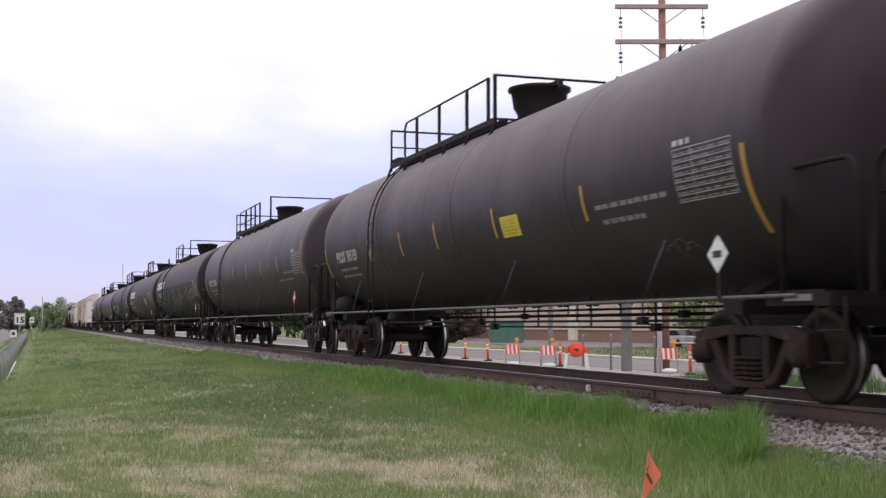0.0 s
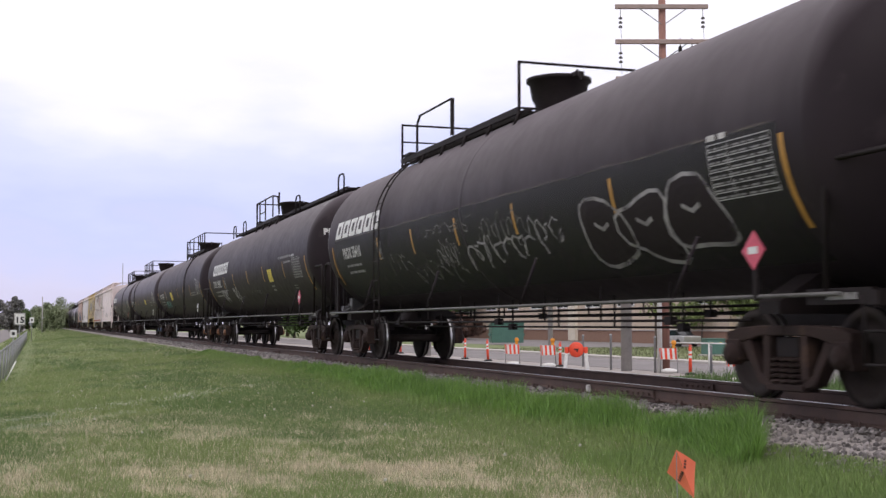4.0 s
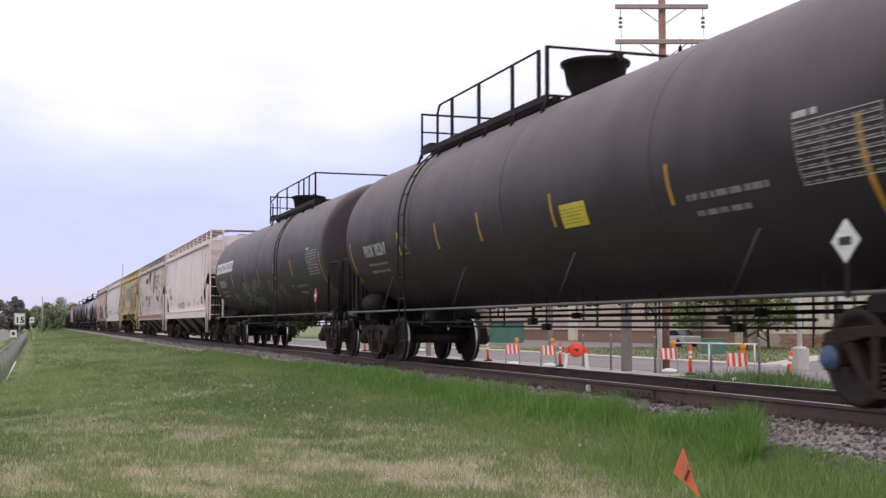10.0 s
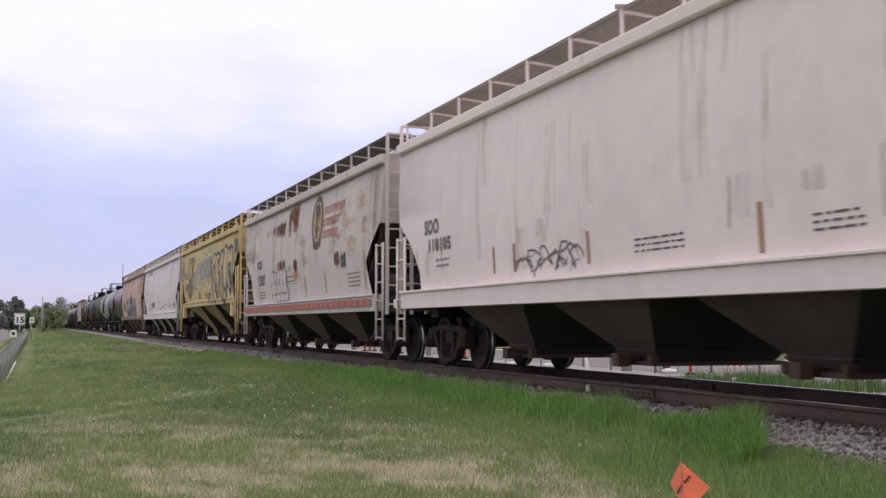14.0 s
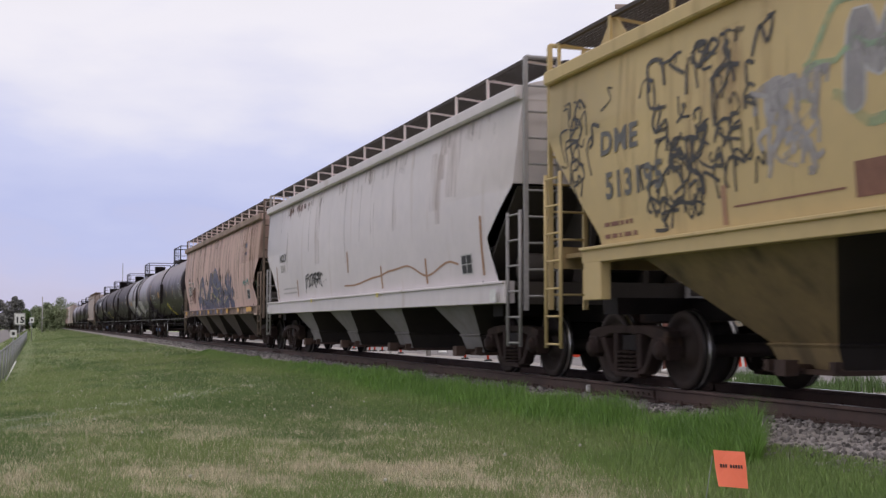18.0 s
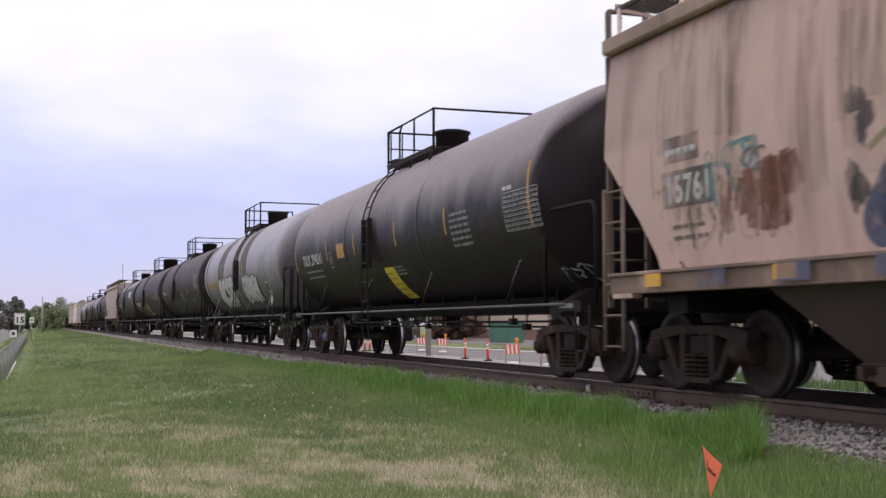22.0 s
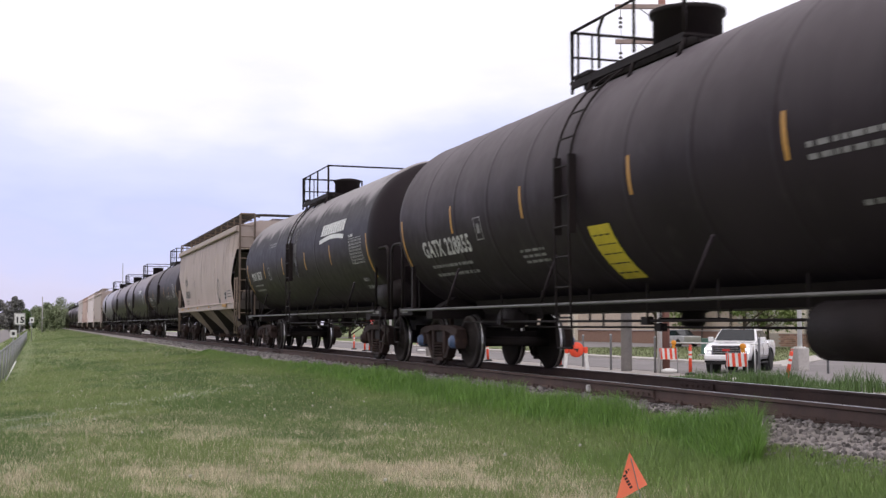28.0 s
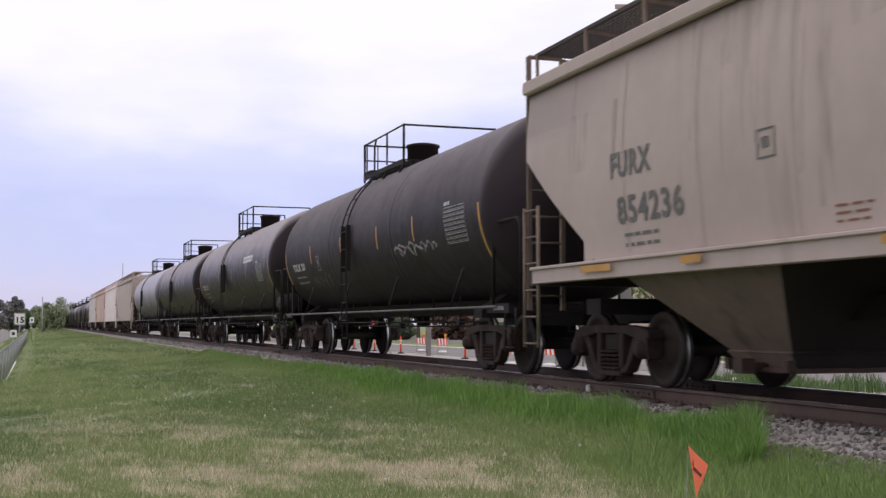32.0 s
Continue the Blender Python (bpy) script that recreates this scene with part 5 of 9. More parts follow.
    if spec.get("gussets"):
        for k in range(5):
            solo("roof_gusset", lambda bm: prism(bm, [(0, z1 + 0.17), (0.9, z1 + 0.17), (0.55, zr - 0.04), (0.35, zr - 0.04)], "x", -1.40, -1.37), mt, car, pose(0, ya + 1.4 + k * (yb - ya - 3.4) / 4, 0))
    if near:
        for k in range(4):
            y = ya + (yb - ya) * (k + 0.5) / 4
            part("roof_hatch", shared(("hatch", z1, mt), lambda bm: box(bm, (0, 0, z1 + 0.40), (0.7, (yb - ya) / 4 - 0.5, 0.10)), mt), car, pose(0, y, 0))
    hopper_marks(car, spec, S)
    WHEELS.append((spec, wheels))
    CARS.append((spec, car))
    return car


def hopper_marks(car, spec, S):
    for y, z0, z1, key in spec.get("strips", ()):
        strip(car, S, y, z0, z1, 0.09, key)
    for body, y, z, h, wd, key in spec.get("texts", ()):
        paint("lettering", car, lambda bm: write(bm, S, body, y, z, h, wd), key)
    for y0, y1, z0, z1, rows, key in spec.get("print", ()):
        small_print(car, S, y0, y1, z0, z1, rows, int(y0 * 9), 0.36, key)
    for y0, y1, z0, z1, key in spec.get("panels", ()):
        paint("panel", car, lambda bm: patch(bm, S, y0, y1, z0, z1), key)
    if spec.get("plate"):
        y0, y1, z0, z1 = spec["plate"]

        def pl(bm):
            patch(bm, S, y0, y1, z0, z1)
            for a in (0, 1):
                for b in (0, 1):
                    h, w = (z1 - z0), (y0 - y1)
                    patch(bm, S, y0 - w * (0.08 + 0.45 * a), y0 - w * (0.47 + 0.45 * a), z0 + h * (0.06 + 0.46 * b), z0 + h * (0.47 + 0.46 * b), 1, off=0.011)
        paint("stencil_plate", car, pl, ["marking", "ink"])
    for fn in spec.get("tags", ()):
        fn(car, S)
    for y0, y1, z0, z1, key in spec.get("sill_marks", ()):
        paint("sill_reflector", car, lambda bm: patch(bm, flat_side(-1.70), y0, y1, z0, z1), key)


# ---- the train's order: trailing body-end times, kinds, paint ----
HOPPER_END, TANK_END = 0.55, 1.27
TRAIN = []


def plan_train():
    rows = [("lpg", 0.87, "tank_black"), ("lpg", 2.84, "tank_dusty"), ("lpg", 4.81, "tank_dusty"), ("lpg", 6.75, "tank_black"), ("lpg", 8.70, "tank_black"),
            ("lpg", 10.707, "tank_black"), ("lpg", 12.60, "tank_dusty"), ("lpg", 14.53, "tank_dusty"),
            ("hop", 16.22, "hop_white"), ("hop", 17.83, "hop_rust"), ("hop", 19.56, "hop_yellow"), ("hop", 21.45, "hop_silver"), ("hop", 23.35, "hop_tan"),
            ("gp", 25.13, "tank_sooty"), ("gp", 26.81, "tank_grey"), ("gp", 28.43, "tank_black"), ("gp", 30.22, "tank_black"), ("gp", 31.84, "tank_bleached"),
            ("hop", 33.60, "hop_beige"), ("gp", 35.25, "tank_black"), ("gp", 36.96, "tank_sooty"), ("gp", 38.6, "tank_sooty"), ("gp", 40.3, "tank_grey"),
            ("hop", 42.05, "hop_beige"), ("hop", 43.8, "hop_white"), ("hop", 45.55, "hop_tan"), ("hop", 47.3, "hop_rust")]
    t = 47.3
    for k in range(22):
        t += 1.72
        rows.append(("gp", t, ["tank_sooty", "tank_black", "tank_dusty"][k % 3]) if k % 9 < 7 else ("hop", t, ["hop_beige", "hop_white"][k % 2]))
    prev = None
    for i, (kind, te, mname) in enumerate(rows):
        end = HOPPER_END if kind == "hop" else TANK_END
        sB = V * te - TAN * (6.35 if kind == "hop" else 6.45) + end
        if prev is None:
            prev = sB - 20.3
        half = (sB - prev) / 2
        TRAIN.append(dict(i=i, type=kind, mat=mname, y0=(sB + prev) / 2, half=half, hl=half - end, R=1.57, zc=2.62, label="freight car", top="lpg" if kind == "lpg" else "gp"))
        prev = sB


M.update({
    "hop_white": mat("hop_white", (0.84, 0.73, 0.72), (0.77, 0.665, 0.655), 0.4, 0.6, streak=(0.42, 0.37, 0.33), streak_amt=0.08, fleck=0.2),
    "hop_rust": mat("hop_rust", (0.635, 0.565, 0.55), (0.55, 0.49, 0.475), 0.5, 0.7, streak=(0.25, 0.17, 0.13), streak_amt=0.10, fleck=0.2),
    "hop_yellow": mat("hop_yellow", (0.60, 0.46, 0.225), (0.53, 0.40, 0.20), 0.5, 0.65, streak=(0.30, 0.20, 0.09), streak_amt=0.08, fleck=0.2),
    "hop_silver": mat("hop_silver", (0.73, 0.675, 0.685), (0.65, 0.60, 0.61), 0.4, 0.5, streak=(0.45, 0.36, 0.29), streak_amt=0.09, fleck=0.2),
    "hop_tan": mat("hop_tan", (0.67, 0.475, 0.425), (0.55, 0.39, 0.345), 0.5, 0.75, streak=(0.26, 0.165, 0.135), streak_amt=0.20, fleck=0.2),
    "hop_beige": mat("hop_beige", (0.50, 0.41, 0.375), (0.43, 0.35, 0.32), 0.5, 0.65, streak=(0.27, 0.22, 0.18), streak_amt=0.12, fleck=0.2),
    "drip_ground": mat("drip_ground", (0.30, 0.25, 0.215), (0.20, 0.165, 0.14), 0.8, 0.8),
    "hop_dark": mat("hop_dark", (0.060, 0.048, 0.042), (0.040, 0.033, 0.029), 0.8, 0.8),
    "chute_grime": mat("chute_grime", (0.090, 0.060, 0.052), (0.048, 0.033, 0.030), 0.8, 0.8, streak=(0.045, 0.036, 0.031), streak_amt=0.16),
    "text_pale": mat("text_pale", (0.42, 0.395, 0.39), (0.52, 0.485, 0.48), 6.0, 0.7),
    "chord_dirt": mat("chord_dirt", (0.43, 0.315, 0.265), (0.20, 0.145, 0.118), 0.9, 0.8, bump=0.15, bscale=20, spots=(0.12, 0.085, 0.068), spot_scale=1.6, spot_lo=0.56, fleck=0.3),
    # dark copy for the chutes' sloped sheets, shade put into the colour
    "chute_slope_shade": mat("chute_slope_shade", (0.045, 0.036, 0.031), (0.026, 0.021, 0.019), 0.9, 0.9),
    "chute_grey": mat("chute_grey", (0.26, 0.24, 0.24), (0.18, 0.165, 0.163), 0.8, 0.8, streak=(0.16, 0.135, 0.12), streak_amt=0.14),
    "gate_rust": mat("gate_rust", (0.105, 0.062, 0.048), (0.055, 0.036, 0.030), 2.5, 0.85, bump=0.3, bscale=20),
    "chute_ochre": mat("chute_ochre", (0.33, 0.235, 0.110), (0.20, 0.145, 0.078), 0.8, 0.8, streak=(0.06, 0.045, 0.03), streak_amt=0.18),
    "chute_brown": mat("chute_brown", (0.225, 0.165, 0.128), (0.14, 0.105, 0.085), 0.8, 0.8, streak=(0.07, 0.05, 0.04), streak_amt=0.16),
    "drip_dark": mat("drip_dark", (0.20, 0.145, 0.12), (0.12, 0.085, 0.07), 2.0, 0.85, stretch=(1, 3, 0.5), ragged=0.50, thin=0.27),
    "text_umber": mat("text_umber", (0.15, 0.115, 0.10), (0.20, 0.15, 0.13), 3.0, 0.7),
    "drip_pale": mat("drip_pale", (0.62, 0.53, 0.46), (0.52, 0.44, 0.38), 2.0, 0.85, stretch=(1, 3, 0.5), ragged=0.50, thin=0.27),
    "drip_rust": mat("drip_rust", (0.42, 0.27, 0.18), (0.34, 0.21, 0.14), 2.0, 0.85, stretch=(1, 3, 0.5), ragged=0.50, thin=0.27),
    "ink_thin": mat("ink_thin", (0.012, 0.011, 0.012), (0.018, 0.016, 0.017), 2.0, 0.6, ragged=0.22, thin=0.7),
    "smudge": mat("smudge", (0.075, 0.065, 0.065), (0.13, 0.11, 0.105), 2.0, 0.8, ragged=0.44, thin=0.75),
    "mural_blue": mat("mural_blue", (0.085, 0.095, 0.185), (0.12, 0.125, 0.19), 2.0, 0.65, ragged=0.34, thin=0.9),
    "mural_edge": mat("mural_edge", (0.42, 0.36, 0.22), (0.30, 0.27, 0.17), 3.0, 0.7, ragged=0.30, thin=0.8),
    "mural_lime": mat("mural_lime", (0.42, 0.41, 0.12), (0.34, 0.34, 0.16), 3.0, 0.65, ragged=0.36),
    "rust_patch": mat("rust_patch", (0.19, 0.075, 0.055), (0.28, 0.13, 0.095), 2.5, 0.85, ragged=0.46, thin=0.8),
    "rust_haze": mat("rust_haze", (0.62, 0.33, 0.17), (0.52, 0.27, 0.14), 2.0, 0.85, ragged=0.50, thin=0.26),
    "dirt_band": mat("dirt_band", (0.13, 0.115, 0.11), (0.16, 0.145, 0.14), 1.5, 0.8, ragged=0.36),
    "band_pale": mat("band_pale", (0.20, 0.195, 0.21), (0.13, 0.127, 0.14), 1.2, 0.6, ragged=0.40, thin=0.75),
    "graf_blue": mat("graf_blue", (0.075, 0.075, 0.115), (0.055, 0.055, 0.08), 2.0, 0.6, ragged=0.30),
    "graf_pale": mat("graf_pale", (0.42, 0.47, 0.52), (0.36, 0.40, 0.46), 2.0, 0.6),
    "graf_teal_thin": mat("graf_teal_thin", (0.16, 0.36, 0.36), (0.13, 0.30, 0.30), 3.0, 0.7, ragged=0.42, thin=0.7),
    "sill_amber": mat("sill_amber", (0.78, 0.42, 0.05), (0.66, 0.33, 0.04), 4.0, 0.5),
    "graf_teal": mat("graf_teal", (0.10, 0.28, 0.28), (0.08, 0.22, 0.22), 3.0, 0.6),
    "graf_white": mat("graf_white", (0.47, 0.445, 0.455), (0.32, 0.30, 0.31), 1.6, 0.6, ragged=0.33, thin=0.9),
    "graf_bright": mat("graf_bright", (0.62, 0.60, 0.61), (0.50, 0.48, 0.49), 1.6, 0.6, ragged=0.14, thin=0.95),
    "graf_grey": mat("graf_grey", (0.21, 0.20, 0.185), (0.15, 0.145, 0.135), 2.0, 0.6, ragged=0.36, thin=0.8),
    "sill_red": mat("sill_red", (0.40, 0.095, 0.085), (0.30, 0.085, 0.075), 3.0, 0.7),
    "sill_clay": mat("sill_clay", (0.46, 0.20, 0.13), (0.38, 0.17, 0.11), 3.0, 0.7),
    "sill_dirt": mat("sill_dirt", (0.27, 0.185, 0.15), (0.17, 0.115, 0.095), 1.6, 0.85, spots=(0.42, 0.31, 0.26), spot_scale=1.4, spot_lo=0.56),
    "steel_dull": mat("steel_dull", (0.34, 0.325, 0.325), (0.26, 0.245, 0.245), 2.0, 0.6),
    "faded_red": mat("faded_red", (0.50, 0.115, 0.105), (0.44, 0.17, 0.15), 4.0, 0.75, ragged=0.30, thin=0.85),
    "emblem_tan": mat("emblem_tan", (0.52, 0.36, 0.20), (0.42, 0.27, 0.15), 4.0, 0.75, ragged=0.25, thin=0.9),
    "emblem_brown": mat("emblem_brown", (0.11, 0.075, 0.06), (0.17, 0.11, 0.085), 4.0, 0.75, ragged=0.28, thin=0.9),
    "graf_lilac": mat("graf_lilac", (0.30, 0.285, 0.30), (0.38, 0.35, 0.34), 1.6, 0.6, ragged=0.34, thin=0.85),
    "graf_mint": mat("graf_mint", (0.28, 0.46, 0.30), (0.36, 0.48, 0.30), 1.6, 0.6, ragged=0.42, thin=0.8),
    "graf_black": mat("graf_black", (0.03, 0.03, 0.034), (0.07, 0.065, 0.06), 2.2, 0.6, ragged=0.26, thin=0.92),
    "text_grey": mat("text_grey", (0.10, 0.10, 0.095), (0.15, 0.145, 0.135), 8.0, 0.6),
    "text_brown": mat("text_brown", (0.20, 0.09, 0.06), (0.25, 0.12, 0.08), 8.0, 0.6),
    "wear_orange": mat("wear_orange", (0.42, 0.24, 0.14), (0.36, 0.20, 0.12), 5.0, 0.6),
})


def tag_loops(y0, y1, z0, z1, loops, w, seed, key):
    def go(car, S):
        for k, pts in enumerate(scrawl(y0, y1, z0, z1, loops, seed)):
            paint("tag_stroke", car, lambda bm: ribbon(bm, S, pts, w * 0.8, 0, 0.007 + 0.0004 * k), key)
    return go


def tag_fat(y0, y1, z0, z1, n, seed, fill, line):
    return lambda car, S: paint("spray_piece", car, lambda bm: bubble(bm, S, y0, y1, z0, z1, n, seed), [fill, line])


def rust_haze(spots, seed):
    """Thin orange-brown stains with soft ragged outlines."""
    def go(car, S):
        rnd = random.Random(seed)
        for k, (y, z) in enumerate(spots):
            for j in range(3):
                paint("rust_stain", car, lambda bm: blob(bm, S, y + rnd.uniform(-0.35, 0.35), z + rnd.uniform(-0.12, 0.12), rnd.uniform(0.25, 0.6), rnd.uniform(0.08, 0.22), rnd, 0, 0.0016 + 0.0001 * j + 0.00002 * k), "rust_haze")
    return go


def rust_blot(y0, y1, z0, z1, seed):
    """A ragged patch of rust with drips."""
    def go(car, S):
        rnd = random.Random(seed)
        for k in range(26):
            y = rnd.uniform(y1, y0)
            w = rnd.uniform(0.05, 0.22)
            zt = z1 - rnd.uniform(0, 0.3) * (z1 - z0)
            zb = zt - rnd.uniform(0.25, 0.8) * (z1 - z0)
            paint("rust_patch", car, lambda bm: ribbon(bm, lambda a, c, off=0: S(a, c, 0.004 + 0.0003 * k), [(y, zt), (y + rnd.uniform(-0.06, 0.06), (zt + zb) / 2), (y, zb)], w), "rust_patch")
    return go


def wave_line(pts, w, key):
    def go(car, S):
        fine = []
        for (a, b), (c, d) in zip(pts, pts[1:]):
            for k in range(10):
                t = k / 10
                s = t * t * (3 - 2 * t)
                fine.append((a + (c - a) * t, b + (d - b) * s))
        paint("spray_line", car, lambda bm: ribbon(bm, S, fine, w), key)
    return go


def strokes(bm, S, pts, w, off, closed=False):
    """A sprayed line with square corners, piece by piece."""
    pts = pts + pts[:1] if closed else pts
    for k, (p, q) in enumerate(zip(pts, pts[1:])):
        dy, dz = q[0] - p[0], q[1] - p[1]
        f = 0.32 * w / (math.hypot(dy, dz) or 1)
        ribbon(bm, S, [(p[0] - dy * f, p[1] - dz * f), ((p[0] + q[0]) / 2, (p[1] + q[1]) / 2), (q[0] + dy * f, q[1] + dz * f)], w * (0.9 + 0.2 * ((k * 7) % 5) / 5), 0, off + 0.0002 * k)


def block_letters(key):
    """Four tall angular outlined letters with heavy shaded counters: lines and their widths."""
    arched = (([(-1.87, 2.05), (-1.56, 2.19), (-1.49, 2.69), (-1.60, 3.09), (-2.03, 3.46), (-2.78, 3.37), (-2.95, 3.41)], 0.11), ([(-2.78, 3.37), (-2.65, 2.99), (-2.74, 2.45), (-2.58, 2.18)], 0.12), ([(-1.77, 2.70), (-2.11, 2.99), (-2.32, 2.94), (-2.32, 2.64), (-2.24, 2.29)], 0.13), ([(-1.87, 2.66), (-1.80, 2.24), (-1.90, 1.68)], 0.16), ([(-2.43, 2.13), (-2.74, 1.93), (-2.89, 1.66)], 0.22))
    barred = (([(-2.95, 3.41), (-3.17, 3.43), (-3.74, 3.35), (-3.71, 3.16), (-3.17, 3.09), (-3.20, 2.81)], 0.12), ([(-3.20, 3.09), (-3.57, 3.06)], 0.1), ([(-3.28, 2.65), (-3.62, 2.69), (-3.70, 2.36), (-3.38, 2.22)], 0.12), ([(-2.80, 2.33), (-3.08, 1.97), (-3.18, 1.67)], 0.16), ([(-3.45, 2.25), (-3.61, 1.98), (-3.79, 1.67)], 0.18), ([(-3.71, 3.02), (-3.87, 2.45), (-4.02, 2.22)], 0.1))
    forked = (([(-3.82, 3.17), (-3.88, 3.42), (-4.51, 3.46), (-4.68, 3.28), (-4.73, 3.08)], 0.12), ([(-4.24, 2.89), (-4.52, 2.75), (-4.70, 3.09), (-4.78, 3.40)], 0.13), ([(-4.52, 2.75), (-4.54, 2.49), (-4.66, 2.01), (-5.05, 2.07)], 0.12), ([(-4.14, 2.86), (-4.39, 2.40), (-4.49, 2.03)], 0.1), ([(-4.02, 2.22), (-4.13, 1.89), (-4.25, 1.67)], 0.1))
    crowned = (([(-4.75, 3.40), (-4.93, 3.63), (-5.59, 3.43), (-6.32, 3.50), (-6.81, 3.40), (-6.75, 2.93), (-6.63, 2.40), (-6.60, 2.00)], 0.12), ([(-5.59, 3.43), (-5.49, 2.88), (-5.41, 2.30), (-5.23, 2.07)], 0.12), ([(-5.75, 2.80), (-6.11, 2.88), (-6.33, 2.85), (-6.34, 2.58), (-6.53, 2.19)], 0.16), ([(-5.79, 2.74), (-5.91, 2.51), (-6.03, 2.19)], 0.14), ([(-6.10, 2.61), (-6.29, 2.21), (-6.33, 2.02), (-6.09, 1.88)], 0.24), ([(-6.03, 3.43), (-6.28, 3.33), (-6.36, 3.47)], 0.08), ([(-5.40, 2.20), (-5.23, 1.97), (-5.17, 1.60)], 0.26), ([(-5.67, 2.13), (-6.09, 1.90)], 0.12))

    def go(car, S):
        for n, lines in enumerate((arched, barred, forked, crowned)):
            for k, (ln, w) in enumerate(lines):
                paint("letter_shading" if w > 0.13 else "spray_letter", car, lambda bm: strokes(bm, S, ln, w, 0.005 + 0.0015 * k + 0.0004 * n), key)
    return go


def smooth_path(pts, n=7):
    out = []
    for i in range(len(pts) - 1):
        p0, p1, p2, p3 = pts[max(0, i - 1)], pts[i], pts[i + 1], pts[min(len(pts) - 1, i + 2)]
        for k in range(n):
            t = k / n
            out.append(tuple(0.5 * (2 * b + (c - a) * t + (2 * a - 5 * b + 4 * c - d) * t * t + (3 * b - a - 3 * c + d) * t ** 3) for a, b, c, d in zip(p0, p1, p2, p3)))
    return out + [pts[-1]]


def fat_stroke(bm, S, pts, w, mi, off):
    """A round-ended painted stroke that follows the curved side."""
    pts = smooth_path(pts)
    prev = None
    n = len(pts)
    for i, (y, z) in enumerate(pts):
        a, b = pts[max(0, i - 1)], pts[min(n - 1, i + 1)]
        ln = math.hypot(b[0] - a[0], b[1] - a[1]) or 1
        ny, nz = -(b[1] - a[1]) / ln * w / 2, (b[0] - a[0]) / ln * w / 2
        cur = [bm.verts.new(S(y + ny * f, z + nz * f, off)) for f in (-1, -0.5, 0, 0.5, 1)]
        if prev:
            for k in range(4):
                bm.faces.new((prev[k], prev[k + 1], cur[k + 1], cur[k])).material_index = mi
        prev = cur
    for y, z in (pts[0], pts[-1]):
        rings = [[bm.verts.new(S(y + w / 2 * f * math.cos(a * math.pi / 8), z + w / 2 * f * math.sin(a * math.pi / 8), off + 0.0004)) for a in range(16)] for f in (0.5, 1.0)]
        bm.faces.new(rings[0]).material_index = mi
        for k in range(16):
            q = (k + 1) % 16
            bm.faces.new((rings[0][k], rings[1][k], rings[1][q], rings[0][q])).material_index = mi


def bubble_word(y0, y1, z0, z1, seq, fill, line, w=0.34, lean=0.7, rim=0.10):
    """Fat rounded letters, each a pale stroke over a wider dark one."""
    forms = {
        "2": [[(.1, .72), (.35, .95), (.75, .84), (.66, .52), (.2, .36), (.12, .16), (.45, .05), (.85, .12)]],
        "C": [[(.85, .82), (.5, .97), (.16, .72), (.14, .3), (.45, .03), (.9, .12)]],
        "S": [[(.85, .86), (.45, .97), (.15, .72), (.6, .5), (.86, .28), (.55, .03), (.15, .1)]],
        "T": [[(.05, .92), (.95, .97)], [(.5, .9), (.45, .5), (.55, .06)], [(.95, .45), (.98, .2)]],
        "E": [[(.8, .95), (.3, .92), (.28, .5), (.3, .06), (.85, .05)], [(.3, .5), (.75, .52)]],
        "A": [[(.12, .04), (.4, .95), (.62, .95), (.9, .05)], [(.3, .4), (.75, .4)]],
        "N": [[(.15, .05), (.2, .95), (.75, .08), (.85, .95)]],
        "R": [[(.2, .04), (.22, .95), (.75, .85), (.7, .55), (.3, .5), (.85, .05)]],
        "M": [[(.1, .05), (.18, .92), (.5, .4), (.82, .95), (.9, .05)]],
        "O": [[(.5, .95), (.12, .7), (.14, .25), (.5, .04), (.86, .3), (.86, .72), (.5, .95)]],
    }

    def go(car, S):
        n = len(seq)
        wd = (y1 - y0) / n
        for i, ch in enumerate(seq):
            for j, ln in enumerate(forms[ch]):
                q = [(y0 + wd * (i + u) + lean * (1 - v), z0 + (z1 - z0) * v) for u, v in ln]
                o = 0.005 + 0.004 * i + 0.0012 * j
                paint("bubble_letter", car, lambda bm: (fat_stroke(bm, S, q, w + rim, 1, o), fat_stroke(bm, S, q, w, 0, o + 0.002)), [fill, line])
    return go


def scribble(y0, y1, z0, z1, n, seed, w, key):
    """A dense wild tag: many short angular and hooked strokes piled on one another."""
    def go(car, S):
        rnd = random.Random(seed)
        for k in range(n):
            f = (k + rnd.random()) / n
            y, z = y0 + (y1 - y0) * ((f * 7.31) % 1), z0 + (z1 - z0) * f
            a = rnd.choice((0.2, 1.2, 1.5, 1.9, 2.8)) + rnd.uniform(-0.25, 0.25)
            ln = rnd.uniform(0.18, 0.5)
            pts = [(y, z)]
            for q in range(rnd.choice((2, 3, 3, 4))):
                y, z = y + ln * math.cos(a) * 0.8, max(z0, min(z1, z + ln * math.sin(a)))
                pts.append((y, z))
                a += rnd.choice((-1.9, -1.2, 1.2, 1.9))
                ln *= rnd.uniform(0.5, 0.9)
            paint("tag_stroke", car, lambda bm: ribbon(bm, S, smooth_path(pts, 4), w * rnd.uniform(0.6, 1.25), 0, 0.0065 + 0.00004 * k), key)
    return go


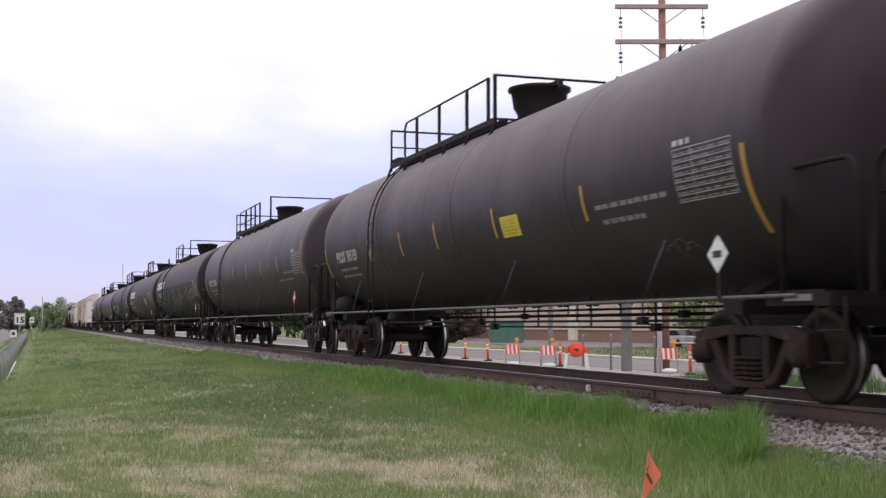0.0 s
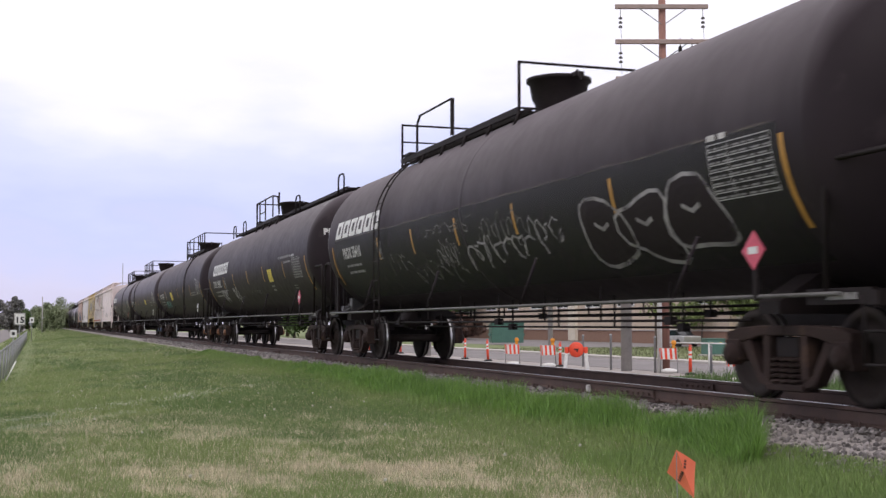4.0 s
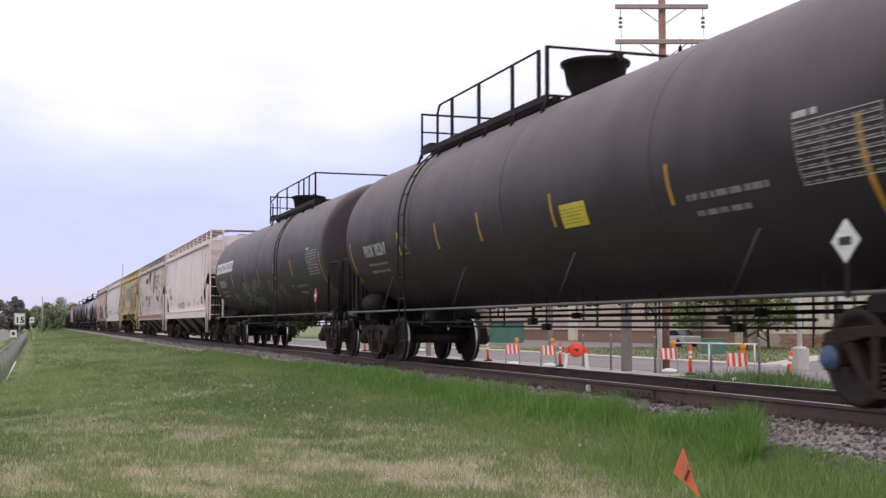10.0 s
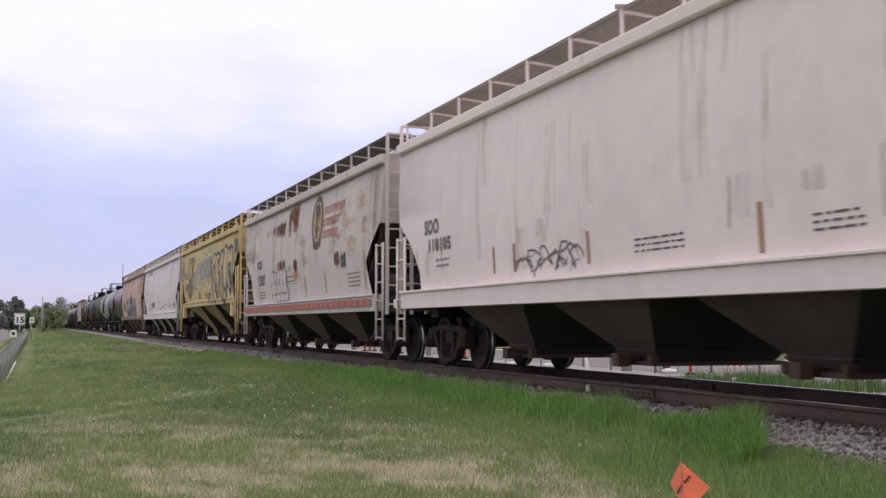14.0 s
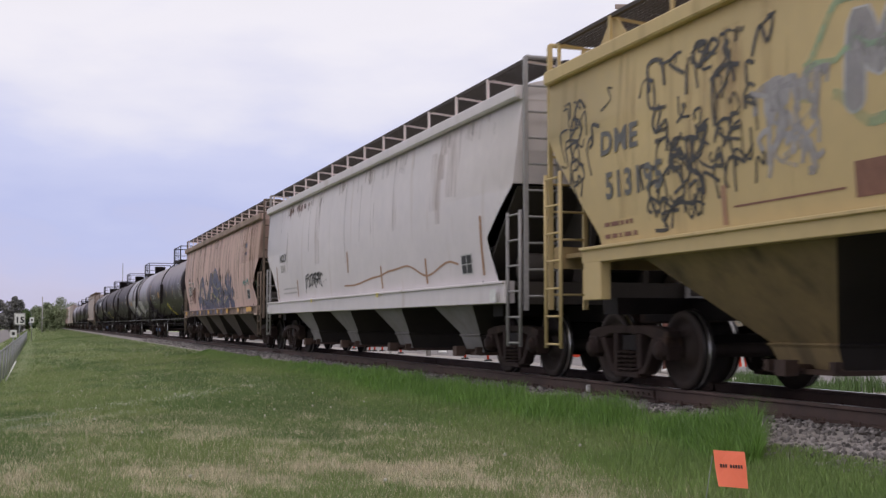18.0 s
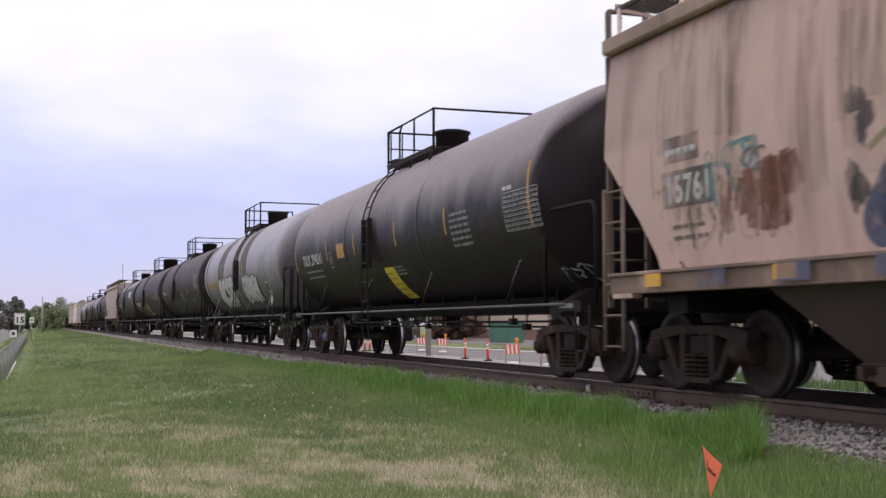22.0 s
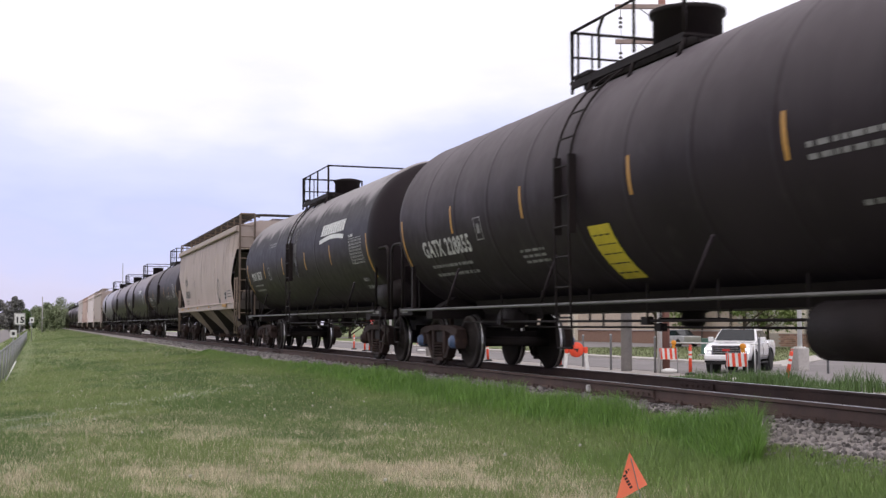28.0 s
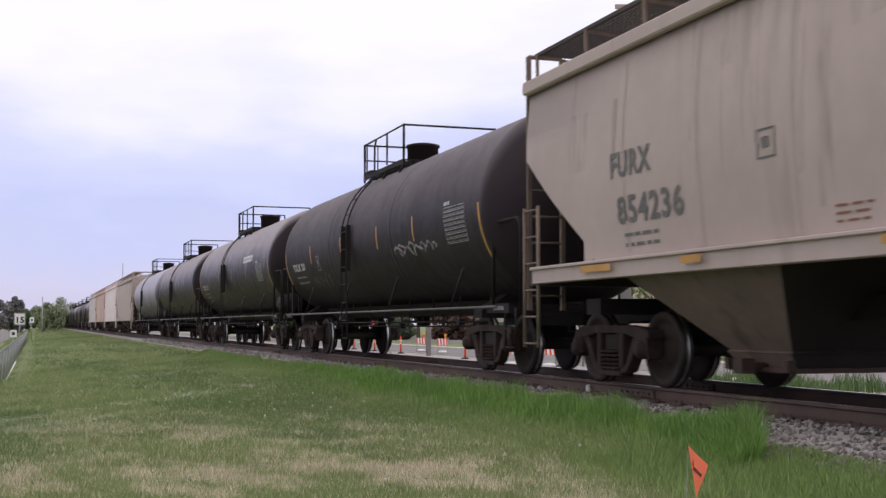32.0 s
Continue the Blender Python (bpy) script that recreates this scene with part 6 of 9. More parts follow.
def word_blocks(y0, z0, h, n, w, key, name="owner_lettering"):
    """A row of n plain leaning blocks in the place of a name."""
    def go(car, S):
        for k in range(n):
            a = y0 - k * w
            paint(name, car, lambda bm: (patch(bm, S, a, a - w * 0.26, z0, z0 + h, 0, 0.18), patch(bm, S, a - w * 0.50, a - w * 0.76, z0, z0 + h, 0, 0.18), patch(bm, S, a - w * 0.26 - 0.18 * h * 0.76, a - w * 0.50 - 0.18 * h * 0.76, z0 + h * 0.76, z0 + h, 0, 0.18)), key)
    return go


def roundel(yc, zc, ry, rz):
    """A round emblem as plain shapes: dark ring, pale field, darker middle and a foot scroll."""
    def go(car, S):
        ring = [(yc + ry * math.cos(k * math.pi / 14), zc + rz * math.sin(k * math.pi / 14)) for k in range(29)]
        rnd = random.Random(4)
        paint("owner_mark", car, lambda bm: blob(bm, S, yc, zc, ry * 0.95, rz * 0.95, rnd, 0, 0.004), "emblem_tan", "round tan emblem in a dark ring")
        paint("emblem_ring", car, lambda bm: ribbon(bm, S, ring, 0.15, 0, 0.006), "emblem_brown")
        paint("emblem_shape", car, lambda bm: blob(bm, S, yc, zc + rz * 0.45, ry * 0.5, rz * 0.32, rnd, 0, 0.0055), "emblem_brown")
        paint("emblem_shape", car, lambda bm: (fat_stroke(bm, S, [(yc, zc + 0.1), (yc + 0.03, zc - 0.12), (yc, zc - rz * 0.62)], 0.16, 0, 0.0055), ribbon(bm, S, [(yc + 0.22, zc - 0.16), (yc, zc - 0.26), (yc - 0.22, zc - 0.14)], 0.09, 0, 0.0058)), "emblem_brown")
        paint("emblem_scroll", car, lambda bm: ribbon(bm, S, [(yc + ry * 0.75, zc - rz * 0.98), (yc, zc - rz * 1.12), (yc - ry * 0.75, zc - rz * 0.94)], 0.13, 0, 0.0065), "emblem_brown")
    return go


def drips(y0, y1, z0, z1, n, seed, key, wide=1.0):
    """Run-off stains of uneven length and width down the side."""
    def go(car, S):
        rnd = random.Random(seed)
        for k in range(n):
            y = rnd.uniform(y1, y0)
            w = rnd.choice((0.06, 0.1, 0.16, 0.3, 0.5)) * rnd.uniform(0.7, 1.3) * wide
            zt = z1 - max(0.0, rnd.uniform(-0.5, 0.45)) * (z1 - z0)
            zb = zt - rnd.uniform(0.2, 0.95) * (zt - z0)
            off = 0.001 + 0.00002 * k
            paint("run_off_stain", car, lambda bm: ribbon(bm, lambda a, c, o=0: S(a, c, off), [(y, zt), (y + rnd.uniform(-0.03, 0.03), (zt + zb) / 2), (y + rnd.uniform(-0.04, 0.04), zb)], w), key)
    return go


def blob(bm, S, y, z, ry, rz, rnd, mi, off):
    n = 14
    f = [rnd.uniform(0.72, 1.15) for _ in range(n)]
    prev = [bm.verts.new(S(y, z, off))]
    for g in (0.34, 0.67, 1.0):
        ring = [bm.verts.new(S(y + ry * g * f[k] * math.cos(2 * math.pi * k / n), z + rz * g * f[k] * math.sin(2 * math.pi * k / n), off)) for k in range(n)]
        for k in range(n):
            q = (k + 1) % n
            bm.faces.new((prev[0], ring[k], ring[q]) if len(prev) == 1 else (prev[k], ring[k], ring[q], prev[q])).material_index = mi
        prev = ring


def mural(seed):
    """Blue sprayed arcs with olive outlines and dark smudges above them."""
    arcs = ([(5.32, 1.59), (4.68, 2.24), (3.95, 2.46), (3.48, 1.98)], [(3.16, 1.49), (2.20, 1.94), (1.64, 2.49), (0.95, 2.16)], [(1.04, 2.35), (0.47, 2.62), (-0.24, 2.27), (0.57, 2.23)], [(0.76, 1.87), (0.06, 1.95), (-0.74, 2.09), (-1.17, 1.76), (-1.22, 1.49)], [(4.54, 1.50), (2.55, 1.47), (0.96, 1.46), (-1.08, 1.48)], [(-1.52, 1.49), (-1.96, 1.55)])
    outlines = ([(1.04, 2.12), (1.18, 2.51), (0.94, 2.66), (0.47, 2.73), (0.12, 2.61)], [(1.55, 1.89), (1.24, 1.92), (0.58, 1.77), (-0.42, 1.64), (-0.72, 1.48)], [(4.53, 2.01), (4.21, 2.20), (4.07, 1.84), (3.82, 1.41)], [(0.94, 2.30), (0.57, 2.17), (-0.11, 2.06), (-0.74, 2.11)], [(-0.58, 1.93), (-0.19, 1.82), (0.14, 1.73)], [(-1.23, 1.75), (-1.46, 1.55), (-2.00, 1.65), (-2.52, 1.75)], [(2.90, 2.10), (2.55, 1.77), (2.15, 1.57)], [(5.39, 2.18), (4.83, 2.43), (4.09, 2.55)])
    smudges = ((5.39, 2.45), (2.83, 2.59), (3.15, 2.30), (2.66, 2.28), (1.13, 2.72), (-0.67, 2.48), (-0.92, 2.65), (-1.07, 2.34), (-0.53, 2.62), (-1.47, 2.02), (-1.56, 2.29), (-1.69, 1.75), (5.65, 1.90), (-0.27, 1.81), (1.50, 1.77), (-1.37, 1.86))

    def go(car, S):
        rnd = random.Random(seed)
        for k, pts in enumerate(arcs):
            paint("mural_arc", car, lambda bm: fat_stroke(bm, S, pts, (0.44, 0.50, 0.50, 0.52, 0.50, 0.30)[k], 0, 0.0022 + 0.0003 * k), "mural_blue", "faded blue spray paint")
        for k, (y, z) in enumerate(smudges):
            paint("mural_shading", car, lambda bm: [blob(bm, S, y + rnd.uniform(-0.16, 0.16), z + rnd.uniform(-0.14, 0.16), rnd.uniform(0.07, 0.17), rnd.uniform(0.09, 0.2), rnd, 0, 0.0046 + 0.00004 * (3 * k + j)) for j in range(3)], "smudge")
        for k in range(34):
            y, z = 5.2 - 6.6 * (k + rnd.random()) / 34, rnd.uniform(1.5, 2.15)
            a, ln = rnd.uniform(0, 6.28), rnd.uniform(0.2, 0.5)
            hook = [(y + ln * (j / 5 - 0.5) * math.cos(a) + 0.12 * math.sin(j * 0.8 + k), z + 0.6 * ln * (j / 5 - 0.5) * math.sin(a) + 0.10 * math.cos(j * 0.9 + k)) for j in range(6)]
            paint("mural_line", car, lambda bm: ribbon(bm, lambda u, v, o=0: S(u, v, 0.0060 + 0.00003 * k), hook, rnd.uniform(0.03, 0.07)), ("mural_edge", "smudge", "mural_blue", "drip_pale", "smudge")[k % 5])
        for k in range(20):
            paint("mural_patch", car, lambda bm: blob(bm, S, 5.3 - 6.8 * (k + 0.5) / 20, rnd.uniform(1.55, 1.85), 0.22, rnd.uniform(0.12, 0.3), rnd, 0, 0.0016 + 0.00003 * k), "mural_blue" if k % 3 else "smudge")
        for k, pts in enumerate(outlines):
            paint("mural_line", car, lambda bm: ribbon(bm, lambda u, v, o=0: S(u, v, 0.0070 + 0.0001 * k), smooth_path(pts, 6), 0.05), "mural_lime" if k in (1, 2) else "mural_edge")
    return go


def leaf_fan(yc, z0, r, key, edge):
    """A fan of broad petals with pale edges and dark smudges round it."""
    def go(car, S):
        rnd = random.Random(5)
        for k in range(9):
            a = radians(20 + 140 * k / 8)
            paint("smudge", car, lambda bm: blob(bm, S, yc + 1.02 * r * math.cos(a), z0 + 0.95 * r * math.sin(a), 0.16, 0.16, rnd, 0, 0.0024 + 0.00005 * k), "smudge")
        for k in range(7):
            a = radians(-8 + 196 * k / 6)
            d = (math.cos(a), math.sin(a))
            n = (-d[1], d[0])
            pts = [(yc + d[0] * r * f + n[0] * g * r, z0 + 0.1 + d[1] * r * f * 0.9 + n[1] * g * r) for f, g in ((0.10, 0), (0.45, 0.19), (0.8, 0.16), (1.0, 0), (0.8, -0.16), (0.45, -0.19))]

            def b(bm):
                fat_stroke(bm, S, [(yc + d[0] * r * f, z0 + 0.1 + d[1] * r * f * 0.9) for f in (0.22, 0.5, 0.82)], r * 0.30, 0, 0.0034 + 0.0001 * k)
                ribbon(bm, lambda u, v, o=0: S(u, v, 0.0047 + 0.0001 * k), pts + pts[:2], 0.035, 1)
            paint("petal", car, b, [key, edge])
    return go


plan_train()
SPEC = {
    0: dict(label="black pressure tank car at the head of the visible train"),
    1: dict(sb=8.8, hb=10.05, label="dusty black tank car with a white hazard diamond", number="PROX 105159", num_at=(7.76, 2.14, 1.78, 0.22), yellow=(-2.37, -3.05, 2.02, 2.32), block=(-7.5, -8.62, 2.05, 2.60), print=((-5.5, -7.25, 2.12, 2.24, 1), (-5.6, -6.7, 1.94, 2.06, 1)), placard="white_paint", seams=3, tags=(tag_loops(-6.8, -7.4, 1.5, 1.7, 3, 0.02, 5, "text_grey"),)),
    2: dict(sa=9.6, ha=10.85, ta=8.5, label="plain dark grey tank car with a broad round valve housing", number="GATX 219345", num_at=(7.9, 2.22, 1.9, 0.22), top="box", strips=(4.9, 1.9, -0.82, -3.48, -6.05), strip_z=2.24, end_strip=(-9.28, 2.04, 2.92), block=(-8.1, -9.15, 2.1, 2.64), print=((-6.8, -8.1, 2.12, 2.24, 1), (-5.9, -8.0, 1.94, 2.06, 1)), placard="pink", seams=1),
    3: dict(sb=9.2, hb=10.4, tb=8.5, ladder=4.77, label="black tank car with white block logo and faded grey spray tags", number="PROX 35410", num_at=(7.91, 2.2, 1.5, 0.22), logo=(8.5, 4.9, 2.66, 3.03), top="sparse", strips=(5.06, 2.8, 0.4, -2.1, -5.2), block=(-7.4, -8.5, 2.0, 2.55), placard="pink", seams=1,
            tags=(lambda car, S: paint("repainted_belt", car, lambda bm: patch(bm, S, 8.6, -8.6, 1.35, 2.62, 0, 0, 0.003), "ink_thin"), lambda car, S: paint("dust_line", car, lambda bm: ribbon(bm, S, [(8.5 - 0.5 * k, 2.625 + 0.012 * math.sin(k * 1.9)) for k in range(35)], 0.03), "drip_pale"), tag_loops(4.6, 3.6, 1.7, 2.2, 4, 0.03, 1, "graf_grey"), tag_loops(1.6, 0.6, 1.6, 2.3, 7, 0.02, 7, "graf_white"), tag_loops(-0.6, -2.4, 1.8, 2.5, 9, 0.025, 9, "graf_grey"), tag_loops(3.4, 0.6, 1.45, 1.95, 7, 0.035, 2, "graf_grey"), tag_loops(0.2, -2.5, 1.55, 2.2, 7, 0.045, 3, "graf_white"), tag_loops(2.0, -0.3, 2.2, 2.5, 6, 0.025, 4, "graf_grey"), tag_loops(-2.6, -3.6, 1.7, 2.3, 4, 0.03, 6, "graf_white"), tag_fat(-4.2, -7.4, 1.5, 2.3, 3, 8, "tank_black", "graf_white"))),
    4: dict(placard_y=-7.8, head_number=True, squares=((-8.7, 3.78), (8.9, 3.75)), sb=9.2, ha=10.2, hb=10.55, tb=8.55, label="black tank car with white block logo and a crown walkway", number="PROX 29832", num_at=(7.9, 2.14, 1.9, 0.24), logo=(7.76, 4.2, 2.58, 2.97), top="walk", strips=(5.3, 3.05, 0.2, -2.65, -5.8), yellow=(-3.4, -4.03, 2.0, 2.36), block=(-7.05, -8.05, 2.0, 2.52), print=((-5.25, -6.95, 2.54, 2.68, 1), (-6.0, -6.95, 2.40, 2.52, 1), (-3.45, -3.85, 1.72, 1.94, 2), (-6.5, -6.9, 1.72, 1.84, 2)), placard="pink", seams=0, tags=(tag_loops(0.3, -1.3, 1.65, 1.9, 6, 0.03, 11, "graf_grey"), scribble(3.7, 3.0, 1.5, 2.0, 16, 12, 0.04, "graf_white"), scribble(6.1, 5.2, 1.55, 1.98, 16, 13, 0.04, "graf_white"))),
    5: dict(sa=9.1, sb=9.0, ha=10.4, hb=10.3, top="rev", ladder=-4.4, placard_y=-8.0, label="black tank car with a teal spray tag and yellow notice", number="PROX 105208", num_at=(7.82, 2.12, 1.85, 0.24), yellow=(2.8, 2.05, 1.98, 2.36), strips=(5.15, 1.85, -0.5, -2.9, -5.4), block=(-7.5, -8.6, 2.05, 2.6), print=((-5.6, -7.2, 2.0, 2.2, 2),), placard="white_paint", seams=1, tags=(tag_loops(6.0, 3.9, 1.62, 1.95, 9, 0.05, 21, "graf_teal"), scribble(5.9, 4.0, 1.64, 1.92, 12, 22, 0.04, "graf_teal"),)),
    6: dict(sa=9.35, sb=8.8, ha=10.4, ta=8.25, tb=8.25, label="dusty black tank car with a yellow notice and tall railing", number="PROX 105247", num_at=(7.5, 2.14, 1.6, 0.22), yellow=(-2.35, -3.1, 2.0, 2.3), placard_y=-8.13, block=(-7.52, -8.72, 2.0, 2.55), print=((-5.5, -7.0, 2.02, 2.16, 1), (-5.6, -6.6, 1.86, 1.98, 1)), placard="white_paint", seams=3),
    7: dict(ladder=-3.65, label="black tank car with white block logo and grey bubble graffiti", number="PROX 35118", num_at=(7.93, 2.1, 1.5, 0.22), logo=(8.5, 4.75, 2.6, 2.97), top="rev", strips=(4.95, 2.37, -0.12, -2.67, -5.14), block=(-7.2, -8.4, 2.0, 2.58), print=((-5.1, -6.5, 1.72, 1.84, 1), (-5.15, -5.9, 1.56, 1.68, 1), (-4.55, -4.8, 1.74, 1.88, 1)), placard="pink", seams=1,
            tags=(lambda car, S: paint("repainted_panel", car, lambda bm: patch(bm, S, -5.26, -7.08, 1.88, 2.62, 0, 0, 0.004), "ink"), bubble_word(3.2, 0.3, 1.45, 2.05, "SCOS", "graf_grey", "ink_thin", 0.26, 0.3), tag_loops(3.4, 0.8, 1.45, 2.15, 7, 0.06, 35, "graf_grey"), tag_loops(6.7, 5.8, 1.55, 1.7, 5, 0.03, 32, "graf_grey"), tag_loops(5.6, 4.9, 1.5, 1.85, 4, 0.035, 33, "graf_white"), tag_loops(0.8, -0.2, 1.75, 2.15, 4, 0.04, 34, "graf_white"), tag_loops(-1.1, -2.2, 1.45, 2.1, 5, 0.04, 36, "graf_white"), tag_loops(-2.75, -3.3, 1.5, 1.95, 4, 0.04, 37, "graf_white"))),
    8: dict(board_mat="drip_ground", ta=6.66, bulge=0.05, label="white covered hopper car with light road grime", texts=(("SOO", 6.45, 2.3, 0.24, 0.75, "text_grey"), ("118105", 6.3, 2.0, 0.20, 1.2, "text_grey")), strips=((3.2, 1.5, 1.9, "wear_orange"), (2.4, 1.5, 1.9, "wear_orange"), (0.0, 1.5, 1.9, "wear_orange"), (-3.7, 1.42, 1.9, "wear_orange"), (-6.8, 1.42, 2.4, "wear_orange")), print=((5.9, 5.2, 1.7, 1.9, 2, "marking_dim"), (-1.2, -2.3, 1.55, 1.75, 3, "text_grey"), (-4.5, -5.2, 1.55, 1.75, 3, "text_grey")), plate=(-5.85, -6.35, 1.58, 1.92), tags=(drips(8.0, -8.0, 1.5, 3.9, 18, 309, "drip_pale"), drips(8.0, -8.0, 1.4, 2.2, 14, 310, "drip_dark"), tag_loops(2.3, 0.2, 1.42, 1.85, 6, 0.035, 41, "text_grey"), tag_loops(2.3, 0.3, 1.42, 1.8, 4, 0.05, 42, "graf_grey")), sill_marks=((8.0, 7.85, 1.06, 1.22, "white_paint"), (-8.1, -7.85, 1.06, 1.24, "white_paint"))),
    9: dict(chute_span=(-5.75, 5.6), chute_form=(2.95, 0.9, 0.42, 0.86), yb=8.25, tb=6.9, bulge=0.08, cuts_b=[(1.36, 1.38), (1.7, 1.32), (2.2, 1.12), (2.7, 0.35), (3.0, 0.0), (3.92, 0.0)], hb=8.75, label="grey covered hopper car with rust patches and a red striped sill", texts=(("SOO", 5.91, 2.4, 0.24, 0.8, "text_grey"), ("123027", 5.86, 1.92, 0.30, 1.2, "text_grey")), strips=((3.7, 1.48, 1.95, "wear_orange"), (-0.82, 1.5, 1.96, "wear_orange"), (-3.03, 1.5, 1.95, "wear_orange"), (7.0, 1.48, 2.3, "wear_orange"), (-6.6, 1.48, 2.3, "wear_orange")), print=((5.8, 4.8, 1.5, 1.75, 3, "text_grey"), (1.35, 0.5, 1.55, 1.9, 4, "graf_pale"), (-5.2, -6.2, 1.55, 1.9, 4, "text_brown")), panels=((1.4, 0.45, 2.0, 2.04, "text_brown"), (1.4, 0.45, 1.88, 1.92, "text_brown")), plate=(-4.6, -5.1, 2.0, 2.3),
            tags=(drips(8.0, -8.0, 1.6, 3.9, 12, 307, "drip_rust"), rust_haze(((0.3, 3.3), (2.5, 3.3), (4.3, 3.3), (5.9, 3.5), (2.3, 2.4), (0.4, 2.2), (0.2, 1.9), (-0.9, 2.4), (-0.4, 2.9), (-2.6, 3.2), (-4.4, 2.7), (-5.2, 3.0), (-5.8, 2.5), (-6.3, 3.3), (-6.8, 2.8), (-4.9, 3.4), (6.6, 3.0), (7.2, 2.6)), 309), tag_loops(3.6, 1.5, 1.45, 2.0, 6, 0.03, 58, "text_grey"), drips(8.0, -8.0, 1.5, 3.9, 14, 308, "drip_dark"), rust_blot(3.5, 1.65, 3.15, 3.55, 51), rust_blot(2.6, 1.7, 3.15, 3.6, 57), rust_blot(1.3, -0.05, 3.05, 3.9, 52), rust_blot(0.9, 0.1, 3.2, 3.9, 58), rust_blot(2.8, 1.6, 2.2, 2.5, 53), rust_blot(0.5, 0.1, 2.1, 2.45, 59), rust_blot(-4.0, -5.0, 2.0, 2.4, 56), bubble_word(3.7, 1.5, 1.72, 2.15, "SOCES", "hop_rust", "graf_blue", 0.22, 0.05, 0.07), bubble_word(3.5, 1.35, 1.46, 1.74, "COSO", "hop_rust", "graf_blue", 0.2, 0.05, 0.07), tag_loops(1.4, 0.9, 2.1, 2.35, 3, 0.03, 55, "graf_blue"), roundel(-2.24, 3.22, 0.54, 0.56), word_blocks(-2.95, 3.32, 0.19, 8, 0.25, "faded_red"), word_blocks(-2.88, 3.04, 0.19, 7, 0.24, "faded_red"), word_blocks(-2.84, 2.76, 0.19, 7, 0.22, "faded_red")), zsill=(1.02, 1.36, 3.92), sill_marks=tuple((7.7 - (k // 2) * 0.52 - 0.34 * (k % 2), 7.7 - (k // 2) * 0.52 - (0.52 if k % 2 else 0.34), 1.13, 1.27, "sill_clay" if k % 2 else "sill_red") for k in range(58))),
    10: dict(chute_span=(-6.45, 6.85), chute_form=(3.5, 1.15, 0.57, 0.58), zk=3.12, zsill=(1.50, 1.69, 3.92), sill_span=(-7.06, 7.6), ya=7.95, yb=8.73, ta=6.67, tb=7.51, lad_up=0.38, gussets=True, end_mat="chute_ochre", cuts_a=[(1.69, 1.08), (2.0, 1.13), (2.43, 1.18), (2.90, 0.55), (3.2, 0.10), (3.92, 0.0)], cuts_b=[(1.69, 1.5), (1.80, 1.48), (2.4, 0.85), (2.9, 0.3), (3.2, 0.03), (3.92, 0.0)], label="mustard yellow covered hopper car covered in spray murals", texts=(("DME", 7.14, 2.77, 0.27, 0.95, "text_grey"), ("513195", 7.02, 2.24, 0.30, 1.38, "text_grey")), strips=((1.70, 1.76, 2.2, "wear_orange"), (4.47, 1.73, 2.12, "wear_orange"), (-1.08, 1.75, 2.18, "text_brown"), (-6.75, 1.75, 2.6, "text_brown")), panels=((2.47, 1.93, 1.80, 2.10, "text_brown"), (4.3, 2.6, 1.885, 1.905, "text_brown")), print=((0.75, 0.0, 1.80, 2.06, 3, "text_brown"), (7.1, 6.3, 1.74, 2.02, 2, "text_brown"), (-4.2, -5.2, 1.6, 2.0, 4, "text_brown")), tags=(drips(8.0, -8.0, 1.5, 3.9, 22, 311, "drip_rust"), scribble(5.8, 3.75, 1.85, 3.62, 52, 61, 0.045, "graf_black"), scribble(5.9, 4.4, 1.78, 2.75, 20, 63, 0.05, "graf_black"), scribble(8.2, 7.1, 2.25, 3.55, 18, 62, 0.04, "graf_black"), scribble(3.7, 2.85, 2.1, 2.95, 26, 66, 0.07, "graf_white"), bubble_word(2.5, -1.5, 2.60, 3.32, "MOTOT", "graf_lilac", "graf_bright", 0.25, 0.0, 0.045), wave_line([(3.1, 3.0), (2.6, 3.5), (1.6, 3.3), (0.9, 3.62), (0.0, 3.5), (-0.7, 3.7), (-1.3, 3.55)], 0.09, "graf_mint"), wave_line([(2.7, 2.7), (2.2, 2.4), (1.3, 2.5), (0.7, 2.32), (-0.2, 2.55), (-0.8, 2.38), (-1.3, 2.7)], 0.10, "graf_mint"), tag_loops(2.9, -1.2, 2.4, 3.5, 5, 0.07, 65, "graf_mint"), scribble(-0.9, -1.45, 3.46, 3.72, 10, 64, 0.09, "graf_white"), block_letters("graf_blue"), scribble(0.0, -1.25, 1.74, 1.96, 14, 68, 0.04, "text_brown"), scribble(-7.1, -7.75, 3.2, 3.62, 10, 69, 0.08, "graf_blue"), tag_loops(-6.95, -7.3, 2.7, 3.15, 3, 0.05, 70, "ink")), sill_marks=tuple((-1.5 - k * 0.62, -1.72 - k * 0.62, 1.54, 1.68, "graf_blue") for k in range(4)) + ((-5.0, -5.5, 1.54, 1.68, "graf_blue"),), chute_mat="chute_ochre"),
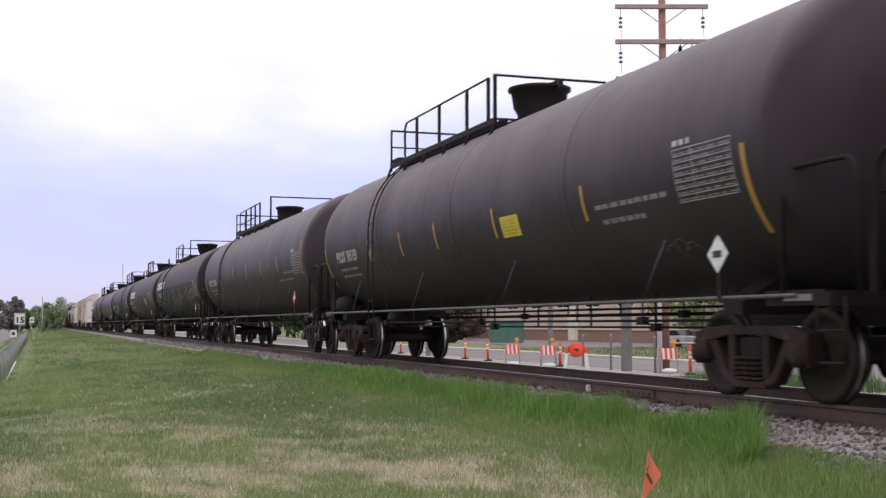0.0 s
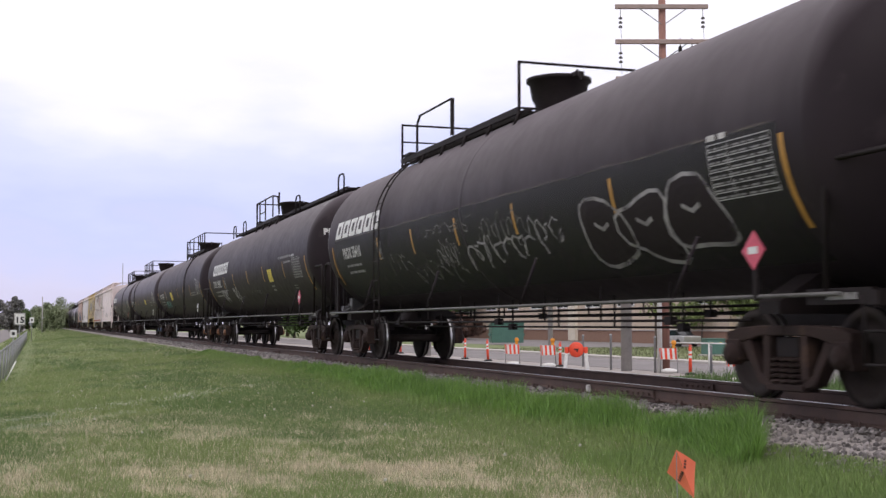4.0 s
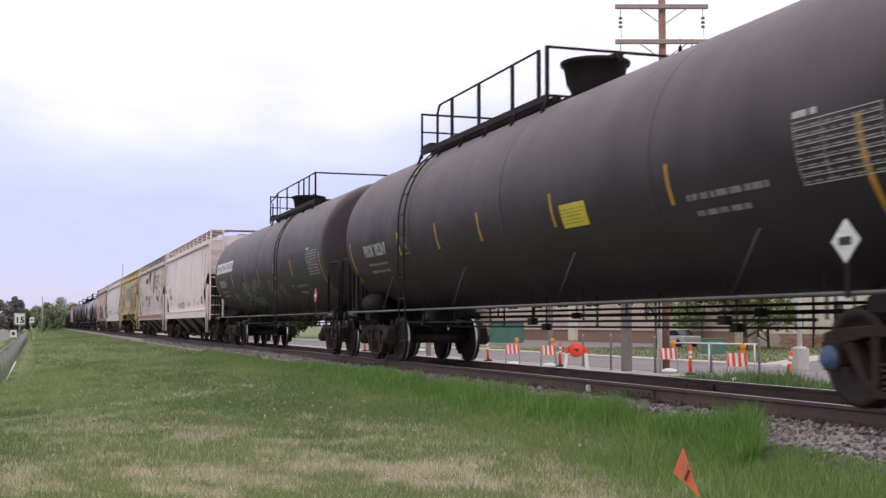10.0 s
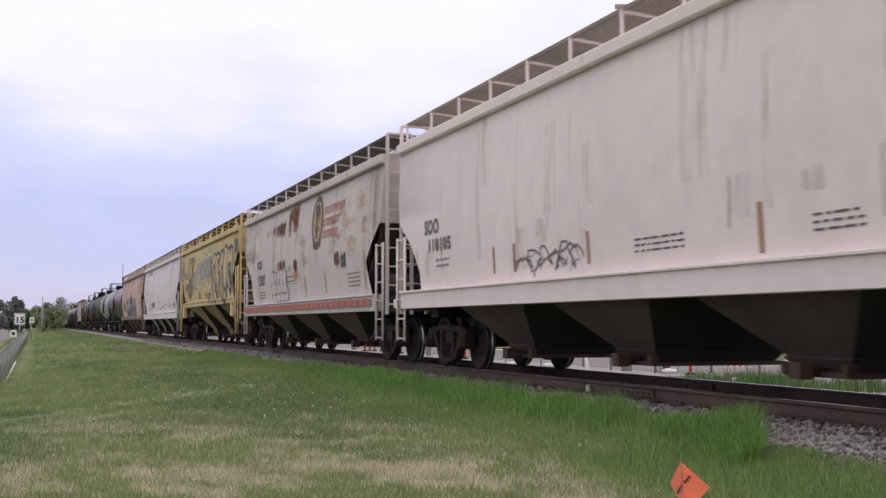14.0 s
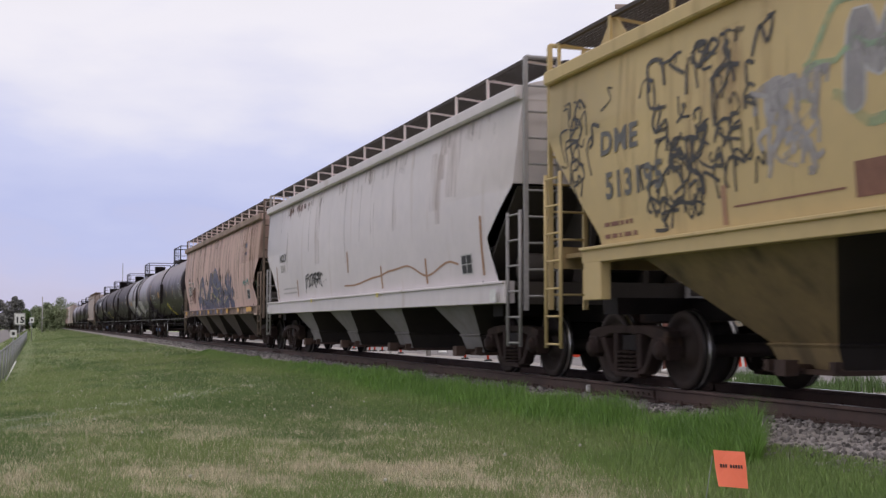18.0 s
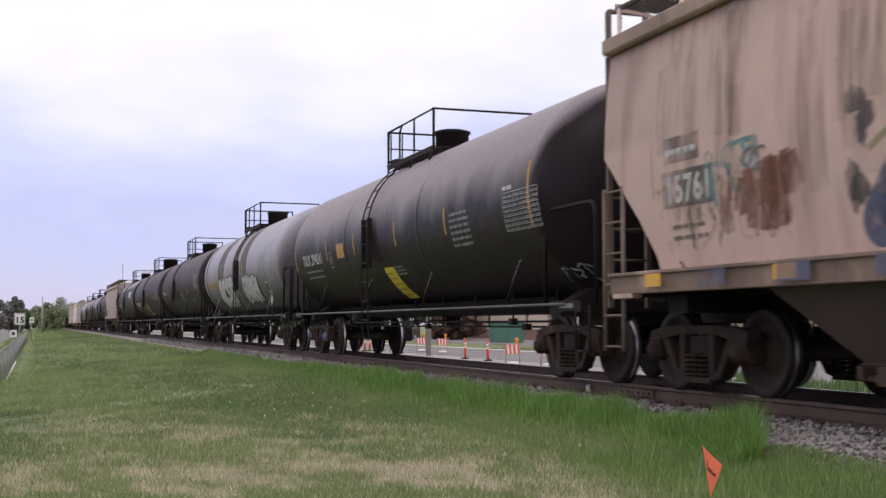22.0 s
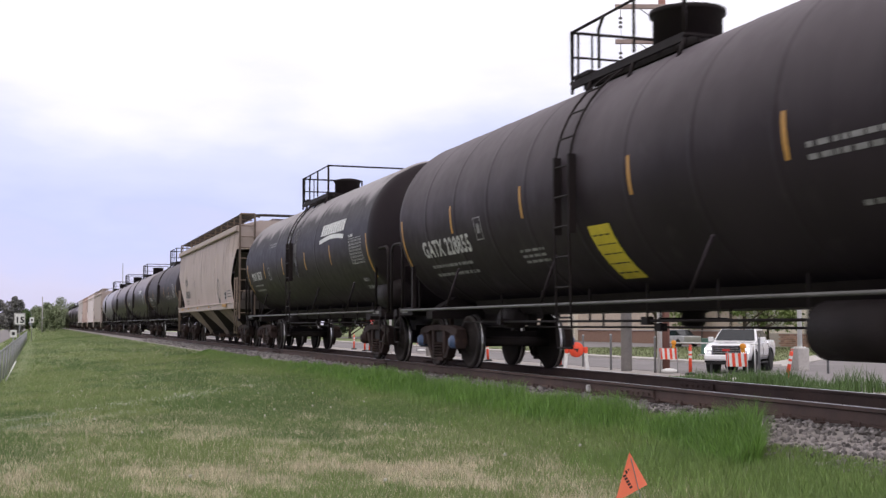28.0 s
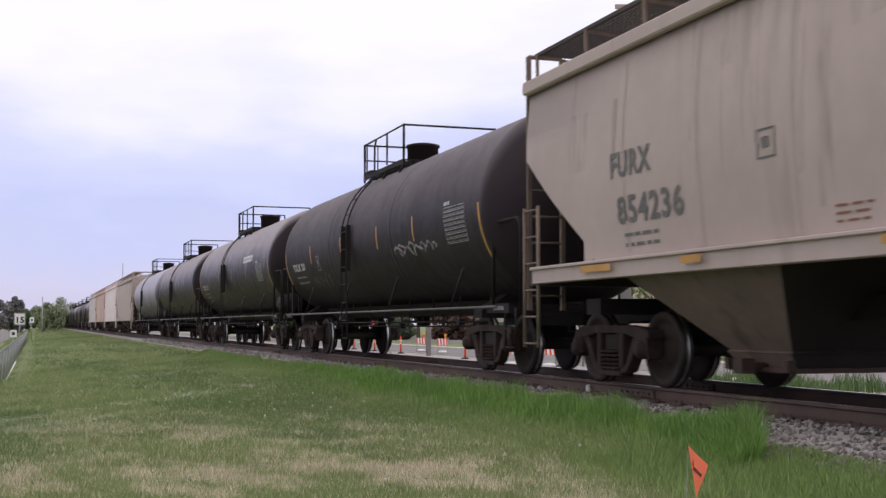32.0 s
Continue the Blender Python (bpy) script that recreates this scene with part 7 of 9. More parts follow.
    11: dict(post_mat="hop_white", chute_mat="chute_grey", chute_span=(-8.15, 7.45), chute_form=(1.95, 0.92, 0.60, 1.13), lad_mat="steel_dull", yb=9.75, ta=7.9, tb=8.75, hb=10.3, bulge=0.09, label="silver grey covered hopper car with an orange wavy line", texts=(("NCLX", 7.84, 2.46, 0.19, 0.92, "text_grey"), ("234", 7.72, 2.17, 0.19, 0.62, "text_pale")), strips=((8.3, 1.45, 2.35, "wear_orange"), (5.65, 1.47, 1.9, "wear_orange"), (0.3, 1.87, 2.33, "wear_orange"), (-2.3, 1.46, 1.9, "wear_orange"), (-5.15, 1.46, 1.9, "wear_orange"), (-7.95, 1.5, 2.4, "wear_orange")), print=((7.5, 5.8, 1.55, 1.78, 2, "text_pale"),), plate=(-6.98, -7.5, 1.54, 1.86), tags=(wave_line([(0.7, 1.60), (0.0, 1.59), (-2.0, 1.70), (-3.0, 1.78), (-4.0, 1.82), (-5.2, 1.60), (-6.4, 1.78), (-6.9, 1.72)], 0.035, "wear_orange"), scribble(4.62, 2.95, 1.68, 1.98, 13, 71, 0.045, "ink"), tag_loops(4.66, 2.8, 1.62, 1.96, 6, 0.04, 72, "ink"), wave_line([(2.72, 1.76), (2.68, 1.765)], 0.035, "ink"), wave_line([(2.58, 1.78), (2.54, 1.785)], 0.035, "ink"), wave_line([(2.44, 1.80), (2.40, 1.805)], 0.035, "ink"), wave_line([(4.68, 1.56), (4.62, 1.66)], 0.03, "ink"), rust_blot(7.0, 4.0, 3.6, 3.85, 73), drips(9.0, -9.0, 2.0, 3.9, 14, 305, "drip_rust"), drips(9.0, -9.0, 3.5, 3.92, 40, 306, "drip_rust")), zsill=(1.06, 1.38, 3.95), chutes=4, sill_marks=((9.2, 9.0, 1.1, 1.25, "white_paint"), (-8.6, -8.85, 1.08, 1.26, "white_paint"), (3.5, 3.35, 1.28, 1.36, "placard_yellow"), (-2.4, -2.55, 1.28, 1.36, "placard_yellow"))),
    12: dict(post_mat="hop_white", chord_mat="chord_dirt", chute_span=(-7.2, 7.5), chute_form=(2.85, 1.2, 0.42, 1.0), sill_mat="sill_dirt", ya=9.15, yb=10.12, ta=7.2, tb=9.0, ha=9.78, hb=10.7, sill_span=(-8.75, 9.95), cuts_a=[(1.34, 0.75), (2.0, 1.45), (2.4, 0.9), (2.78, 0.28), (3.4, 0.1), (3.95, 0.0)], cuts_b=[(1.34, 1.15), (1.5, 1.10), (1.9, 0.8), (2.42, 0.30), (2.7, 0.0), (3.95, 0.0)], lad_mat="chute_brown", texts=(("15761", 8.68, 2.04, 0.27, 0.86, "marking"),), print=((8.66, 8.05, 2.50, 2.68, 1, "marking"), (8.6, 7.9, 1.62, 1.85, 2, "text_umber")), label="tan covered hopper car streaked with dirt and blue graffiti", strips=(), panels=((8.76, 7.76, 1.98, 2.37, "smudge"), (8.72, 7.98, 2.45, 2.73, "smudge"), (-5.55, -6.7, 2.75, 3.4, "drip_dark"), (-6.2, -6.7, 3.22, 3.36, "mural_blue"), (-6.3, -6.7, 2.98, 3.08, "mural_blue")), plate=(-6.6, -7.13, 1.56, 1.88), tags=(tag_loops(7.2, 6.87, 2.24, 2.48, 2, 0.035, 85, "text_umber"), scribble(8.9, 6.6, 1.5, 2.2, 22, 86, 0.06, "drip_rust"), rust_blot(7.5, 6.4, 1.5, 2.35, 87), scribble(8.0, 7.0, 1.9, 2.5, 10, 88, 0.05, "graf_teal_thin"), drips(9.0, -8.4, 1.5, 3.9, 44, 301, "drip_dark"), drips(9.0, -8.4, 1.5, 3.9, 26, 302, "drip_pale"), drips(9.0, -8.4, 3.3, 3.93, 26, 312, "drip_rust"), drips(-5.0, -8.2, 1.6, 3.9, 16, 313, "drip_rust"), mural(81), leaf_fan(-2.75, 1.45, 1.15, "mural_blue", "drip_pale"), tag_loops(-5.9, -6.9, 2.0, 2.2, 5, 0.12, 83, "graf_teal_thin"), drips(-4.2, -5.2, 1.45, 3.4, 9, 303, "drip_rust", 0.7), drips(-6.6, -7.6, 1.9, 3.8, 9, 304, "drip_rust"), tag_loops(8.4, 7.6, 1.5, 2.4, 4, 0.03, 84, "graf_grey")), zsill=(1.10, 1.34, 3.95), chutes=4, ribs=0, bulge=0.10, sill_marks=tuple((9.0 - k * 2.4, 8.65 - k * 2.4, 1.16, 1.30, "sill_amber") for k in range(7)) + ((-7.2, -8.15, 1.16, 1.30, "sill_amber"),) + tuple((7.9 - k * 1.35, 7.4 - k * 1.35, 1.14, 1.31, "mural_blue") for k in range(8)), end_mat="hop_dark"),
    13: dict(sa=7.4, ta=7.46, ha=9.15, ladder=1.12, label="dark tank car with a large yellow notice and mid ladder", number="TILX 294241", num_at=(7.5, 2.22, 2.0, 0.24), yellow=(0.62, -0.05, 1.28, 1.88), block=(-6.3, -7.6, 2.1, 2.65), print=((-0.1, -0.7, 1.7, 1.9, 3), (-3.9, -4.8, 2.0, 2.6, 6)), seams=2, tags=(lambda car, S: paint("warning_panel", car, lambda bm: patch(bm, S, 3.95, 3.3, 2.24, 2.56), "mark_yellow"), tag_loops(-7.3, -8.3, 1.3, 1.6, 4, 0.03, 91, "graf_white"))),
    14: dict(rail_a=7.87, rail_top=2.33, cross_rail=True, sb=7.7, ta=6.71, tb=6.95, ladder=-0.62, label="weathered grey tank car with white bubble graffiti", number="UTLX 673061", num_at=(6.6, 2.1, 2.1, 0.24), num_mat="mark_yellow", seams=6, block=(-6.05, -6.95, 2.06, 2.62), placard="marking_dim", placard_y=-6.6, strips=(4.34, 1.62, -1.45, -4.6), strip_z=2.38, tags=(lambda car, S: [paint("dirt_band", car, lambda bm: patch(bm, S, a, b, 1.3, 4.12, 0, 0, 0.004), "dirt_band") for a, b in ((4.0, 2.5), (0.6, -0.6), (-1.2, -2.4), (7.2, 6.9))], bubble_word(3.85, 0.75, 1.52, 2.28, "2CST", "graf_bright", "ink"), bubble_word(-1.35, -4.15, 1.55, 2.25, "EARNEM", "graf_bright", "ink", 0.20, 0.55, 0.07), tag_loops(6.6, 4.7, 2.45, 3.3, 4, 0.05, 94, "graf_pale"), tag_loops(-4.5, -5.9, 2.4, 3.05, 5, 0.045, 97, "graf_pale"), tag_loops(-5.9, -6.5, 2.95, 3.3, 3, 0.04, 98, "graf_pale"), lambda car, S: paint("stencil_box", car, lambda bm: (patch(bm, S, -5.15, -5.60, 1.72, 2.04, 0), patch(bm, S, -5.20, -5.55, 1.76, 2.0, 1, 0, 0.009)), ["marking", "ink"]))),
    15: dict(sa=7.6, ta=6.35, ladder=1.3, label="sooty dark tank car with faded lettering", number="TILX", num_at=(6.9, 2.26, 0.8, 0.2), seams=3, block=(-6.1, -7.1, 2.3, 2.8), strips=(4.44, -0.97, -3.6), strip_z=2.08, print=((-1.1, -1.7, 1.85, 2.25, 4), (-4.5, -5.3, 1.75, 1.9, 2), (6.0, 5.05, 2.26, 2.44, 1))),
    16: dict(dome_size=1.32, ladder=0.78, label="dark ribbed tank car with a big yellow notice", number="GATX 228855", num_at=(7.1, 1.93, 2.4, 0.26), yellow=(0.5, -0.1, 1.33, 1.98), strips=(5.38, 2.39, -0.87, -3.9), seams=10, block=(-6.2, -7.3, 2.1, 2.6), print=((2.9, 2.05, 1.62, 1.85, 3), (-4.2, -6.1, 2.18, 2.40, 2), (-4.7, -5.6, 1.74, 1.84, 1)), strip_z=2.24),
    17: dict(squares=((-7.1, 3.72), (7.2, 3.5), (4.2, 3.86)), sa=7.5, sb=7.5, ta=6.4, tb=6.68, ladder=0.3, label="black tank car with a white logo and drum dome", number="PROX 78570", num_at=(6.57, 2.12, 1.65, 0.22), strips=(4.4, 1.6, -1.33, -4.07), strip_z=2.13, block=(-5.92, -6.95, 2.06, 2.6), seams=2, print=((3.6, 2.6, 2.95, 3.1, 2), (-6.2, -6.7, 1.5, 1.8, 2)), tags=(lambda car, S: [paint("pale_band", car, lambda bm: patch(bm, S, a, b, 2.0, 4.1, 0, 0, 0.004), "band_pale") for a, b in ((0.95, 0.55), (0.05, -0.35))], lambda car, S: paint("owner_mark", car, lambda bm: ([patch(bm, S, -3.2 - k * 0.225, -3.38 - k * 0.225, 2.84, 3.10, 0, 0.25) for k in range(10)], ribbon(bm, S, [(-3.1 - k * 0.26, 2.70 + 0.07 * math.sin(k * 0.34)) for k in range(10)], 0.10)), "white_paint", "row of white blocks over a swoosh"),)),
    18: dict(chute_span=(-6.83, 6.97), chute_form=(3.1, 1.15, 0.48, 0.66), zk=3.2, ya=8.35, yb=8.85, tb=7.37, ta=6.65, hb=9.4, cuts_a=[(1.52, 1.0), (1.65, 1.1), (2.25, 1.28), (2.91, 0.68), (3.3, 0.12), (3.92, 0.0)], cuts_b=[(1.52, 1.7), (1.78, 1.75), (2.4, 0.85), (3.0, 0.05), (3.92, 0.0)], lad_mat="chute_brown", label="beige covered hopper car with curved dirty sides", texts=(("FURX", 6.25, 2.46, 0.28, 0.98, "text_grey"), ("854236", 6.12, 1.92, 0.30, 1.5, "text_grey")), print=((6.0, 5.2, 1.62, 1.85, 2, "text_grey"), (2.15, 1.65, 1.6, 1.8, 3, "text_brown"), (-6.0, -6.9, 1.7, 2.0, 3, "text_grey")), plate=(-5.35, -5.78, 1.64, 1.92), zsill=(1.30, 1.52, 3.92), ribs=9, bulge=0.09, end_mat="hop_dark", chute_mat="chute_brown", sill_marks=((6.9, 6.1, 1.38, 1.46, "mark_yellow"), (4.5, 4.1, 1.38, 1.46, "mark_yellow"), (1.4, 1.0, 1.38, 1.46, "mark_yellow"), (-2.0, -2.4, 1.38, 1.46, "mark_yellow"), (-5.67, -6.6, 1.38, 1.48, "mark_yellow")), tags=(drips(7.4, -7.4, 1.6, 3.9, 12, 312, "drip_dark"), drips(7.4, -7.4, 1.6, 3.9, 16, 313, "drip_pale"), lambda car, S: paint("spray_line", car, lambda bm: (ribbon(bm, S, [(-4.0 + 0.36 * math.cos(k * 0.35), 2.05 + 0.36 * math.sin(k * 0.35)) for k in range(19)], 0.05), ribbon(bm, S, [(-3.8, 1.55), (-4.0, 1.95), (-3.9, 2.3)], 0.05), patch(bm, S, -3.85, -4.25, 1.54, 1.68)), "text_grey"), lambda car, S: paint("stencil_box", car, lambda bm: [patch(bm, S, 3.23 - a, 3.23 - b, 2.29 + c, 2.29 + d) for a, b, c, d in ((0, 0.3, 0, 0.02), (0, 0.3, 0.26, 0.28), (0, 0.02, 0, 0.28), (0.28, 0.3, 0, 0.28), (0.08, 0.2, 0.1, 0.2))], "text_grey"))),
    19: dict(sa=7.4, ta=6.36, ha=8.67, label="black tank car with white tags and faded data panel", number="TILX 20", num_at=(6.9, 2.14, 1.4, 0.16), num_mat="marking", strips=(4.7, 1.6, -1.4, -3.83), strip_z=2.25, block=(-5.6, -6.6, 2.09, 2.68), seams=2, tags=(tag_loops(-2.6, -5.1, 2.0, 2.26, 8, 0.05, 95, "graf_white"), tag_loops(5.0, 3.2, 1.6, 2.0, 6, 0.03, 96, "graf_grey"))),
    20: dict(label="dark tank car with a small white logo", number="TILX 31", num_at=(6.9, 2.14, 1.4, 0.16), logo=(-3.2, -5.0, 2.75, 2.95), block=(-5.6, -6.6, 2.09, 2.6), seams=4),
}
HOPS = {"hop_beige": "distant beige covered hopper car in the train", "hop_white": "distant white covered hopper car in the train", "hop_tan": "distant tan covered hopper car in the train", "hop_rust": "distant grey rust-stained covered hopper car"}
TANKS = {"tank_sooty": "distant sooty dark tank car in the train", "tank_black": "distant black tank car in the train", "tank_bleached": "distant black tank car with a highlight painted along its crown", "tank_dusty": "distant dusty grey-black tank car in the train", "tank_grey": "distant weathered grey tank car in the train"}
for sp in TRAIN:
    sp["label"] = (HOPS if sp["type"] == "hop" else TANKS)[sp["mat"]] if sp["i"] > 12 else sp["label"]
    sp.update(SPEC.get(sp["i"], {}))
    tank_car(sp) if sp["type"] != "hop" else hopper_car(sp)


# ---- roadside things beyond the line ----
GZ = -0.65
NEAR_NAMES = {o.name for o in bpy.data.objects}
M["post_grey"] = mat("post_grey", (0.36, 0.36, 0.35), (0.28, 0.28, 0.275), 4, 0.5, metal=0.4)
M["pole_grey"] = mat("pole_grey", (0.40, 0.385, 0.37), (0.33, 0.32, 0.31), 2, 0.8)
M["box_green"] = mat("box_green", (0.085, 0.19, 0.155), (0.07, 0.16, 0.13), 2, 0.5)
M["amber"] = mat("amber", (0.80, 0.33, 0.03), (0.70, 0.26, 0.02), 5, 0.35)
M["wall_cream"] = mat("wall_cream", (0.72, 0.66, 0.55), (0.66, 0.60, 0.50), 0.8, 0.9)
M["wall_tan"] = mat("wall_tan", (0.58, 0.485, 0.39), (0.52, 0.43, 0.345), 0.5, 0.9, streak=(0.33, 0.27, 0.21), streak_amt=0.06)
M["brick"] = mat("brick", (0.36, 0.22, 0.16), (0.29, 0.175, 0.13), 6, 0.9, bump=0.3, bscale=20, per_object=0.3)
M["mortar"] = mat("mortar", (0.42, 0.37, 0.32), (0.36, 0.32, 0.28), 6, 0.95)
M["brown_metal"] = mat("brown_metal", (0.085, 0.065, 0.062), (0.07, 0.053, 0.05), 3, 0.5)
M["dark_glass"] = glass("dark_glass")
M["tint_glass"] = mat("tint_glass", (0.012, 0.013, 0.015), (0.010, 0.011, 0.012), 2, 0.15, gloss=0.25, fleck=0.02)
M["car_silver"] = mat("car_silver", (0.55, 0.55, 0.55), (0.48, 0.48, 0.48), 4, 0.3, metal=0.5)
M["car_white"] = mat("car_white", (0.92, 0.92, 0.93), (0.89, 0.89, 0.90), 2, 0.25, coat=0.6, fleck=0.04)
M["tyre"] = mat("tyre", (0.018, 0.018, 0.019), (0.026, 0.025, 0.025), 8, 0.85)
M["chrome"] = mat("chrome", (0.72, 0.72, 0.73), (0.6, 0.6, 0.62), 6, 0.15, metal=1.0)
M["lamp_lens"] = mat("lamp_lens", (0.85, 0.85, 0.90), (0.8, 0.8, 0.85), 6, 0.1, emit=2.2)
M["bark"] = mat("bark", (0.13, 0.10, 0.08), (0.09, 0.07, 0.055), 4, 0.95, stretch=(3, 3, 0.6), bump=0.6, bscale=12)
M["leaf_a"] = mat("leaf_a", (0.075, 0.125, 0.032), (0.055, 0.095, 0.026), 0.5, 0.65, island=0.4)
M["leaf_b"] = mat("leaf_b", (0.20, 0.26, 0.085), (0.155, 0.205, 0.066), 0.5, 0.65, island=0.4)
M["leaf_dark"] = mat("leaf_dark", (0.085, 0.110, 0.060), (0.065, 0.085, 0.050), 0.5, 0.7, island=0.4)
M["leaf_haze"] = mat("leaf_haze", (0.25, 0.29, 0.165), (0.20, 0.235, 0.14), 0.5, 0.8, island=0.15)
M["leaf_dusk"] = mat("leaf_dusk", (0.20, 0.195, 0.185), (0.155, 0.155, 0.145), 0.5, 0.8, island=0.2)
M["leaf_russet"] = mat("leaf_russet", (0.115, 0.060, 0.045), (0.085, 0.050, 0.036), 0.5, 0.7, island=0.4)
M["blossom"] = mat("blossom", (0.70, 0.68, 0.66), (0.55, 0.55, 0.48), 3, 0.8, island=0.2)
M["galv"] = mat("galv", (0.34, 0.35, 0.36), (0.27, 0.28, 0.29), 4, 0.45, metal=0.6)


def utility_pole():
    t = thing("utility_pole", "reddish wooden utility pole with two crossarms and hanging insulators", "utility pole", pose(17.44, 31.27, GZ))
    solo("pole", lambda bm: rod(bm, (0, 0, -0.5), (0, 0, 12.4), 0.115, 14, r2=0.105), "wood_pole", t)
    for z, full in ((10.80, True), (9.75, True), (8.64, False)):
        arm = solo("crossarm", lambda bm: box(bm, (-0.04, -0.16, z), (2.75, 0.11, 0.13)), "wood_arm", t, pose(0, 0, 0, 0, 0, -18.7), bevel=0.01)
        for s in (-1, 1):
            if full:
                solo("brace", lambda bm: rod(bm, (s * 0.72, -0.2, z - 0.05), (s * 0.06, -0.17, z - 0.52), 0.016, 5), "galv", t, pose(0, 0, 0, 0, 0, -18.7))

            def ins(bm):
                x = s * 1.22 - 0.04
                rod(bm, (x, -0.16, z - 0.05), (x, -0.16, z - 0.30), 0.012, 5, 1)
                for k in range(3):
                    lathe(bm, [(z - 0.30 - k * 0.13, 0.02), (z - 0.33 - k * 0.13, 0.055), (z - 0.37 - k * 0.13, 0.06), (z - 0.38 - k * 0.13, 0.02)], "z", (x, -0.16, 0), 8)
                rod(bm, (x, -0.16, z - 0.55), (x + 0.03, -0.16, z - 0.95), 0.008, 4, 1)
            solo("insulator", ins, ["pipe_grey", "galv"], t, pose(0, 0, 0, 0, 0, -18.7))
    for x in (0.5, 0.85):
        solo("pin_insulator", lambda bm: lathe(bm, [(9.40, 0.03), (9.46, 0.06), (9.56, 0.06), (9.62, 0.03), (9.63, 0.012), (9.86, 0.012)], "z", (x, -0.16, 0), 8), "iron", t, pose(0, 0, 0, 0, 0, -18.7))
    return t


utility_pole()


def simple_post(name, label, cat, x, y, h, r, key, cap=True, z=GZ):
    def b(bm):
        lathe(bm, [(z - 0.2, r), (z + h, r), (z + h + 0.02, r * 1.25), (z + h + 0.04, r * 1.25), (z + h + 0.07, r * 0.4)] if cap else [(z - 0.2, r), (z + h, r * 0.9)], "z", (x, y, 0), 12)
    return tagged(solo(name, b, key), label, cat)


simple_post("steel_pole", "thick grey weathered pole beside the road", "pole", 16.95, 32.8, 4.4, 0.165, "pole_grey")
simple_post("marker_post", "slim white marker post beside the utility pole", "post", 17.17, 31.14, 2.6, 0.075, "white_paint")
simple_post("steel_pole", "grey steel pole beside the far road", "pole", 16.75, 51.6, 5.0, 0.12, "pole_grey")
simple_post("steel_pole", "blue-grey steel pole beyond the road", "pole", 22.9, 52.0, 5.0, 0.12, "pole_grey")
simple_post("marker_post", "slim white roadside post", "post", 16.3, 56.2, 3.2, 0.06, "white_paint")
for x, y, h in ((16.9, 33.75, 1.05), (17.1, 31.3, 1.0), (19.1, 29.0, 0.98), (21.4, 29.05, 0.95), (17.3, 36.6, 1.0), (18.3, 30.2, 0.75)):
    tagged(simple_post("fence_post", "bare galvanised fence post", "post", x, y, h, 0.035, "galv"), group="fence posts")


def pipe_gate():
    t = thing("pipe_barrier", "low white-painted pipe barrier on posts", "barrier")
    solo("top_rail", lambda bm: rod(bm, (17.7, 31.9, 0.22), (19.25, 29.3, 0.20), 0.022, 8), "white_paint", t)
    for f in (0.03, 0.5, 0.97):
        x, y = 17.7 + 1.55 * f, 31.9 - 2.6 * f
        solo("post", lambda bm: rod(bm, (x, y, GZ), (x, y, 0.22), 0.024, 8), "white_paint", t)


pipe_gate()


def lamp_base():
    t = thing("lamp_post", "white lamp post on a square concrete footing", "lamp post", pose(22.2, 31.5, GZ))
    solo("footing", lambda bm: box(bm, (0, 0, 0.33), (0.40, 0.40, 0.72)), "concrete", t, bevel=0.02)
    solo("base_plate", lambda bm: box(bm, (0, 0, 0.71), (0.26, 0.26, 0.04)), "white_paint", t)
    solo("pole", lambda bm: rod(bm, (0, 0, 0.70), (0, 0, 5.4), 0.075, 14, r2=0.055), "white_paint", t)


lamp_base()


def barricade(x, y, rz, w=0.62, light=True):
    t = thing("barricade", "folding road barricade with red and white slanted stripes", "barricade", pose(x, y, GZ, 0, 0, rz), group="road barricades")

    bd = solo("board", lambda bm: box(bm, (-0.015, -0.018, 0.70), (w, 0.02, 0.40)), "white_paint", t)
    for k in range(7):
        a, b = -w / 2 + w * k / 7, -w / 2 + w * (k + 1) / 7
        solo("stripe", lambda bm: prism(bm, [(a, 0.50), (b, 0.50), (b - 0.03, 0.90), (a - 0.03, 0.90)], "y", -0.045, -0.026), "white_paint" if k % 2 else "orange", bd)
    for s in (-1, 1):
        solo("leg", lambda bm: (rod(bm, (s * (w / 2 - 0.03), -0.02, 0.95), (s * (w / 2 + 0.0), -0.22, 0.0), 0.016, 6), rod(bm, (s * (w / 2 - 0.03), -0.02, 0.95), (s * w / 2, 0.24, 0.0), 0.016, 6)), "post_grey", t)
    if light:
        def lamp(bm):
            box(bm, (w * 0.28, 0, 0.97), (0.12, 0.09, 0.12), 1)
            lathe(bm, [(-0.05, 0.03), (-0.045, 0.095), (0.045, 0.095), (0.05, 0.03)], "y", (w * 0.28, 0, 1.10), 14)
        solo("warning_light", lamp, ["amber", "amber"], t, None, "round amber warning light")
    solo("sandbag", lambda bm: bmesh.ops.create_icosphere(bm, subdivisions=2, radius=1.0, matrix=Matrix.Translation((0.0, -0.2, 0.09)) @ Matrix.Diagonal((0.30, 0.14, 0.10, 1))), "white_paint", t, None, "white sandbag on the feet")
    return t


for x, y, rz in ((15.95, 25.15, -30), (17.32, 30.88, -30), (15.5, 38.4, -20), (18.8, 59.1, -18), (18.7, 55.4, -18), (16.0, 36.5, -18)):
    barricade(x, y, rz)


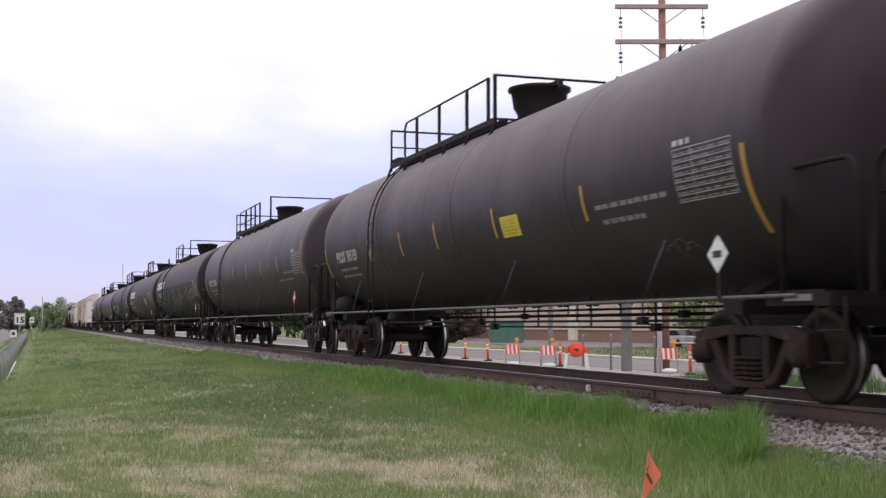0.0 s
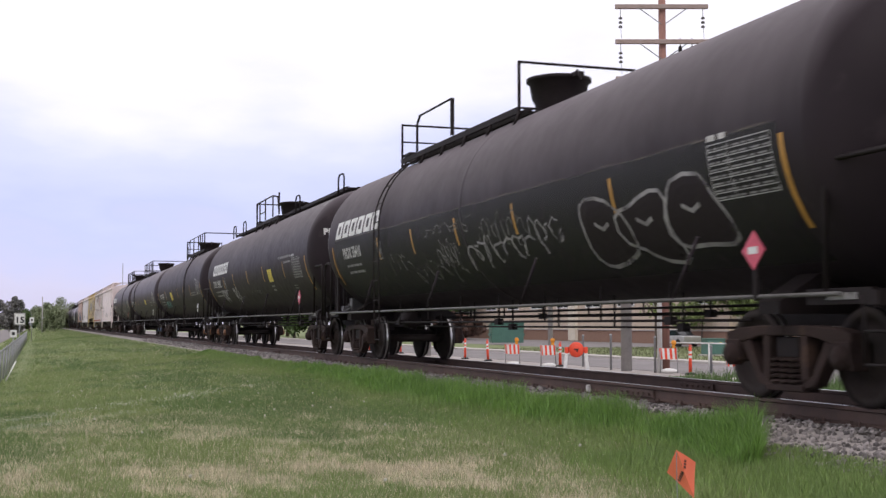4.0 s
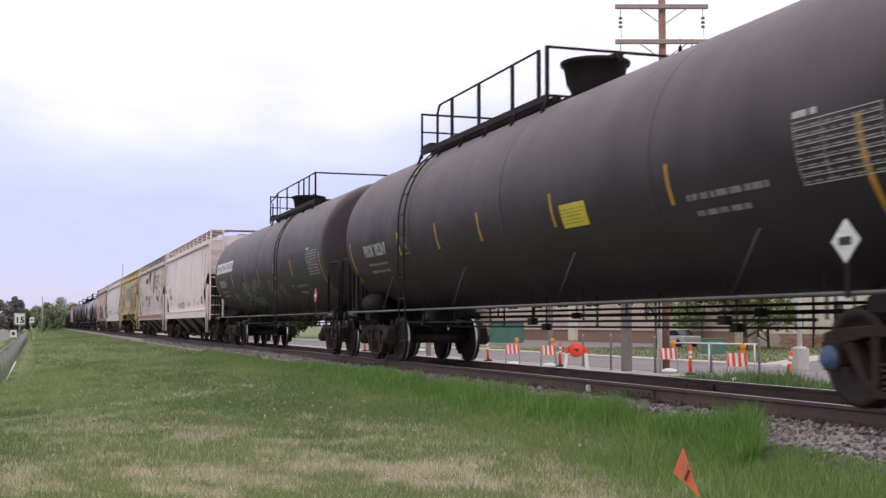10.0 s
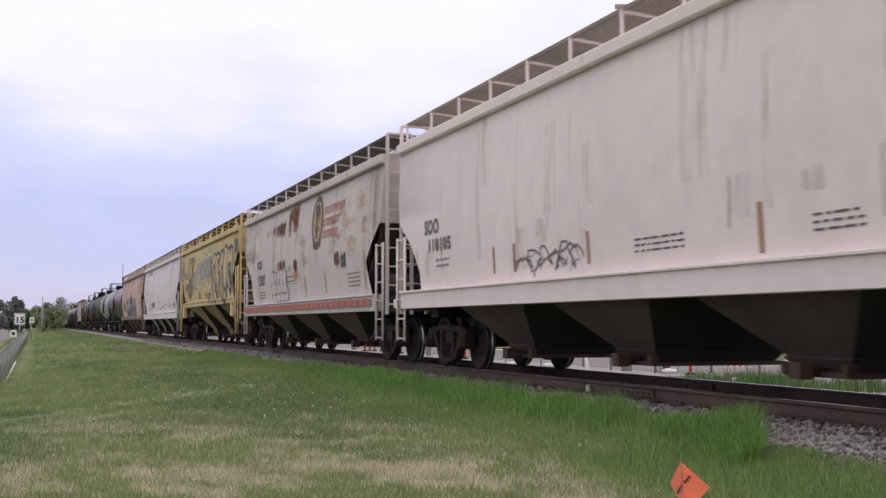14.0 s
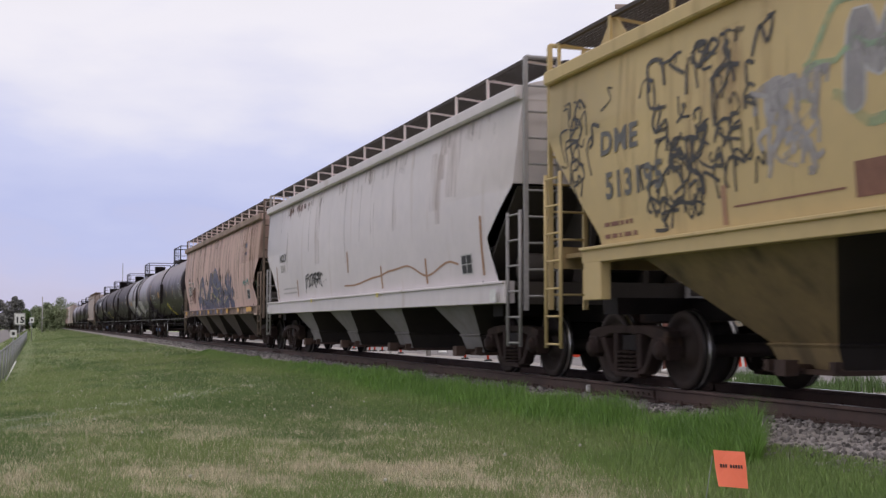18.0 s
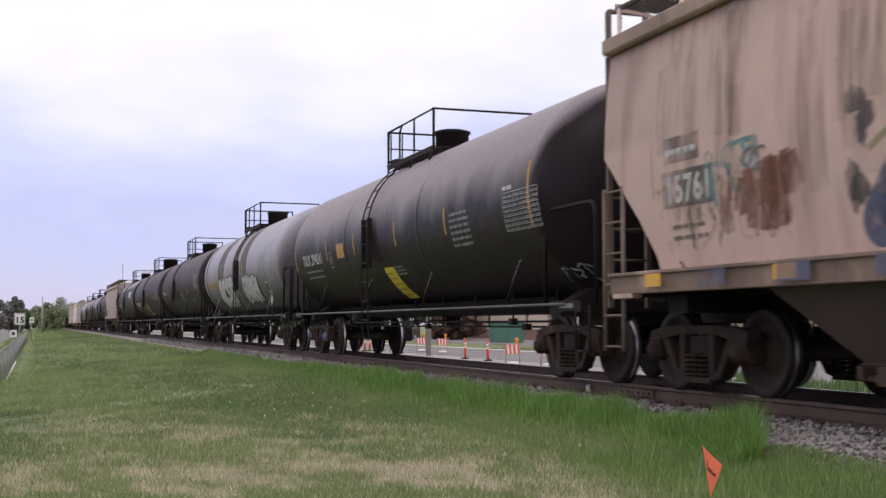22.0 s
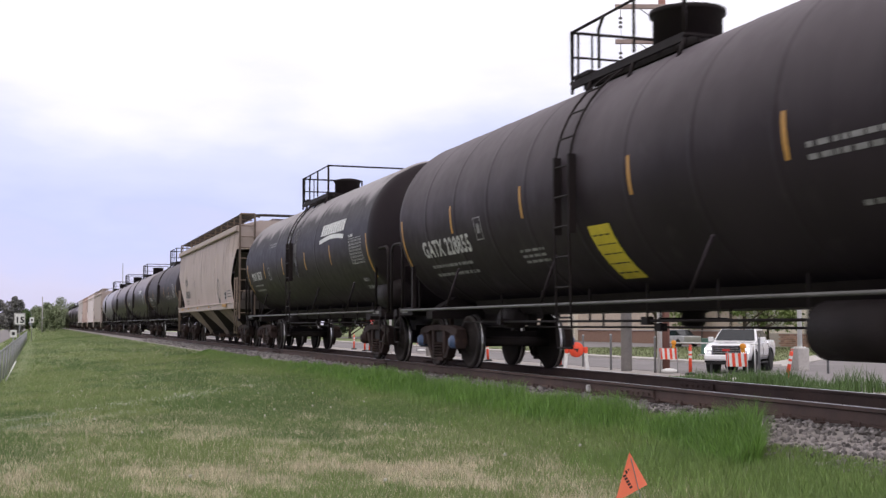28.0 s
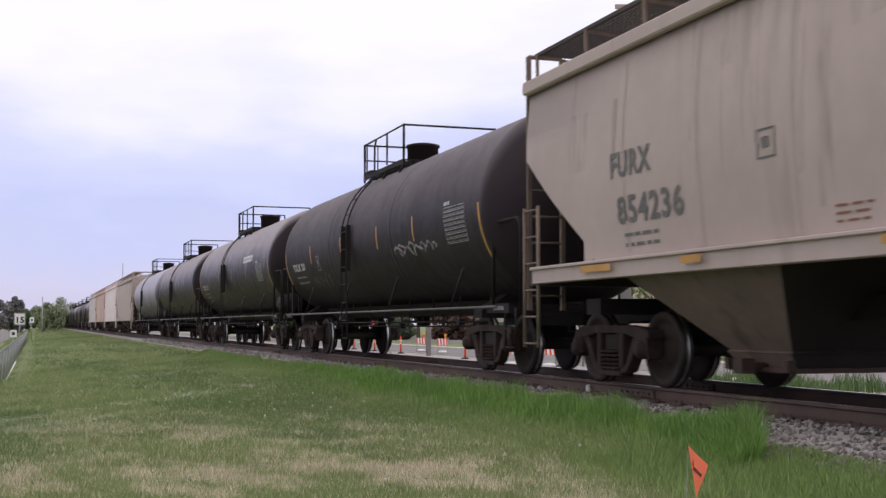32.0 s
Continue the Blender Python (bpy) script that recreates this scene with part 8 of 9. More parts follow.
def delineator(x, y, lean=0.0):
    t = thing("delineator_post", "orange plastic tube delineator with white bands", "traffic post", pose(x, y, GZ, 0, lean, -20), group="tube delineators")
    solo("base", lambda bm: lathe(bm, [(0, 0.18), (0.05, 0.17), (0.08, 0.07)], "z", seg=12), "tyre", t)

    def tube(bm):
        lathe(bm, [(0.06, 0.055), (0.52, 0.05), (0.60, 0.05), (0.66, 0.05), (0.74, 0.05), (0.84, 0.05), (0.86, 0.03)], "z", seg=12, mats=[0, 1, 0, 1, 0, 0])
    solo("tube", tube, ["orange", "white_paint"], t)
    solo("handle", lambda bm: pipe(bm, [(-0.02, 0, 0.85), (-0.03, 0, 0.92), (0.03, 0, 0.92), (0.02, 0, 0.85)], 0.01, 4), "orange", t)


for x, y, l in ((17.3, 29.65, 0), (17.0, 24.7, 11), (16.37, 61.3, 0), (16.6, 61.2, 3), (16.85, 61.1, 0), (17.24, 61.0, 2), (16.76, 56.0, 0), (16.6, 46.3, 0), (16.5, 43.4, -3), (17.0, 66.0, 0), (16.6, 36.9, 0)):
    delineator(x, y, l)


def detour_sign():
    t = thing("road_work_sign", "orange road work disc on a white folding stand", "road sign", pose(15.0, 32.2, GZ, 0, 0, -22))
    for s in (-1, 1):
        solo("leg", lambda bm: prism(bm, [(s * 0.40, 0.86), (s * 0.30, 0.86), (s * 0.36, 0.0), (s * 0.50, 0.0)], "y", -0.03, 0.03), "white_paint", t)
        solo("cap_block", lambda bm: box(bm, (s * 0.36, -0.01, 0.84), (0.14, 0.09, 0.24)), "orange", t, bevel=0.02)
    solo("cross_board", lambda bm: box(bm, (0, 0, 0.84), (0.66, 0.04, 0.16)), "brown_metal", t)
    solo("disc", lambda bm: lathe(bm, [(-0.07, 0.02), (-0.075, 0.27), (-0.05, 0.29), (-0.035, 0.02)], "y", (0, 0, 0.86), 20), "orange", t)
    solo("symbol", lambda bm: (box(bm, (0, -0.082, 0.87), (0.16, 0.012, 0.05)), box(bm, (0.03, -0.082, 0.82), (0.05, 0.012, 0.10))), "ink", t)


detour_sign()


def transformer():
    t = thing("transformer_box", "green steel pad-mounted transformer cabinet", "utility box", pose(28.9, 47.5, GZ, 0, 0, -10))
    solo("pad", lambda bm: box(bm, (0, 0, 0.05), (1.7, 1.5, 0.12)), "concrete", t)
    solo("cabinet", lambda bm: box(bm, (0, 0, 0.66), (1.4, 1.2, 1.10)), "box_green", t, bevel=0.03)
    solo("lid", lambda bm: box(bm, (0, 0, 1.23), (1.48, 1.28, 0.07)), "box_green", t, bevel=0.02)
    for s in (-1, 1):
        solo("door", lambda bm: box(bm, (s * 0.33, -0.61, 0.62), (0.60, 0.03, 0.92)), "box_green", t, bevel=0.01)
        solo("warning_label", lambda bm: box(bm, (s * 0.33, -0.63, 0.92), (0.16, 0.006, 0.12)), "placard_yellow", t)


transformer()


def dumpster():
    t = thing("dumpster", "green steel waste container with sloped lid", "dumpster", pose(31.0, 78.0, GZ, 0, 0, -15))
    solo("bin", lambda bm: prism(bm, [(-0.9, 0.15), (0.9, 0.15), (1.05, 1.3), (-1.05, 1.5)], "x", -1.1, 1.1), "box_green", t, bevel=0.02)
    solo("lid", lambda bm: prism(bm, [(-1.1, 1.5), (1.1, 1.3), (1.1, 1.37), (-1.1, 1.57)], "x", -1.15, 1.15), "box_green", t)
    for s in (-1, 1):
        solo("fork_pocket", lambda bm: box(bm, (s * 1.16, 0, 0.7), (0.10, 1.2, 0.16)), "box_green", t)


dumpster()


# ---- buildings ----
def right_building():
    """Cream rendered wall with a brick plinth, downpipe and door; it faces the track at x = 44.5."""
    t = thing("school_building", "cream rendered building with a red brick base and brown door", "building")
    y0, y1, X = 34.0, 67.5, 44.5
    solo("wall", lambda bm: (box(bm, (X + 0.2, (y0 + 58.86) / 2, 2.4), (0.4, 58.86 - y0, 6.1)), ), "wall_cream", t)
    solo("wall", lambda bm: box(bm, (X + 0.2, (59.76 + y1) / 2, 2.4), (0.4, y1 - 59.76, 6.1)), "wall_cream", t)
    solo("wall", lambda bm: box(bm, (X + 0.2, 59.31, 4.0), (0.4, 0.9, 2.9)), "wall_cream", t)
    solo("end_wall", lambda bm: box(bm, (X + 8.4, y1 - 0.2, 2.4), (16, 0.4, 6.1)), "wall_cream", t)
    solo("roof", lambda bm: box(bm, (X + 8.2, (y0 + y1) / 2, 5.6), (16.8, y1 - y0 + 0.5, 0.3)), "brown_metal", t)
    solo("plinth", lambda bm: (box(bm, (X - 0.05, (y0 + 58.75) / 2, GZ + 0.42), (0.10, 58.75 - y0, 0.86))), "mortar", t)
    solo("plinth", lambda bm: (box(bm, (X - 0.05, (59.9 + y1) / 2, GZ + 0.42), (0.10, y1 - 59.9, 0.86))), "mortar", t)
    solo("pilaster", lambda bm: box(bm, (X - 0.1, 55.1, 1.9), (0.22, 2.0, 5.1)), "mortar", t)
    d = solo("door", lambda bm: box(bm, (X + 0.05, 59.31, 0.72), (0.08, 0.86, 2.66)), "brown_metal", t, None, "brown steel door", bevel=0.01)
    solo("handle", lambda bm: box(bm, (X - 0.02, 58.98, 0.45), (0.06, 0.05, 0.14)), "chrome", d)
    solo("lintel", lambda bm: box(bm, (X - 0.02, 59.31, 2.28), (0.10, 1.1, 0.30)), "white_paint", t)
    solo("downpipe", lambda bm: rod(bm, (X - 0.10, 61.6, GZ), (X - 0.10, 61.6, 5.4), 0.07, 8), "brown_metal", t)
    solo("coping", lambda bm: box(bm, (X - 0.06, (y0 + 58.75) / 2, GZ + 0.88), (0.14, 58.75 - y0, 0.06)), "concrete", t)
    # bricks of plinth and pilaster, coarse courses
    br = shared("brick_piece", lambda bm: box(bm, (0, 0, 0), (0.03, 0.385, 0.115)), "brick", bevel=0.006)
    for r in range(6):
        for k in range(20):
            y = 46.6 + k * 0.40 + (0.2 if r % 2 else 0)
            if not 54.0 < y < 56.3:
                part("brick", br, t, pose(X - 0.105, y, GZ + 0.10 + r * 0.13))
        for k in range(22):
            y = 56.4 + k * 0.40 + (0.2 if r % 2 else 0)
            if y < 58.6 or y > 60.05:
                part("brick", br, t, pose(X - 0.105, y, GZ + 0.10 + r * 0.13))
    for r in range(22):
        for k in range(5):
            part("brick", br, t, pose(X - 0.215, 54.28 + k * 0.40 + (0.1 if r % 2 else 0), GZ + 0.10 + r * 0.13))


right_building()


def left_building():
    """Long low tan school block with a dark window band and a pale string course."""
    t = thing("school_building", "long low tan brick school block with a dark window band", "building")
    X, y0, y1 = 43.2, 69.0, 124.0
    solo("wall", lambda bm: box(bm, (X + 0.2, (y0 + y1) / 2, 2.94), (0.4, y1 - y0, 5.3)), "wall_tan", t)
    solo("base_wall", lambda bm: box(bm, (X + 0.2, (y0 + y1) / 2, -0.18), (0.44, y1 - y0, 0.94)), "brick", t)
    solo("end_wall", lambda bm: box(bm, (X + 8.4, y0 + 0.2, 2.4), (16, 0.4, 6.3)), "wall_tan", t)
    solo("roof", lambda bm: box(bm, (X + 8.2, (y0 + y1) / 2, 5.75), (16.8, y1 - y0 + 0.5, 0.3)), "concrete", t)
    solo("string_course", lambda bm: box(bm, (X - 0.05, (y0 + y1) / 2, 0.33), (0.12, y1 - y0, 0.07)), "concrete", t)
    for k in range(9):
        y = y0 + 3 + k * 5.8
        w = solo("window", lambda bm: box(bm, (X - 0.01, y, 2.95), (0.06, 2.6, 1.5)), "dark_glass", t)
        solo("frame", lambda bm: (box(bm, (X - 0.03, y, 3.73), (0.10, 2.8, 0.10)), box(bm, (X - 0.03, y, 2.17), (0.10, 2.8, 0.10)), box(bm, (X - 0.03, y - 1.35, 2.95), (0.10, 0.10, 1.6)), box(bm, (X - 0.03, y + 1.35, 2.95), (0.10, 0.10, 1.6)), box(bm, (X - 0.03, y, 2.95), (0.08, 0.06, 1.5))), "white_paint", w)
    solo("column", lambda bm: box(bm, (X - 0.15, 93.0, 2.0), (0.3, 1.4, 5.2)), "wall_cream", t)


left_building()


# ---- vegetation ----
def crown_mesh(key, seed, n, rx, rz, leaf, mname, lumps=9):
    """Crown of many small leaf clumps grouped on branch ends, with gaps."""
    if key in CACHE:
        return CACHE[key]
    rng = np.random.default_rng(seed)
    c = rng.normal(0, 1, (lumps, 3))
    c /= np.linalg.norm(c, axis=1)[:, None]
    c *= rng.uniform(0.35, 0.85, (lumps, 1))
    idx = rng.integers(0, lumps, n)
    d = rng.normal(0, 1, (n, 3))
    d /= np.linalg.norm(d, axis=1)[:, None]
    p = c[idx] + d * (rng.uniform(0.1, 1.0, (n, 1)) ** 0.5) * rng.uniform(0.26, 0.46, (lumps, 1))[idx]
    p *= np.array([rx, rx, rz])
    u = rng.normal(0, 1, (n, 3))
    u /= np.linalg.norm(u, axis=1)[:, None]
    w = np.cross(u, rng.normal(0, 1, (n, 3)))
    w /= np.linalg.norm(w, axis=1)[:, None]
    s = leaf * rng.uniform(0.6, 1.3, (n, 1))
    V_ = np.stack([p - u * s, p + w * s * 0.55, p + u * s, p - w * s * 0.55], 1)
    F = np.arange(4 * n).reshape(n, 4)
    me = bpy.data.meshes.new("crown")
    me.from_pydata(V_.reshape(-1, 3).tolist(), [], F.tolist())
    me.materials.append(M[mname])
    CACHE[key] = me
    return me


def tree(x, y, h, rx, key, label, seed, n=2600, leaf=0.16, z=GZ, bare=0.3):
    t = thing("tree", label, "tree", pose(x, y, z, 0, 0, seed * 40), group="trees")
    rng = random.Random(seed)
    cz, rz = h * (bare + (1 - bare) / 2), h * (1 - bare) / 2

    def trunk(bm):
        rod(bm, (0, 0, -0.2), (0.03 * h * 0.2, 0, h * bare), 0.028 * h, 8, r2=0.02 * h)
        rod(bm, (0.006 * h, 0, h * bare), (0, 0.02 * h, h * 0.8), 0.02 * h, 7, r2=0.006 * h)
        for k in range(7):
            a = rng.uniform(0, 6.28)
            z0 = h * rng.uniform(bare * 0.9, 0.6)
            rod(bm, (0, 0, z0), (rx * 0.7 * math.cos(a), rx * 0.7 * math.sin(a), z0 + h * rng.uniform(0.12, 0.28)), 0.010 * h, 5, r2=0.003 * h)
    solo("trunk", trunk, "bark", t)
    part("crown", crown_mesh(("crown", seed), seed, n, rx, rz, leaf, key, 11), t, pose(0, 0, cz))
    return t


tree(37.0, 57.5, 6.0, 3.0, "leaf_b", "young green street tree before the school", 1, 3800, 0.15, bare=0.12)
tree(39.5, 60.0, 3.6, 1.6, "blossom", "small white-flowering shrub tree before the school", 2, 900, 0.10, bare=0.15)
tree(40.5, 60.5, 4.2, 2.0, "leaf_b", "small leafy tree beside the school wall", 12, 1800, 0.13, bare=0.1)
tree(36.5, 45.5, 3.2, 0.75, "leaf_b", "slim newly planted tree with sparse leaves", 3, 260, 0.11, bare=0.42)
tree(43.3, 72.4, 6.2, 2.8, "leaf_b", "leafy green street tree before the school", 14, 3200, 0.15, bare=0.16)
tree(44.1, 69.8, 6.0, 2.6, "leaf_b", "leafy green street tree beside the car park", 15, 3200, 0.15, bare=0.16)
tree(34.0, 62.0, 4.6, 1.8, "leaf_b", "small street tree with a thin trunk", 4, 700, 0.12, bare=0.4)
tree(18.5, 101.0, 9.8, 3.0, "leaf_dark", "tall dark tree rising behind the train", 5, 3200, 0.24)
tree(29.0, 92.0, 6.5, 3.4, "leaf_a", "leafy tree beside the far road", 6, 3000, 0.22)
tree(36.0, 132.0, 8.0, 4.6, "leaf_dark", "dark tree beyond the road works", 7, 3000, 0.3)
tree(28.0, 140.0, 8.5, 4.8, "leaf_dark", "dark broad tree beyond the road works", 8, 3000, 0.3)
tree(44.0, 136.0, 9.0, 5.0, "leaf_a", "broad tree at the road's far end", 9, 3000, 0.3)
tree(24.0, 160.0, 9.0, 5.2, "leaf_dark", "dark tree at the far bend", 10, 3000, 0.32)
tree(52.0, 150.0, 9.5, 5.5, "leaf_a", "broad green tree behind the school", 13, 3000, 0.32)
# wooded edge behind the road works: broad low crowns that close the view
for k, (x, y, h, r, key) in enumerate(((30.0, 118.0, 7.0, 4.2, "leaf_dark"), (34.5, 121.0, 6.2, 4.0, "leaf_russet"), (39.5, 117.0, 6.8, 4.2, "leaf_dark"), (25.5, 124.0, 7.2, 4.4, "leaf_a"), (21.0, 128.0, 7.6, 4.6, "leaf_dark"),
                                       (44.5, 128.0, 7.4, 4.4, "leaf_russet"), (49.5, 133.0, 7.6, 4.6, "leaf_dark"), (36.5, 104.0, 2.6, 2.6, "leaf_russet"), (31.5, 106.0, 2.2, 2.4, "leaf_dark"))):
    tree(x, y, h, r, key, "broad leafy tree at the wooded edge beyond the road", 40 + k, 3000, 0.30, bare=0.03)
FAR = 1.32          # the plan above is drawn at 1:1.32 from the camera's stand; the far ground lies at -1.10


def enlarge_far():
    """Brings everything beyond the line to full size and distance."""
    up = Matrix.Translation((0, 0, 0.756)) @ Matrix.Scale(FAR, 4) @ Matrix.Translation((0, 0, -0.756))
    done = set()

    def grow(ob, m):
        if ob.data and ob.data.name not in done:
            done.add(ob.data.name)
            ob.data.transform(m)
    for ob in FAR_THINGS:
        loc = ob.matrix_basis.translation.copy()
        if ob.data:
            grow(ob, up)
            continue
        k = SMALLER.get(ob.name.split(".")[0], 1.0) * FAR
        ob.matrix_basis.translation = up @ loc
        for c in ob.children_recursive:
            c.matrix_basis.translation *= k
            grow(c, Matrix.Scale(k, 4))

SMALLER = {"barricade": 0.80, "delineator_post": 0.90, "road_work_sign": 0.78, "transformer_box": 0.62}
FAR_THINGS = [o for o in bpy.data.objects if o.parent is None and o.name not in NEAR_NAMES]
enlarge_far()

# left of the line, far down the street
for k, (x, y, h, r, key) in enumerate(((3.4, 262, 7.3, 3.4, "leaf_haze"), (6.6, 290, 7.0, 3.4, "leaf_haze"), (1.2, 275, 6.6, 2.8, "leaf_haze"), (-3.9, 215, 6.4, 2.3, "leaf_dusk"), (-6.4, 205, 6.5, 2.8, "leaf_dusk"),
                                       (-3.6, 260, 5.0, 2.0, "leaf_a"), (6.5, 330, 8.5, 4.5, "leaf_haze"), (-9.5, 212, 7.5, 3.2, "leaf_dusk"), (-1.6, 300, 6.0, 3.0, "leaf_a"))):
    tree(x, y, h, r, key, "distant roadside tree beside the street", 20 + k, 4200, 0.22, -1.0, 0.02)


# ---- street side: fence, signs ----
def chain_fence():
    t = thing("chain_link_fence", "low galvanised chain-link fence along the lawn", "fence")
    X, y0, y1 = -0.90, 24.0, 130.0
    zt = 0.02
    zb = lambda y: ground_z(X, y)
    n = 26
    for k in range(n):
        y = y0 + (y1 - y0) * (k / (n - 1)) ** 1.1
        solo("post", lambda bm: (rod(bm, (X, y, zb(y) - 0.1), (X, y, zt + 0.05), 0.03, 8)), "galv", t)
    solo("top_rail", lambda bm: rod(bm, (X, y0, zt), (X, y1, zt), 0.024, 8), "galv", t)

    def mesh(bm):
        for k in range(60):
            y = y0 + k * 0.85
            for s in (-1, 1):
                rod(bm, (X + s * 0.004, y, zb(y)), (X + s * 0.004, y + s * 0.45, zt), 0.003, 3)
    ob = solo("wire_mesh", mesh, "post_grey", t)
    ob["kind"] = "stuff"
    solo("leaning_stake", lambda bm: rod(bm, (-0.80, 36.3, -0.85), (-0.53, 36.4, -0.29), 0.022, 6), "white_paint", t)


chain_fence()


def sign_15():
    t = thing("speed_limit_sign", "white rectangular speed sign reading 15 on a post", "road sign", pose(-0.95, 76, 1.08))
    solo("panel", lambda bm: box(bm, (0, 0, 0), (0.62, 0.03, 0.72)), "white_paint", t, bevel=0.008)
    solo("border", lambda bm: [box(bm, c, s) for c, s in (((0, -0.018, 0.33), (0.58, 0.006, 0.02)), ((0, -0.018, -0.33), (0.58, 0.006, 0.02)), ((-0.28, -0.018, 0), (0.02, 0.006, 0.68)), ((0.28, -0.018, 0), (0.02, 0.006, 0.68)))], "ink", t)

    def digits(bm):
        vs, fs = letters("15", 0.50, 0.02, 0.95)
        w = max(v[0] for v in vs)
        vv = [bm.verts.new((x - w / 2, -0.024, z - 0.22)) for x, z in vs]
        for f in fs:
            bm.faces.new([vv[i] for i in f])
    solo("numeral", digits, "ink", t)
    solo("post", lambda bm: rod(bm, (0, 0.03, -2.1), (0, 0.03, 0.3), 0.035, 8), "galv", t)


sign_15()


def small_sign(x, y, z, w, h, key):
    t = thing("road_sign", "small white sign on a thin post", "road sign", pose(x, y, z))
    solo("panel", lambda bm: box(bm, (0, 0, 0), (w, 0.03, h)), key, t, bevel=0.006)
    solo("plate_bar", lambda bm: box(bm, (0, -0.02, 0), (w * 0.45, 0.008, h * 0.4)), "ink", t)
    solo("post", lambda bm: rod(bm, (0, 0.03, -2.0), (0, 0.03, h / 2), 0.03, 6), "galv", t)


small_sign(-0.42, 120, 1.18, 0.38, 0.50, "white_paint")
small_sign(-1.02, 60, 0.33, 0.30, 0.34, "white_paint")


def octagon_sign():
    t = thing("stop_sign", "red octagonal stop sign on a pole", "road sign", pose(34.8, 127, 0.95))
    solo("panel", lambda bm: prism(bm, [(0.38 * math.cos(radians(22.5 + 45 * k)), 0.38 * math.sin(radians(22.5 + 45 * k))) for k in range(8)], "y", -0.02, 0.02), "red", t)

    def word(bm):
        vs, fs = letters("STOP", 0.26, 0.012, 0.95)
        w = max(v[0] for v in vs)
        vv = [bm.verts.new((x - w / 2, -0.026, z - 0.09)) for x, z in vs]
        for f in fs:
            bm.faces.new([vv[i] for i in f])
    solo("word", word, "white_paint", t)
    solo("post", lambda bm: rod(bm, (0, 0.04, -2.1), (0, 0.04, 0.3), 0.04, 8), "galv", t)


octagon_sign()
tagged(solo("street_pole", lambda bm: rod(bm, (1.0, 240, -1.0), (1.0, 240, 6.0), 0.10, 8), "pole_grey"), "slim grey pole far along the street", "pole")
tagged(solo("street_pole", lambda bm: rod(bm, (21.5, 330, -1.2), (21.5, 330, 17), 0.10, 8), "galv"), "tall thin mast far behind the train", "mast")


# ---- road vehicles; vehicle space: +x ahead, origin on the ground at mid length ----
def wheel_parts(t, x, y, r, keyed=None):
    s = 1 if y > 0 else -1
    w = part("wheel", shared(("tyre", r), lambda bm: lathe(bm, [(-0.13, r * 0.62), (-0.13, r * 0.92), (-0.10, r), (0.10, r), (0.13, r * 0.92), (0.13, r * 0.62)], "x", seg=24), "tyre"), t, pose(x, y, r, 0, 0, 90))
    rim = part("rim", shared(("rim", r), lambda bm: (lathe(bm, [(-0.10, 0.05), (-0.10, r * 0.63), (0.10, r * 0.63), (0.10, 0.05)], "x", seg=24), [box(bm, (0.105, 0.17 * math.cos(k * 1.047), 0.17 * math.sin(k * 1.047)), (0.02, 0.05, 0.05)) for k in range(6)]), ["wheel_dark"]), w)
    return w


M["wheel_dark"] = mat("wheel_dark", (0.028, 0.028, 0.030), (0.018, 0.018, 0.019), 5, 0.5, metal=0.3)


